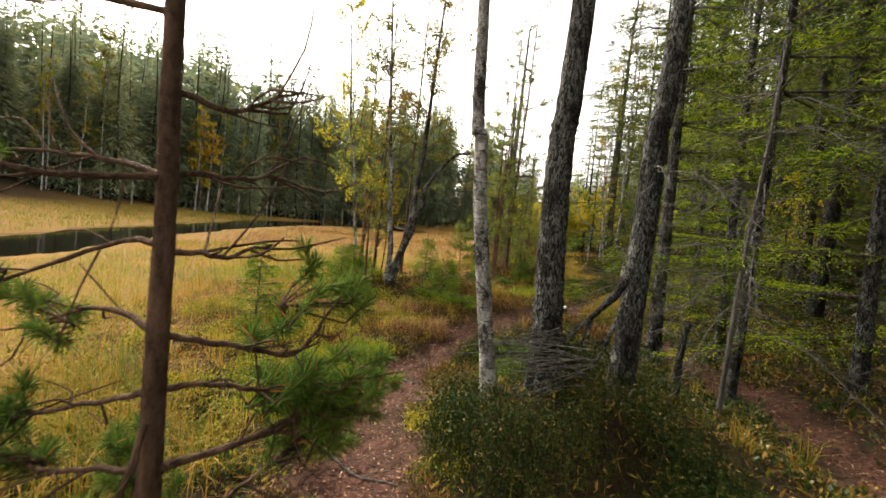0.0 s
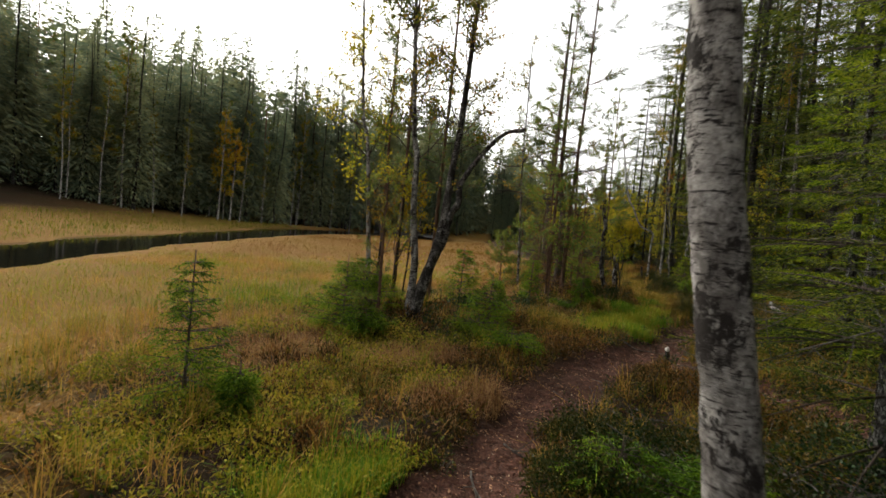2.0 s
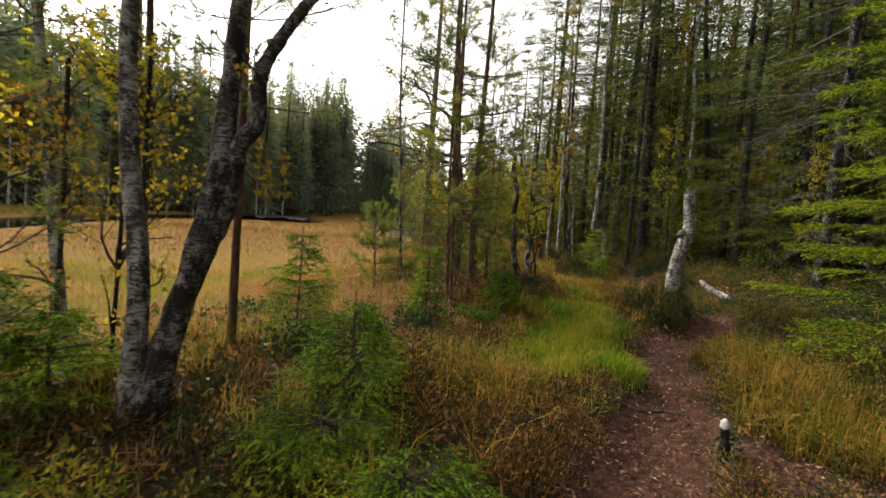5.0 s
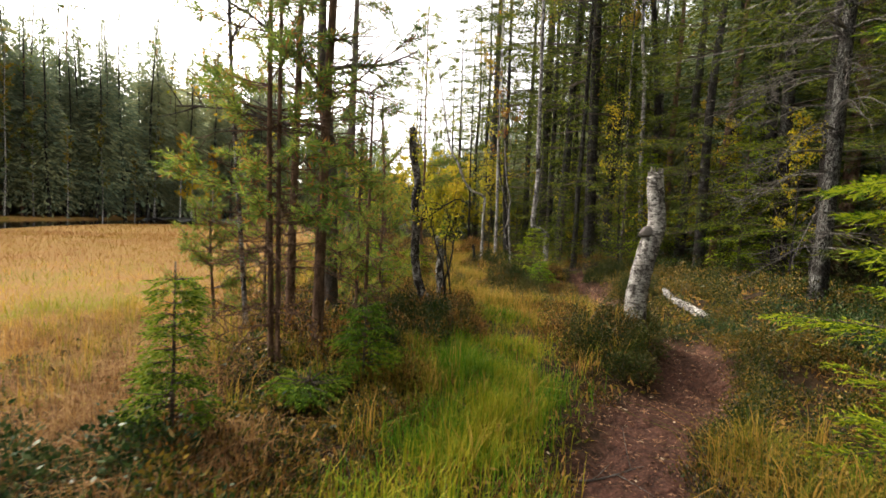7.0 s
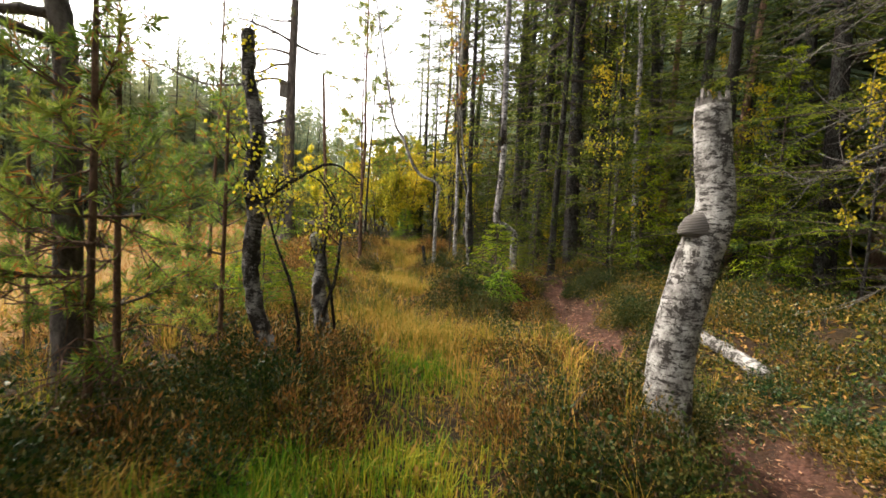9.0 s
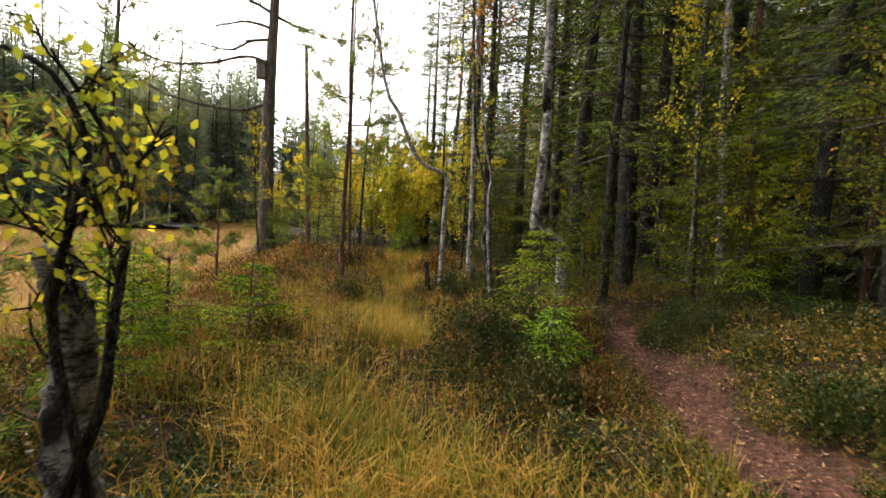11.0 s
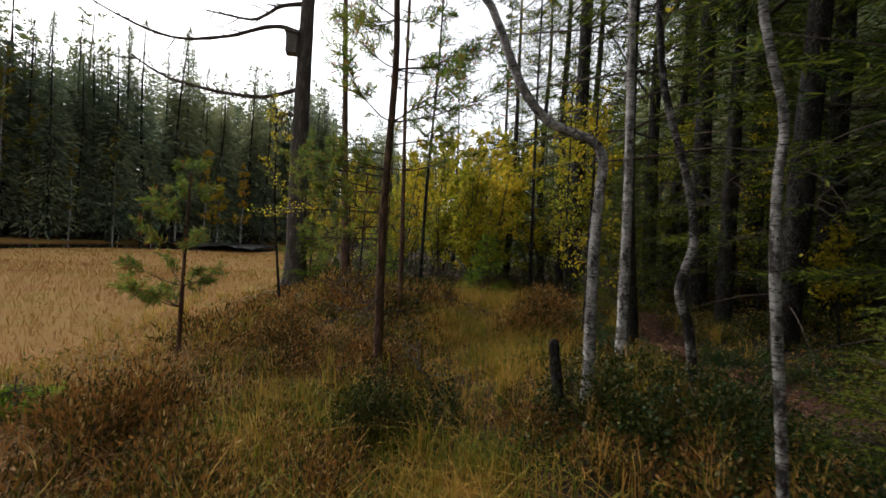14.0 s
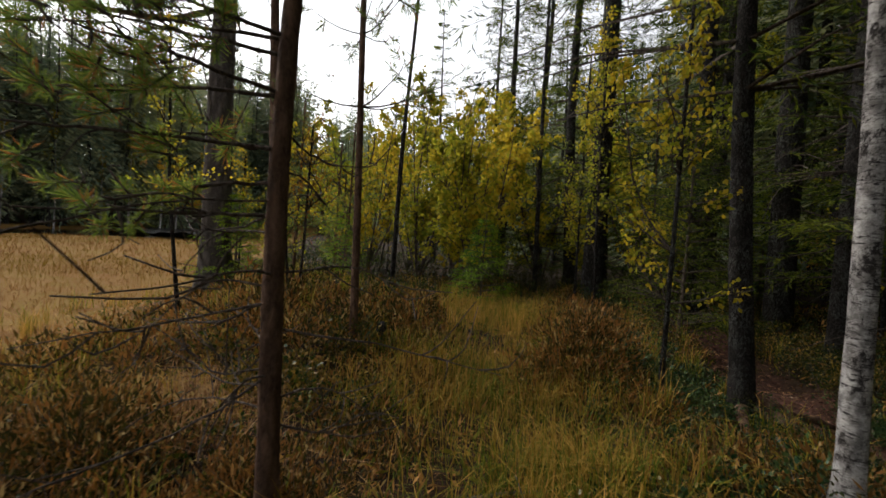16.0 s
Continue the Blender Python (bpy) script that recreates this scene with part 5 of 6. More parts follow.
lying("fallen_log", (7.3, 14.0), (6.7, 12.75), 0.05, 0.07, M_BIRCH_STUMP, "fallen pale birch log lying in the moss", "log")
for a, b, r in (((-0.3, 4.75), (0.15, 4.45), 0.012), ((-0.05, 5.5), (0.1, 5.0), 0.009), ((-0.6, 3.0), (-0.1, 2.6), 0.01), ((0.2, 5.9), (0.55, 5.7), 0.008), ((1.3, 7.6), (1.8, 7.7), 0.009), ((2.1, 9.2), (2.7, 9.0), 0.01), ((3.0, 10.5), (3.6, 10.3), 0.008), ((5.6, 20.3), (6.0, 20.1), 0.012), ((5.75, 20.5), (6.3, 20.45), 0.01), ((1.2, 12.6), (2.1, 13.2), 0.012), ((2.1, 12.9), (2.5, 13.4), 0.009), ((0.2, 4.3), (0.9, 4.0), 0.01), ((1.6, 6.2), (2.3, 5.9), 0.011)):
    lying("fallen_branch", a, b, r, r * 0.5, M_DEAD, "bare grey fallen branch on the ground", "branch", 0.03, 3)

for k in range(16):
    x, y, a = rng.normal(1.9, 0.45), rng.normal(6.1, 0.5), rng.uniform(0, 6.28)
    L = rng.uniform(0.3, 0.7)
    if abs(x - 0.3) > 0.5 and x > 0.8:
        lying("fallen_branch", (x, y), (x + L * np.cos(a), y + L * np.sin(a)), rng.uniform(0.006, 0.013), 0.004, M_DEAD, "bare grey fallen branch on the ground", "branch", 0.04, 4)
for k in range(34):
    x, y, a = rng.normal(2.0, 0.3), rng.normal(5.15, 0.35), rng.normal(2.4, 0.9)
    L = rng.uniform(0.35, 0.9)
    if x > 1.2 and to_line(np.array(x), np.array(y), TRAIL) > 0.9:
        lying("fallen_branch", (x, y), (x + L * np.cos(a), y + L * np.sin(a)), rng.uniform(0.006, 0.014), 0.004, M_DEAD, "bare grey branch in a heap of dead spruce wood", "branch", 0.05, 4, rng.uniform(0.04, 0.24))
# stubs
make_tree("tree_stub", [(6.02, 18.93, 0.1), (5.98, 18.95, 0.45), (5.95, 18.96, 0.68)], 0, 0.045, M_DARK_BARK, "short rotten stub of a thin trunk", r1=0.03, rough=0.09, seg=12, category="stump")
make_tree("tree_stub", [(2.3, 4.12, 0.2), (2.32, 4.13, 0.6), (2.36, 4.13, 0.75)], 0, 0.05, M_DARK_BARK, "short dark rotten stub", r1=0.025, rough=0.12, seg=12, category="stump")
make_tree("dead_sapling", [(2.72, 4.1, 0.2), (2.74, 4.1, 1.2), (2.85, 4.15, 2.4)], 3.4, 0.025, M_DEAD, "thin dead sapling with bare twigs", crown=lambda w, g, l: [bare_limb(w, l[k], [l[k] + rng.normal(0, 0.3, 3) * [1, 1, 0.2] + [0, 0, -0.1]], 0.008, 3, 0.3, 0.002) for k in range(6, 24, 2)], crown_mat=M_SPRUCE)
make_tree("dead_sapling", [(5.33, 19.68, 0.0), (5.3, 19.7, 0.2), (5.22, 19.72, 0.3), (5.2, 19.72, 0.5)], 0, 0.012, M_DEAD, "thin crooked dead sapling in the grass", r1=0.004, seg=14, crown=lambda w, g, l: [bare_limb(w, l[k], [l[k] + rng.normal(0, 0.12, 3) * [1, 1, 0.3] + [0, 0, 0.06]], 0.005, 2, 0.1, 0.002) for k in range(5, 13, 2)], crown_mat=M_SPRUCE)
make_tree("tree_stub", [(5.5, 22.2, 0.1), (5.49, 22.2, 0.3), (5.52, 22.2, 0.5)], 0, 0.07, M_DARK_BARK, "short dark splintered stump", r1=0.03, rough=0.12, seg=12, category="stump")
wp = thing("cut_stub", (2.46, 8.42, ground_at(2.46, 8.42) - 0.03), "small cut sapling stub with a pale top and green shoots", "stump")
s = Soup()
tube(s, curve([(0, 0, 0), (0.01, 0, 0.14), (0.0, 0.01, 0.27)], 8), np.linspace(0.035, 0.026, 8), 10, 0.05)
soup_part("stem", s, M_DARK_BARK, wp, shade=True)
s = Soup()
tube(s, [(0, 0.01, 0.262), (0, 0.01, 0.295), (0.004, 0.008, 0.315)], [0.027, 0.026, 0.012], 10, 0.06)
soup_part("cut_face", s, birch_bark("pale_cut_wood", (0.55, 0.53, 0.5), (0.35, 0.33, 0.3), 0.55, (0.48, 0.46, 0.43)), wp, "pale cut top", shade=True)
s = Soup()
q = rng.normal(0, 0.05, (130, 3)) * [1.1, 1.1, 1.2] + [0.05, 0.0, 0.13]
blades(s, q, rng.normal(0, 1, (130, 3)) + [0, 0, 0.4], 0.035, 0.018)
tagged(soup_part("greenery", s, M_LINGON, wp, "green leafy shoots"), kind="stuff")


# ---- forest behind: spruce, pine and birch built once, then copied ----
SHAPES = {}


def pattern(kind, seed, far, low=None):
    global rng
    rng = np.random.default_rng(seed)
    top = 13.0
    at = [(0, 0, 0), (rng.normal(0, 0.06), rng.normal(0, 0.06), 4.0), (rng.normal(0, 0.15), rng.normal(0, 0.15), 8.0)]
    line = curve([np.array(q, float) for q in at] + [np.array([0.0, 0.0, top])], 14)
    root = thing(kind + "_tree", (0, 0, 0), {"spruce": "tall dark green spruce in the forest", "pine": "tall pine with a high thin crown in the forest", "birch": "slim white birch with yellowing leaves"}[kind], "tree", "far shore trees" if far else "forest trees")
    t, w, g = Soup(), Soup(), Soup()
    tube(t, line, np.linspace(0.13, 0.02, 14) * (1.0 if kind != "birch" else 0.65), 6 if far else 9, 0.02)
    if kind == "spruce":
        if far:
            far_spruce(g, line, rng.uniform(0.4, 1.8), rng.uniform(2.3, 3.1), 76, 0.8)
        else:
            spruce_crown(w, g, line, low or rng.uniform(0.4, 1.4), 2.6 if low else 2.0, 18 if low else 22, 30 if low else 24, 17 if low else 14, (0.07, 0.0112) if low else (0.085, 0.0132), fade=0.95, sag=(-0.4, 0.04))
            for k in range(20):
                z = rng.uniform(0.5, 3.0)
                a = rng.uniform(0, 6.28)
                c = on_line(line, np.array([z / 13]))[0]
                o = np.array([np.cos(a), np.sin(a), -0.4]) * rng.uniform(0.5, 1.2)
                tube(w, curve([c, c + o * 0.5 + [0, 0, 0.08], c + o], 4), np.linspace(0.009, 0.003, 4), 3)
    elif kind == "pine":
        pine_crown(w, g, line, 6.0, 1.8, 10, 11, 11 if far else 20, (0.2, 0.042) if far else (0.12, 0.014))
    else:
        leaf_crown(w, g, line, 3.4, 1.6, 30, 6, 12 if far else 16, 0.11 if far else 0.05)
    soup_part("trunk", t, {"spruce": M_DARK_BARK, "pine": M_PINE_RED, "birch": M_BIRCH}[kind], root, shade=True)
    SHAPES[root.name] = (np.concatenate(t.v), np.concatenate(t.f), np.concatenate(g.v), np.concatenate(g.f), kind)
    if w.n and not far:
        tagged(soup_part("branchwork", w, M_TWIG, root, shade=True), kind="stuff")
    tagged(soup_part("crown", g, {"spruce": M_SPRUCE_HAZY if far else M_SPRUCE, "pine": M_PINE, "birch": M_BIRCH_LEAF}[kind], root), kind="stuff")
    return root


FAR = [pattern("spruce", 101 + k, True) for k in range(4)] + [pattern("pine", 120 + k, True) for k in range(2)] + [pattern("birch", 130 + k, True) for k in range(2)]
NEAR = [pattern("spruce", 141 + k, False) for k in range(3)] + [pattern("pine", 150, False), pattern("birch", 160, False)]
SHADE_SPRUCE = pattern("spruce", 171, False, 4.2)
EDGE = pattern("spruce", 181, False, 1.1)
rng = np.random.default_rng(77)


PLANTED = set()


def plant(ob, x, y, size):
    m = Matrix.Translation((x, y, ground_at(x, y) - 0.1)) @ Euler((rng.normal(0, 0.02), rng.normal(0, 0.02), rng.uniform(0, 6.28))).to_matrix().to_4x4()
    if ob.name not in PLANTED:
        PLANTED.add(ob.name)
        ob.matrix_basis = m @ Matrix.Scale(size, 4)
        return
    c = copy_thing(ob, m)
    c.scale = (size, size, size)


SHORE = [(-60, 4), (-40, 17), (-30, 28), (-24, 40), (-20, 51), (-15, 62), (-6, 73), (4, 79), (16, 80)]
sl = curve([(x, y, 0) for x, y in SHORE], 400)
woods = {k: (Soup(), Soup()) for k in ("spruce", "pine", "birch")}
BACK = []
for k in range(3):
    back = Soup()
    far_spruce(back, curve([(0, 0, 0), (0.1, 0, 6.0), (0, 0, 13.0)], 14), 0.8, 2.9, 44, 2.6)
    BACK.append((np.concatenate(back.v), np.concatenate(back.f)))
for k in range(500):
    row = rng.random() * 26 if k > 100 else rng.random() * 3.6
    i = rng.integers(0, 398)
    c, q = sl[i], sl[i + 1]
    t = unit(q - c)
    r = rng.random()
    ob = FAR[rng.integers(0, 4)] if r < 0.84 else FAR[4 + rng.integers(0, 2)] if r < 0.92 else FAR[6 + rng.integers(0, 2)]
    x, y = c[0] - t[1] * row + rng.normal(0, 0.8), c[1] + t[0] * row + rng.normal(0, 0.8)
    size = rng.uniform(1.0, 1.5) * (0.75 if r >= 0.92 else 1.0) * float((0.88 + 0.12 * smooth(-22, -16, np.array(x)))) * float(1 + 0.22 * smooth(42, 55, np.array(y)) * smooth(6, -2, np.array(x)))
    if row < 3.6:
        plant(ob, x, y, size * 0.9)
        continue
    tv, tf, gv, gf, kind = SHAPES[ob.name]
    if kind == "spruce":
        gv, gf = BACK[rng.integers(0, 3)]
    a = rng.uniform(0, 6.28)
    turn = np.array([[np.cos(a), -np.sin(a), 0], [np.sin(a), np.cos(a), 0], [0, 0, 1]])
    at = np.array([x, y, ground_at(x, y) - 0.1])
    if row < 9:
        woods[kind][0].add(tv @ turn.T * size + at, tf)
    woods[kind][1].add(gv @ turn.T * size + at, gf)
for kind, (t, g) in woods.items():
    root = tagged(soup_part("far_woods", g, {"spruce": M_SPRUCE_HAZY, "pine": M_PINE, "birch": M_BIRCH_LEAF}[kind]), "dense far " + kind + " woods behind the lake shore", "forest", kind="stuff")
    tagged(soup_part("trunkwork", t, {"spruce": M_DARK_BARK, "pine": M_PINE_RED, "birch": M_BIRCH}[kind], root, shade=True), kind="stuff")

SKYLINE = [(8.9, 28.6, 0.8), (10.3, 29.4, 0.9), (9.8, 26.9, 0.95), (11.0, 27.6, 1.0), (9.6, 31.6, 0.75), (11.6, 25.4, 1.0), (8.2, 32.5, 0.6)]
placed = []


def clear(x, y, gap):
    return all((x - a) ** 2 + (y - b) ** 2 > gap * gap for a, b in placed)


# high-crowned spruces added to shade the ground; those by the start stay unseen
for x, y in ((3.9, 2.2), (5.6, 5.4), (8.0, 10.2), (9.4, 18.9), (9.5, 20.6), (10.2, 22.8), (9.0, 24.8), (3.2, -1.0), (1.9, -2.5), (4.8, -0.2), (6.4, 7.6), (3.7, 0.8), (5.3, 1.9), (4.7, -2.2), (6.7, 3.7), (0.6, -4.2)):
    placed.append((x, y))
    plant(SHADE_SPRUCE, x, y, rng.uniform(0.95, 1.3))
for x, y, size in ((9.7, 13.3, 0.95), (10.5, 14.5, 1.05), (9.5, 15.4, 0.85), (10.9, 12.5, 1.1), (10.1, 16.5, 0.9), (8.9, 10.6, 0.9), (11.6, 15.6, 1.0), (11.9, 13.6, 1.0), (7.4, 9.2, 0.85)):
    placed.append((x, y))
    plant(EDGE, x, y, size)
for x, y, size in SKYLINE:
    placed.append((x, y))
    plant(NEAR[rng.integers(0, 3)], x, y, size)
for x, y in ((10.6, 19.8), (11.2, 21.6), (10.1, 23.9), (12.2, 20.6), (11.6, 23.2), (10.9, 18.3), (12.8, 22.6), (9.9, 21.9)):
    placed.append((x, y))
    plant(NEAR[rng.integers(0, 3)], x, y, rng.uniform(0.85, 1.2))
FOREST_Y, FOREST_X = [-6, 0, 4, 8, 11, 13, 15, 17, 22, 28, 40, 60], [4.0, 4.6, 5.2, 6.2, 8.2, 9.8, 10.0, 9.6, 9.6, 11.0, 10.5, 9.0]
for k in range(4000):
    y = rng.uniform(-6, 60)
    x = rng.uniform(3, 30)
    edge = np.interp(y, FOREST_Y, FOREST_X)
    if x < edge or to_line(np.array(x), np.array(y), TRAIL) < 1.0 or to_line(np.array(x), np.array(y), SIDE_TRAIL) < 0.9 or not clear(x, y, 1.05 + 0.07 * (x - edge)) or len(placed) > 205:
        continue
    placed.append((x, y))
    r = rng.random()
    far = x - edge > 3.2 or y > 33
    if far:
        kind = FAR[rng.integers(0, 4)] if r < 0.8 else FAR[4 + rng.integers(0, 2)] if r < 0.9 else FAR[6]
    else:
        kind = (EDGE if x - edge < 1.8 else NEAR[rng.integers(0, 3)]) if r < 0.78 else NEAR[3] if r < 0.86 and x - edge > 2.2 else NEAR[4]
    plant(kind, x, y, rng.uniform(0.8, 1.4) * (0.5 if y > 29 and x < 20 else 1.0))
for x, y, h in ((7.45, 21.35, 2.9), (8.3, 23.6, 3.6), (10.6, 22.0, 3.0), (10.4, 15.6, 3.0), (9.2, 13.4, 2.6), (8.4, 10.6, 2.8), (6.6, 8.8, 2.6), (9.6, 26.0, 4.4), (8.6, 24.6, 3.6)):
    make_tree("rowan_sapling", [(x, y, 0.2), (x + rng.normal(0, 0.1), y, h * 0.5)], h, 0.02, M_DARK_BARK, "thin rowan sapling with yellow-green leaves under spruces", "understory saplings", crown=birch_top(0.5, 0.8, 24, 5, 8, 0.046), crown_mat=M_YELLOW_LEAF, limb_mat=M_TWIG, sides=6, seg=12)
deep_woods, SHADE = Soup(), []
for k in range(3):
    back = Soup()
    far_spruce(back, curve([(0, 0, 0), (0.1, 0, 6.0), (0, 0, 13.0)], 14), 0.5, 2.6, 46, 1.4)
    SHADE.append((np.concatenate(back.v), np.concatenate(back.f)))
for k in range(4000):
    y, deep = rng.uniform(-4, 48), rng.uniform(7.0, 17)
    x = np.interp(y, FOREST_Y, FOREST_X) + deep
    if clear(x, y, 1.2) and len(placed) < 345 and to_line(np.array(x), np.array(y), TRAIL) > 1.2:
        placed.append((x, y))
        v, f = SHADE[rng.integers(0, 3)]
        a, size = rng.uniform(0, 6.28), rng.uniform(0.75, 1.2) * (0.55 if y > 29 and x < 20 else 1.0)
        turn = np.array([[np.cos(a), -np.sin(a), 0], [np.sin(a), np.cos(a), 0], [0, 0, 1]])
        deep_woods.add(v @ turn.T * size + [x, y, ground_at(x, y) - 0.1], f)
tagged(soup_part("deep_woods", deep_woods, M_SPRUCE), "dense dark spruce woods beyond the forest edge", "forest", kind="stuff")
# undergrowth along the forest edge
for k in range(34):
    y = rng.uniform(11.5, 27)
    x = np.interp(y, FOREST_Y, FOREST_X) + rng.uniform(-1.2, 2.2)
    h = rng.uniform(1.2, 3.8)
    if to_line(np.array(x), np.array(y), TRAIL) < 0.9 or (x < 10.5 and 11 < y < 15) or x < 8.8:
        continue
    if k % 3:
        make_tree("birch_sapling", [(x, y, 0.1), (x + rng.normal(0, 0.1), y, h * 0.5)], h, 0.01 + 0.004 * h, M_DARK_BARK, "thin birch sapling with yellow-green leaves under spruces", "understory saplings", crown=birch_top(0.35, 0.34 * h, 26, 5, 9, 0.05), crown_mat=(M_YELLOW_LEAF, M_BIRCH_LEAF)[k % 2], limb_mat=M_TWIG, sides=6, seg=12)
    else:
        make_tree("young_spruce", [(x, y, 0.05), (x + 0.01, y, h * 0.5)], h, 0.01 + 0.01 * h, M_TWIG, "young spruce growing at the forest edge", "understory saplings", crown=spruce_top(0.12, 0.36 * h, int(9 + 5 * h), 13, 12, (0.043, 0.0098), droop=0.1, minimum=0.1, shape=0.9), crown_mat=M_SPRUCE_LIT, sides=6, seg=10, r1=0.004)
# birches in front of the dark woods on the lake shore
for x, y, s in ((-28.0, 32.1, 0.75), (-26.7, 33.4, 0.8), (-26.0, 34.6, 1.0), (-22.6, 41.5, 0.8), (-21.8, 43.8, 0.85), (-15.4, 58.8, 0.8), (-12.3, 63.4, 0.8), (-27.0, 30.6, 0.7), (-24.6, 36.0, 0.7), (-23.6, 38.0, 0.65), (-20.6, 45.8, 0.7), (-19.2, 49.6, 0.7), (-13.6, 61.6, 0.6), (-16.8, 55.4, 0.65)):
    plant(FAR[6 + rng.integers(0, 2)], x, y, s)
for x, y, h in ((-23.0, 42.2, 9.0), (-22.2, 42.8, 8.0), (-7.6, 68.2, 9.0), (-10.3, 65.0, 9.5), (-9.4, 66.2, 8.0)):
    make_tree("birch_tree", [(x, y, 0.5), (x + 0.1, y, h * 0.5)], h, 0.1, M_BIRCH, "golden autumn birch in front of dark spruces", "shore birches", crown=birch_top(0.3 * h, 1.5, 36, 5, 10, 0.17), crown_mat=M_GOLD_LEAF, limb_mat=M_TWIG, sides=6, seg=10)
# behind the start and along the near shore
for x, y in ((-3.5, -5), (2.0, -5.5), (-7, -9), (5, -8), (-1.5, -11), (-12, -14), (-18, -10), (9, -12), (-24, -4)):
    plant(FAR[rng.integers(0, 6)], x, y, rng.uniform(0.8, 1.1))

for k, ob in enumerate(FAR + NEAR + [SHADE_SPRUCE, EDGE]):
    if ob.name not in PLANTED:
        plant(ob, 13.0 + 1.3 * k, 8.0 + 1.7 * k, 1.0)

# yellowing bushes at the end of the walk
for x, y, h in ((6.6, 26.6, 3.6), (7.6, 27.6, 4.2), (5.8, 28.0, 3.8), (8.4, 28.8, 4.5), (6.9, 29.6, 4.6), (9.4, 27.4, 4.0), (7.4, 25.6, 2.8), (5.2, 30.0, 3.6), (9.9, 24.6, 4.2), (8.9, 31.0, 4.4)):
    base = np.array([x, y, ground_at(x, y) - 0.05])
    root = thing("willow_bush", base, "yellowing willow and alder bush with many thin stems", "bush", "bushes at the marsh end")
    w, g = Soup(), Soup()
    for k in range(8):
        a = rng.uniform(0, 6.28)
        top = np.array([np.cos(a) * h * 0.3, np.sin(a) * h * 0.3, h * rng.uniform(0.7, 1.0)])
        line = curve([np.zeros(3), top * 0.5 + rng.normal(0, 0.08, 3), top], 10)
        tube(w, line, np.linspace(0.022, 0.005, 10), 5)
        leaf_crown(w, g, line, 0.4, 1.0, 11, 5, 11, 0.08, thick=0.007)
    tagged(soup_part("stemwork", w, M_TWIG, root, shade=True), kind="stuff")
    tagged(soup_part("foliage", g, M_YELLOW_LEAF, root), kind="stuff")


for x, y, h, m in ((-1.35, 9.35, 2.3, "y"), (-1.15, 9.1, 1.9, "y"), (-1.6, 9.2, 2.0, "o")):
    make_tree("birch_sapling", [(x, y, 0.1), (x + 0.06, y, h * 0.5)], h, 0.014, M_DARK_BARK, "thin birch sapling with yellow autumn leaves", "saplings", crown=birch_top(0.5, 0.6, 20, 4, 7, 0.036), crown_mat=M_YELLOW_LEAF if m == "y" else M_ORANGE_LEAF, limb_mat=M_TWIG, sides=6, seg=10)
# saplings between the trail and the marsh
OPEN_LINE = [(0, -1), (-0.1, 1.9), (-0.45, 3.7), (-0.1, 5.6), (2.0, 8.7), (3.1, 10.4), (4.13, 13.4), (4.5, 15.1), (4.7, 16.9), (5.1, 19.5)]
count = 0
while count < 24:
    y = rng.uniform(23.5, 34)
    x = np.interp(y, MARSH_EDGE_Y, MARSH_EDGE_X) + rng.uniform(0.1, 3.2)
    if min(to_line(np.array(x), np.array(y), OPEN_LINE), to_line(np.array(x), np.array(y), TRAIL)) < 1.3 or 9.6 < y < 23.5:
        continue
    count += 1
    r = rng.random()
    if r < 0.45:
        h = rng.uniform(0.8, 2.6)
        make_tree("pine_sapling", [(x, y, 0.1), (x + 0.02, y, h * 0.5)], h, 0.01 + 0.008 * h, M_PINE_BARK, "young bright green pine sapling on the bog", "saplings", crown=pine_top(0.2 * h, 0.3 * h, 7, 8, 18), crown_mat=M_PINE_YOUNG, limb_mat=M_TWIG, sides=6, seg=10)
    elif r < 0.8:
        h = rng.uniform(1.2, 3.6)
        make_tree("birch_sapling", [(x, y, 0.1), (x + rng.normal(0, 0.1), y, h * 0.5)], h, 0.008 + 0.005 * h, M_DARK_BARK, "thin birch sapling with yellow autumn leaves", "saplings", crown=birch_top(0.3 * h, 0.28 * h, 18, 4, 8, 0.036), crown_mat=M_ORANGE_LEAF if r > 0.76 else M_YELLOW_LEAF, limb_mat=M_TWIG, sides=6, seg=10)
    else:
        h = rng.uniform(0.6, 1.6)
        make_tree("young_spruce", [(x, y, 0.05), (x + 0.01, y, h * 0.5)], h, 0.008 + 0.008 * h, M_TWIG, "small bright green young spruce", "young spruces", crown=spruce_top(0.12, 0.42 * h, int(6 + 5 * h), 9, 12, (0.03, 0.007), droop=0.05, minimum=0.08, shape=0.9), crown_mat=M_SPRUCE_YOUNG, sides=6, seg=10, r1=0.004)


# ---- ground cover ----
def where(n, x0, x1, y0, y1):
    return rng.uniform(x0, x1, n), rng.uniform(y0, y1, n)


def edge_of(y):
    return np.interp(y, MARSH_EDGE_Y, MARSH_EDGE_X)


def off_trail(x, y, w=0.34):
    return (to_line(x, y, TRAIL) + lumps(x * 1.7, y * 1.7) * 2 + 0.2 * smooth(11.8, 12.6, y) * smooth(14.6, 13.6, y) > w) & (to_line(x, y, SIDE_TRAIL) > w * 0.85)


def dry(x, y):
    return ~inside(x, y, LAKE)


def cover(name, soup, material, label, category):
    tagged(soup_part(name, soup, material), label, category, kind="stuff")


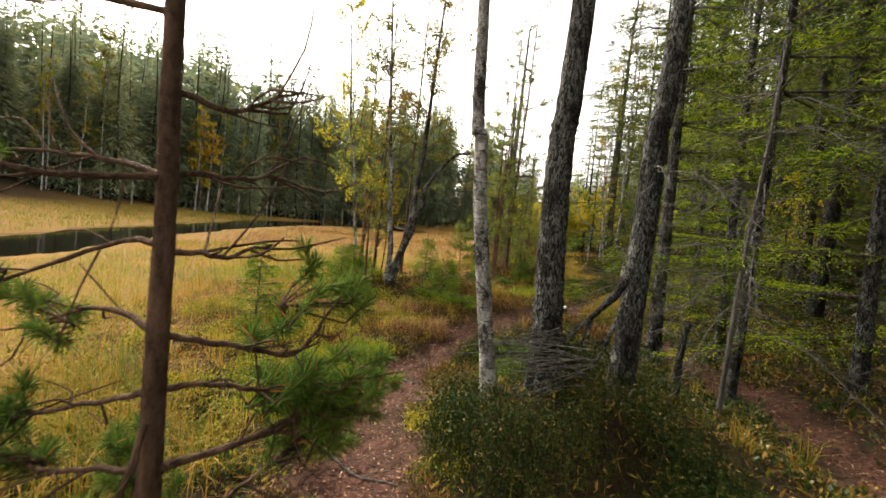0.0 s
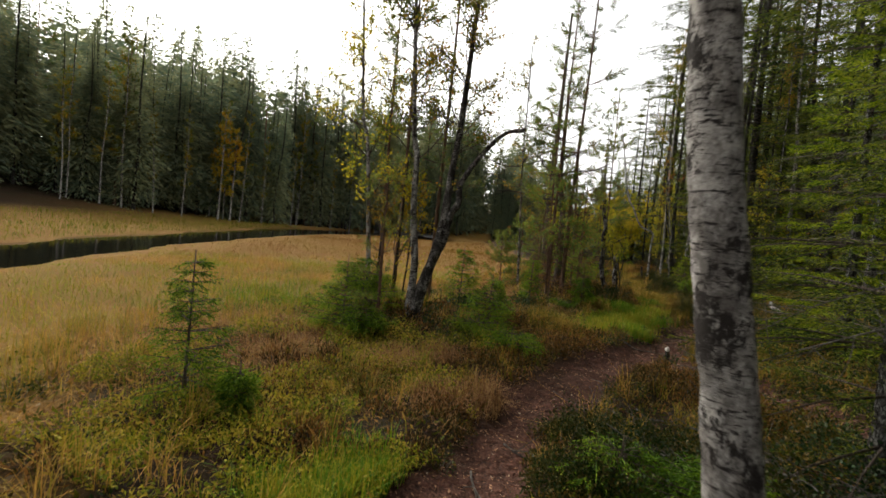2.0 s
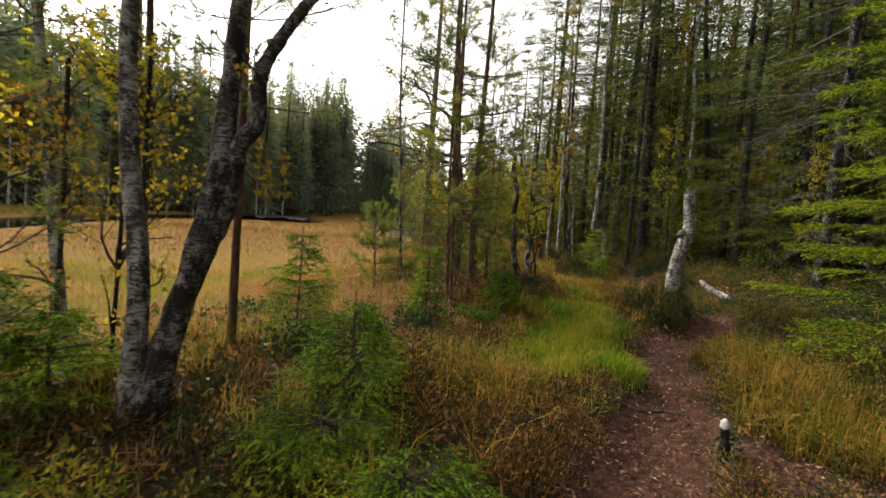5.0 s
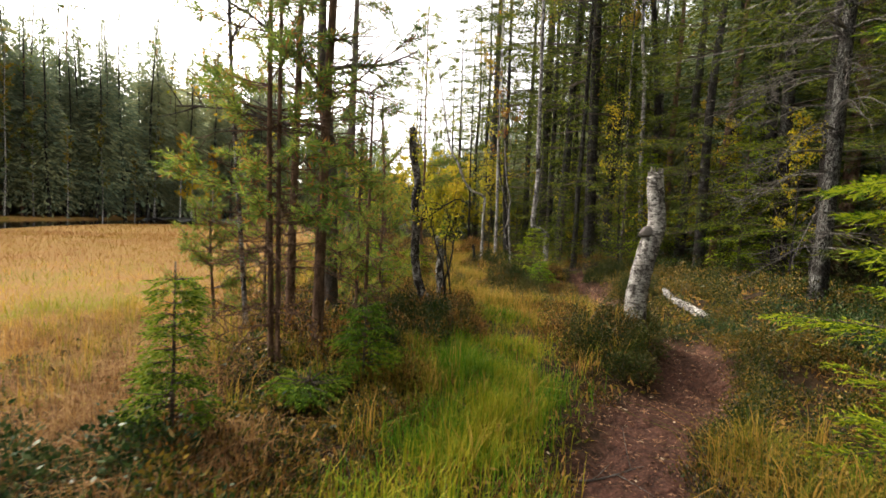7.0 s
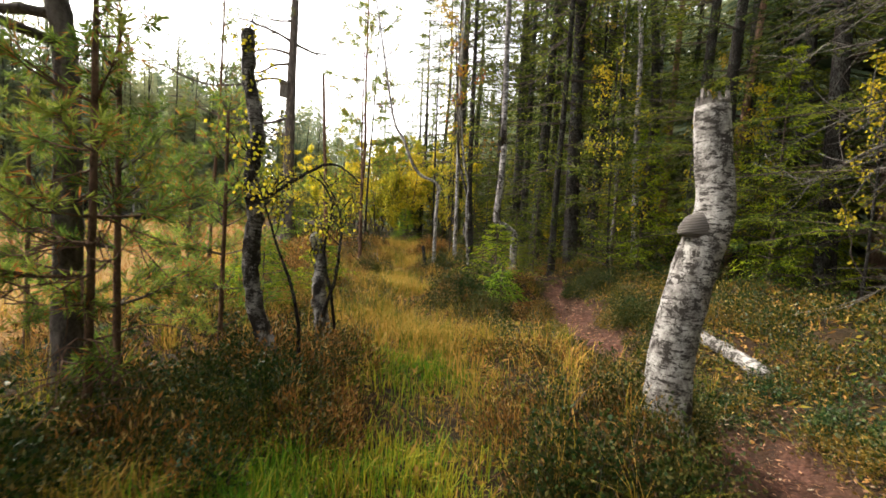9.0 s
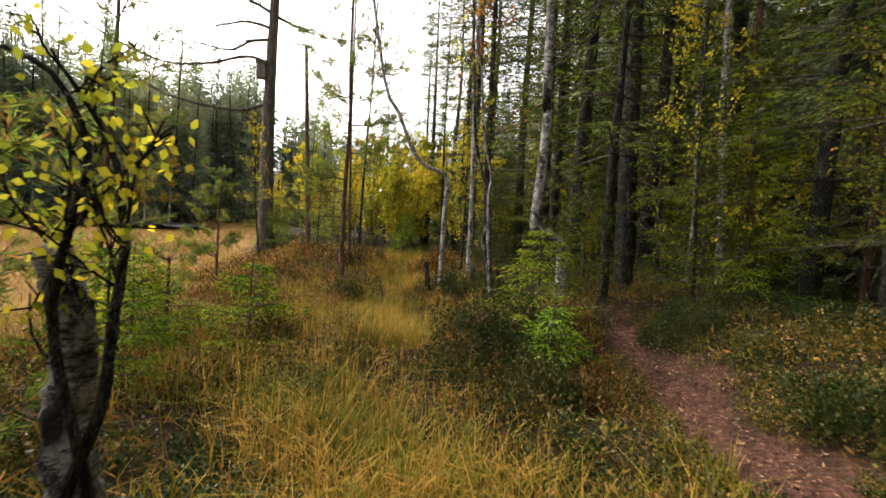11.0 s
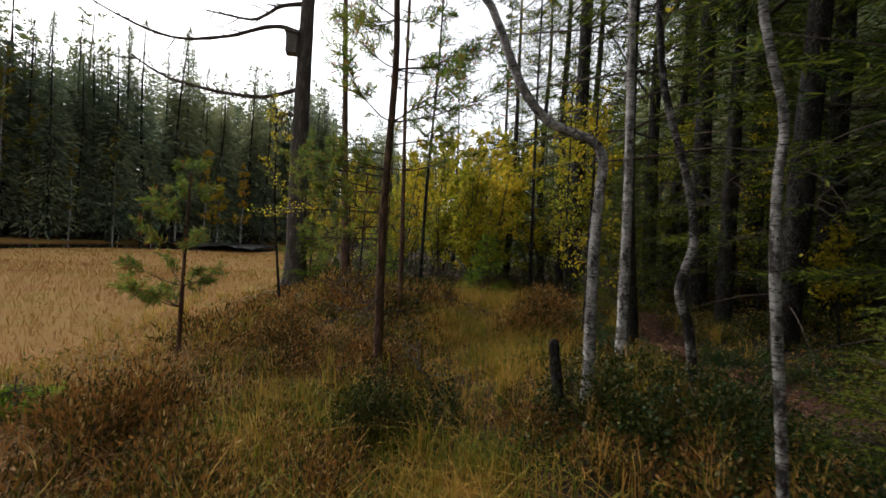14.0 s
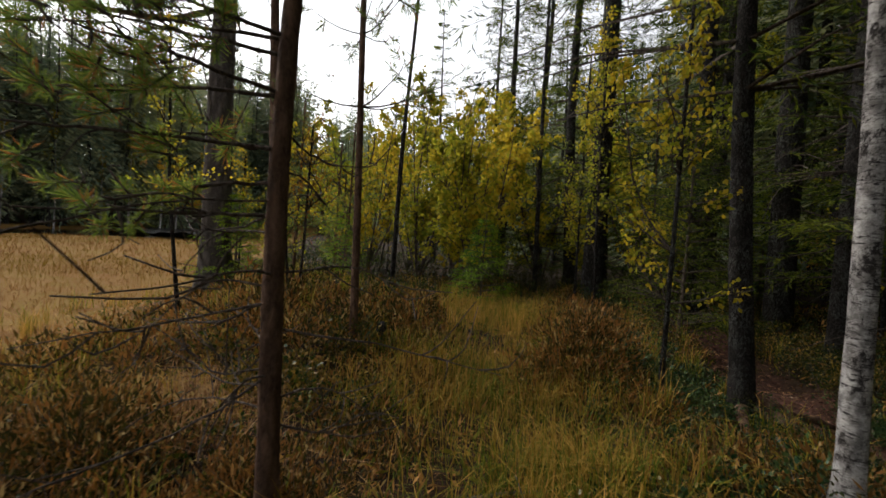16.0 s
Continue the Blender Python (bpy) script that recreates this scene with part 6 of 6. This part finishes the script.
belts = {"tan": Soup(), "green": Soup(), "dry": Soup(), "pink": Soup()}
for n, y0, y1, x0, hh, ww in ((46000, -1, 16, -9, 0.25, 0.006), (34000, 12, 34, -11, 0.2, 0.008), (14000, 30, 60, -13, 0.2, 0.02)):
    x, y = where(n, x0, 3.3, y0, y1)
    keep = (x < edge_of(y) + rng.normal(0, 0.5, n)) & dry(x, y)
    x, y = x[keep], y[keep]
    h = hh * rng.uniform(0.4, 1.2, len(x)) * (0.22 + 0.78 * smooth(0.3, 3.2, to_line(x, y, LAKE + LAKE[:1])))
    inner = edge_of(y) - x + 0.25 * np.sin(0.9 * y + 1.0) + 0.25 * np.sin(1.3 * x + 2.1 * y) + rng.normal(0, 0.35, len(x))
    wet = (inner > 0.7) & (inner < 2.6) & (y > 8.2) & (y < 13) | (inner > 4.2) & (inner < 5.2) & (y < 20)
    far = y + 2.5 * np.sin(0.6 * x) + rng.normal(0, 1.5, len(x)) > 18
    drier = (inner <= 0.7) & (inner > -0.6) & (y > 6.6)
    for name, k in (("green", wet), ("dry", drier), ("tan", ~wet & ~drier & ~far), ("pink", ~wet & ~drier & far)):
        grass(belts[name], x[k], y[k], h[k] * (0.75 if name == "dry" else 1.0), ww, 1.6)
cover("marsh_grass", belts["tan"], M_MARSH, "tan and orange autumn marsh grass", "grass")
cover("far_marsh_grass", belts["pink"], M_PINK_MARSH, "pinkish-brown autumn marsh grass", "grass")
cover("wet_sedge", belts["green"], M_SEDGE, "yellow-green sedge in the wet belt of the marsh", "grass")
cover("dry_sedge", belts["dry"], M_DRY, "bent pinkish-brown dry sedge at the marsh edge", "grass")
s = Soup()
x, y = where(20000, -24, -13, 6, 50)
keep = dry(x, y) & (to_line(x, y, LAKE + LAKE[:1]) < 7.5)
grass(s, x[keep], y[keep], 0.26 * rng.uniform(0.4, 1.1, keep.sum()), 0.014, 0.9)
cover("reed_bank", s, M_SEDGE, "yellow-green sedge along the far water edge", "grass")

s = Soup()
tx, ty = where(3200, -4.5, 9.5, -0.5, 26)
keep = (tx > edge_of(ty) - 1.5) & (np.hypot(tx - 1.15, ty - 3.0) > 1.2) & off_trail(tx, ty, 0.36) & (tx < 1.7 + 0.36 * ty) & (np.sin(1.3 * tx + 0.5) * np.sin(1.1 * ty) > -0.25)
tx, ty = tx[keep], ty[keep]
reps = 22
x, y = np.repeat(tx, reps) + rng.normal(0, 0.035, len(tx) * reps), np.repeat(ty, reps) + rng.normal(0, 0.035, len(tx) * reps)
grass(s, x, y, np.repeat(rng.uniform(0.16, 0.42, len(tx)), reps) * rng.uniform(0.6, 1.1, len(x)), 0.005, 0.7)
cover("bog_grass", s, M_GRASS, "straw-coloured and green grass tufts", "grass")

s = Soup()
LUSH = [(-3.5, 9.7, 1.2, 0.2), (-3.9, 10.8, 1.2, 0.2), (-2.9, 9.6, 0.7, 0.18), (-0.75, 4.35, 0.3, 0.3), (-0.72, 5.15, 0.24, 0.2), (-0.95, 4.7, 0.3, 0.24), (3.35, 11.4, 0.3, 0.26), (3.1, 12.3, 0.3, 0.22), (-1.0, 3.6, 0.35, 0.3), (2.0, 9.9, 0.4, 0.24), (2.5, 10.6, 0.36, 0.26), (2.9, 11.0, 0.35, 0.26), (3.0, 11.7, 0.3, 0.3), (3.7, 12.3, 0.4, 0.16), (4.2, 13.6, 0.45, 0.14), (2.6, 9.6, 0.25, 0.24)]
for cx, cy, r, h in LUSH:
    n = 1500
    x, y = rng.normal(cx, r * 0.6, n), rng.normal(cy, r * 0.6, n)
    k = off_trail(x, y, 0.3)
    grass(s, x[k], y[k], h * rng.uniform(0.5, 1.1, k.sum()), 0.006, 0.55)
cover("lush_grass", s, M_LUSH, "bright green wet grass beside the trail", "grass")


s = Soup()
for cx, cy, r, h in ((3.6, 9.1, 0.45, 0.32), (4.1, 9.9, 0.45, 0.3), (3.3, 8.4, 0.4, 0.28), (6.5, 21.6, 0.55, 0.34), (5.7, 21.7, 0.5, 0.3), (4.9, 16.9, 0.45, 0.3), (4.3, 15.2, 0.5, 0.3), (5.2, 18.3, 0.4, 0.25), (-2.6, 3.2, 0.6, 0.34), (-1.7, 2.6, 0.45, 0.34), (4.6, 14.4, 0.5, 0.3), (6.2, 20.4, 0.4, 0.3), (7.0, 23.4, 0.6, 0.3), (-1.2, 6.6, 0.4, 0.2), (1.2, 9.4, 0.4, 0.3), (4.0, 17.6, 0.6, 0.3), (4.3, 18.9, 0.6, 0.28), (3.6, 16.2, 0.5, 0.28), (2.6, 12.2, 0.4, 0.22), (2.4, 11.6, 0.3, 0.2), (2.9, 13.0, 0.4, 0.26)):
    n = 1500
    x, y = rng.normal(cx, r * 0.6, n), rng.normal(cy, r * 0.6, n)
    k = off_trail(x, y, 0.36)
    grass(s, x[k], y[k], h * rng.uniform(0.4, 1.2, k.sum()), 0.0055, 0.95)
x, y = where(60000, 3.0, 9.0, 12.2, 25.5)
k = (to_line(x, y, GRASS_TRAIL) < 0.3 + 0.3 * rng.random(len(x))) & off_trail(x, y, 0.3)
x, y = x[k], y[k]
grass(s, x, y, (0.1 + 0.14 * smooth(0.1, 0.5, to_line(x, y, GRASS_TRAIL))) * rng.uniform(0.5, 1.2, len(x)), 0.005, 0.9)
cover("straw_grass", s, M_STRAW, "tall golden straw-coloured grass by the trail", "grass")


s = Soup()
for cx, cy, r, h, n in ((-0.3, 6.3, 0.25, 0.22, 800), (0.05, 6.6, 0.22, 0.24, 800), (0.2, 12.6, 0.7, 0.22, 3000), (0.5, 13.6, 0.7, 0.22, 2600), (-0.5, 14.2, 0.8, 0.22, 2600), (0.7, 11.7, 0.5, 0.2, 1800), (0.6, 11.2, 0.5, 0.2, 2600), (1.1, 10.6, 0.4, 0.18, 1500), (-2.4, 8.1, 1.2, 0.17, 5000), (-2.75, 8.5, 1.0, 0.16, 5000), (-0.85, 7.15, 0.28, 0.24, 1100), (-0.45, 7.5, 0.25, 0.22, 900), (-2.2, 7.2, 0.7, 0.16, 1500), (-2.6, 6.6, 0.9, 0.2, 2600), (3.2, 20.3, 0.9, 0.24, 2600), (4.3, 21.3, 0.6, 0.24, 1800), (3.0, 18.6, 0.8, 0.22, 2000), (6.9, 17.9, 0.4, 0.14, 900)):
    x, y = rng.normal(cx, r * 0.6, n), rng.normal(cy, r * 0.6, n)
    k = off_trail(x, y, 0.26)
    grass(s, x[k], y[k], h * rng.uniform(0.4, 1.15, k.sum()), 0.0055, 1.1)
cover("dry_grass", s, M_DRY, "bent pinkish-brown dry grass", "grass")


def sprig(leaves, h, leaf, wide):
    """A stem with small leaves, as corner points and triangles."""
    p = Soup()
    pts = curve([(0, 0, 0), (0.02 * h, 0, 0.5 * h), (0.08 * h, 0.02 * h, h)], 4)
    blades(p, pts[:1], pts[-1:] - pts[:1], [h], 0.005)
    u = rng.uniform(0.25, 1.0, leaves)
    q = on_line(pts, np.minimum(u, 0.999)) + rng.normal(0, h * 0.13, (leaves, 3)) * [1, 1, 0.35]
    blades(p, q, rng.normal(0, 0.8, (leaves, 3)) + [0, 0, 0.25], leaf * rng.uniform(0.7, 1.2, leaves), leaf * wide)
    return np.concatenate(p.v), np.concatenate(p.f)


def scatter(soup, forms, x, y, size):
    n = len(x)
    z = height(x, y) - 0.015
    pick = rng.integers(0, len(forms), n)
    for k, (v, f) in enumerate(forms):
        i = np.flatnonzero(pick == k)
        a = rng.uniform(0, 6.28, len(i))
        c, sn = np.cos(a)[:, None], np.sin(a)[:, None]
        sc = np.broadcast_to(size, (n,))[i][:, None]
        V = np.stack([(v[:, 0] * c - v[:, 1] * sn) * sc + x[i][:, None], (v[:, 0] * sn + v[:, 1] * c) * sc + y[i][:, None], v[:, 2] * sc + z[i][:, None]], -1)
        soup.add(V, (f[None] + (np.arange(len(i)) * len(v))[:, None, None]))


def patchy(x, y, a, b, f):
    return np.sin(f * x + a + 0.8 * np.sin(0.7 * f * y)) * np.sin(0.87 * f * y + b + 0.8 * np.sin(0.6 * f * x)) + 0.5 * np.sin(2.3 * f * x + b) * np.sin(2.1 * f * y + a)


def domes(x, y, r, h, leaf, wide, up, green, twigs, thick=0.24):
    """Cushion-shaped dwarf shrubs: leaves over a lumpy dome, bare twigs between them."""
    away = np.minimum(to_line(x, y, OPEN_LINE), to_line(x, y, TRAIL))
    size = leaf * np.clip(0.74 + 0.4 * away, 0.9, 4.2)
    count = np.maximum(thick * np.pi * r * (r + 2 * h) / (0.6 * wide * size ** 2), 12).astype(int)
    i = np.repeat(np.arange(len(x)), count)
    m = len(i)
    phi, c = rng.uniform(0, 2 * np.pi, m), rng.random(m)
    k = rng.uniform(0.62, 1.06, m) * (1 + 0.22 * np.sin(3 * phi + 7 * x[i]) + 0.16 * np.sin(5 * phi + 9 * y[i]))
    sn = np.sqrt(1 - c * c)
    base = height(x, y) - 0.02
    P = np.stack([x[i] + r[i] * k * sn * np.cos(phi), y[i] + r[i] * k * sn * np.sin(phi), base[i] + h[i] * k * c], 1)
    D = np.stack([sn * np.cos(phi), sn * np.sin(phi), c], 1) * 0.7 + rng.normal(0, 0.55, (m, 3)) + [0, 0, up]
    L = size[i] * rng.uniform(0.6, 1.3, m)
    blades(green, P, D, L, L * wide)
    j = np.repeat(np.arange(len(x)), 5)
    a = rng.uniform(0, 2 * np.pi, len(j))
    lean = np.stack([np.cos(a), np.sin(a), np.zeros(len(j))], 1) * rng.uniform(0.1, 0.9, (len(j), 1)) + [0, 0, 1]
    blades(twigs, np.stack([x[j], y[j], base[j]], 1) + rng.normal(0, 0.03, (len(j), 3)) * [1, 1, 0], lean, h[j] * rng.uniform(0.9, 1.45, len(j)), 0.0045, belly=0.2)


def shrub_spots(n):
    """Uneven shrub centres off the trails, denser and lower towards the marsh."""
    x, y = where(n, -3.8, 10.6, -0.6, 26.5)
    inland = x - edge_of(y) + 1.3 * smooth(8.5, 9.5, y) * smooth(15, 13, y)
    away = np.minimum(to_line(x, y, OPEN_LINE), to_line(x, y, TRAIL))
    r = rng.uniform(0.07, 0.2, n)
    k = (inland > rng.normal(0.0, 0.35, n)) & (x < 4.2 + 0.36 * y) & (rng.random(n) < 2.6 / (1.0 + away)) & (patchy(x, y, 1.7, 0.4, 2.9) > -0.65)
    k &= off_trail(x, y, 0.24 + 0.6 * r) & (to_line(x, y, GRASS_TRAIL) > 0.3 + 0.6 * r)
    k &= (np.hypot(x - 1.15, y - 3.0) > 1.15) & ((x > -0.3) | (y > 8.5) | (rng.random(n) < 0.45))
    for cx, cy, cr, ch in LUSH[3:]:
        k &= np.hypot(x - cx, y - cy) > cr * 0.75
    x, y, r = x[k], y[k], r[k]
    h = rng.uniform(0.08, 0.26, len(x)) * (0.55 + 0.45 * smooth(-0.5, 0.8, x - edge_of(y) - 1.2)) * (0.7 + 0.5 * smooth(0.2, 0.9, patchy(x, y, 1.0, 2.6, 1.3)))
    return x, y, r, h


x, y, r, h = shrub_spots(17500)
kindness = patchy(x, y, 0.4, 1.9, 1.15) + rng.normal(0, 0.25, len(x)) - 0.5 * smooth(15.5, 18, y) + 1.0 * smooth(0.0, 0.8, x - 0.36 * y - 0.5)
glossy = patchy(x, y, 2.2, 0.3, 0.8) + rng.normal(0, 0.2, len(x)) - 0.8 * smooth(15.5, 18, y) * smooth(7.0, 5.5, x)
twigs = Soup()
for name, k, material, label, leaf, wide, up in (
        ("bilberry", (kindness > 0.0) & (glossy < 0.6), M_BILBERRY, "bilberry shrubs turning yellow and brown", 0.021, 0.6, 0.3),
        ("heather", (kindness <= 0.0) & (glossy < 0.6), M_HEATHER, "brown and russet heather", 0.034, 0.26, 0.8),
        ("lingonberry", glossy >= 0.6, M_LINGON, "glossy dark green lingonberry", 0.02, 0.62, 0.3)):
    s = Soup()
    domes(x[k], y[k], r[k], h[k], leaf, wide, up, s, twigs)
    cover(name, s, material, label, "shrub")
cover("shrub_twigs", twigs, M_DEAD, "bare grey twigs standing in the dwarf shrubs", "twigs")
# thick bilberry banks beside the snag, the hummock and the later trail
s, twigs = Soup(), Soup()
for cx, cy, cr, n in ((4.75, 11.55, 0.5, 26), (5.25, 12.15, 0.45, 22), (5.9, 16.2, 0.6, 30), (5.6, 15.6, 0.5, 18), (6.6, 18.5, 0.7, 26), (2.7, 13.3, 0.5, 22), (2.3, 12.5, 0.5, 20), (2.95, 12.9, 0.45, 20), (3.25, 13.3, 0.35, 14), (1.3, 5.3, 0.6, 22), (0.95, 6.0, 0.35, 14), (0.6, 5.2, 0.3, 10), (4.9, 19.1, 0.3, 10), (7.9, 16.4, 0.7, 22), (7.0, 14.4, 0.5, 16)):
    x, y = rng.normal(cx, cr * 0.55, n), rng.normal(cy, cr * 0.55, n)
    k = off_trail(x, y, 0.36)
    domes(x[k], y[k], rng.uniform(0.1, 0.2, k.sum()), rng.uniform(0.18, 0.34, k.sum()), 0.021, 0.6, 0.3, s, twigs, 0.42)
russet = Soup()
for cx, cy, cr, n in ((6.85, 21.55, 0.3, 9), (7.2, 21.8, 0.3, 7), (3.3, 22.3, 0.8, 14), (4.4, 22.6, 0.6, 10), (4.0, 20.6, 0.7, 12), (3.4, 19.4, 0.6, 10), (5.4, 22.6, 0.5, 8), (4.0, 18.2, 0.5, 8), (2.6, 12.8, 0.5, 10), (3.3, 13.8, 0.4, 8), (1.9, 12.2, 0.4, 8)):
    x, y = rng.normal(cx, cr * 0.55, n), rng.normal(cy, cr * 0.55, n)
    domes(x, y, rng.uniform(0.16, 0.3, n), rng.uniform(0.2, 0.36, n), 0.034, 0.26, 0.7, russet, twigs, 0.3)
cover("heather_mounds", russet, M_HEATHER, "tall russet-brown heather in rounded mounds", "shrub")
cover("bilberry_bank", s, M_HUMMOCK, "dark green bilberry in thick knee-high banks", "shrub")
cover("bank_twigs", twigs, M_DEAD, "bare grey twigs standing in the bilberry banks", "twigs")
s = Soup()
n = 3000
a = rng.uniform(0, 6.28, n)
rr = 1.1 * np.sqrt(rng.random(n))
scatter(s, [sprig(24, 0.3, 0.022, 0.55) for k in range(5)], 1.12 + rr * 1.0 * np.cos(a), 2.98 + rr * np.sin(a), rng.uniform(0.5, 1.3, n) * (0.75 + 0.4 * np.sin(5 * rr + 3 * a)))
cover("hummock_shrubs", s, M_HUMMOCK, "dense bilberry and heather over a hummock", "shrub")
s = Soup()
n = 8500
x, y = where(n, 3.0, 15, -2, 34)
k = ((x > 3.0 + 0.36 * y) | ((y > 24.5) & (x > 3.5))) & (x < 7.5 + 0.4 * y) & off_trail(x, y, 0.45)
scatter(s, [sprig(18, 0.28, 0.034, 0.6) for k2 in range(4)], x[k], y[k], rng.uniform(0.6, 1.3, k.sum()))
cover("forest_floor_shrubs", s, M_HUMMOCK, "bilberry shrubs on the forest floor", "shrub")

# low carpet of moss tips, small leaves and straw
s = Soup()
n = 150000
x, y = where(n, -4.5, 11.0, -0.8, 26)
k = (x > edge_of(y) - 1.0) & off_trail(x, y, 0.34) & (x < 4.6 + 0.36 * y)
x, y = x[k], y[k]
blades(s, np.stack([x, y, height(x, y) - 0.01 + 0.07 * rng.random(len(x)) ** 1.5], 1), rng.normal(0, 0.7, (len(x), 3)) + [0, 0, 0.35], rng.uniform(0.03, 0.1, len(x)), rng.uniform(0.01, 0.026, len(x)))
cover("moss_carpet", s, M_CARPET, "yellow-green moss with straw and small leaves", "moss")

# bright moss in the open between the trail and the marsh
s = Soup()
n = 100000
x, y = where(n, -3.4, 0.3, 2.6, 8.3)
k = (patchy(x, y, 0.7, 1.3, 2.6) > -0.1) & off_trail(x, y, 0.3) & (x > edge_of(y) - 0.2)
x, y = x[k], y[k]
blades(s, np.stack([x, y, height(x, y) + 0.03 + 0.1 * rng.random(len(x)) ** 2], 1), rng.normal(0, 0.7, (len(x), 3)) + [0, 0, 0.5], rng.uniform(0.02, 0.045, len(x)), rng.uniform(0.008, 0.016, len(x)))
cover("bright_moss", s, M_MOSS, "bright yellow-green moss between the shrubs", "moss")

# flattened dead grass lying between the shrubs
s = Soup()
n = 90000
x, y = where(n, -3.4, 9.0, 2.0, 25)
k = (x > edge_of(y) - 0.8) & off_trail(x, y, 0.22 + 0.2 * rng.random(n)) & (x < 2.2 + 0.36 * y) & (np.hypot(x - 1.15, y - 3.0) > 1.2)
x, y = x[k], y[k]
blades(s, np.stack([x, y, height(x, y) + rng.uniform(0.0, 0.07, len(x))], 1), rng.normal(0, 1, (len(x), 3)) * [1, 1, 0.22], rng.uniform(0.05, 0.19, len(x)), rng.uniform(0.002, 0.005, len(x)))
cover("dead_grass_thatch", s, M_DRY, "flattened straw-brown dead grass on the ground", "grass")

# fallen leaves on the bare trail
s = Soup()
n = 300000
x, y = where(n, -1.5, 10, -0.8, 24)
k = (to_line(x, y, TRAIL) < 0.6) | (to_line(x, y, SIDE_TRAIL) < 0.5) | (rng.random(n) < 0.008)
x, y = x[k], y[k]
blades(s, np.stack([x, y, height(x, y) + rng.uniform(0.004, 0.02, len(x))], 1), rng.normal(0, 1, (len(x), 3)) * [1, 1, 0.18], 0.028 * rng.uniform(0.4, 1.7, len(x)), rng.uniform(0.003, 0.016, len(x)), rng.normal(0, 0.45, (len(x), 3)) + [0, 0, 1])
cover("fallen_leaves", s, M_LITTER, "brown and tan fallen leaves scattered on the trail", "leaves")
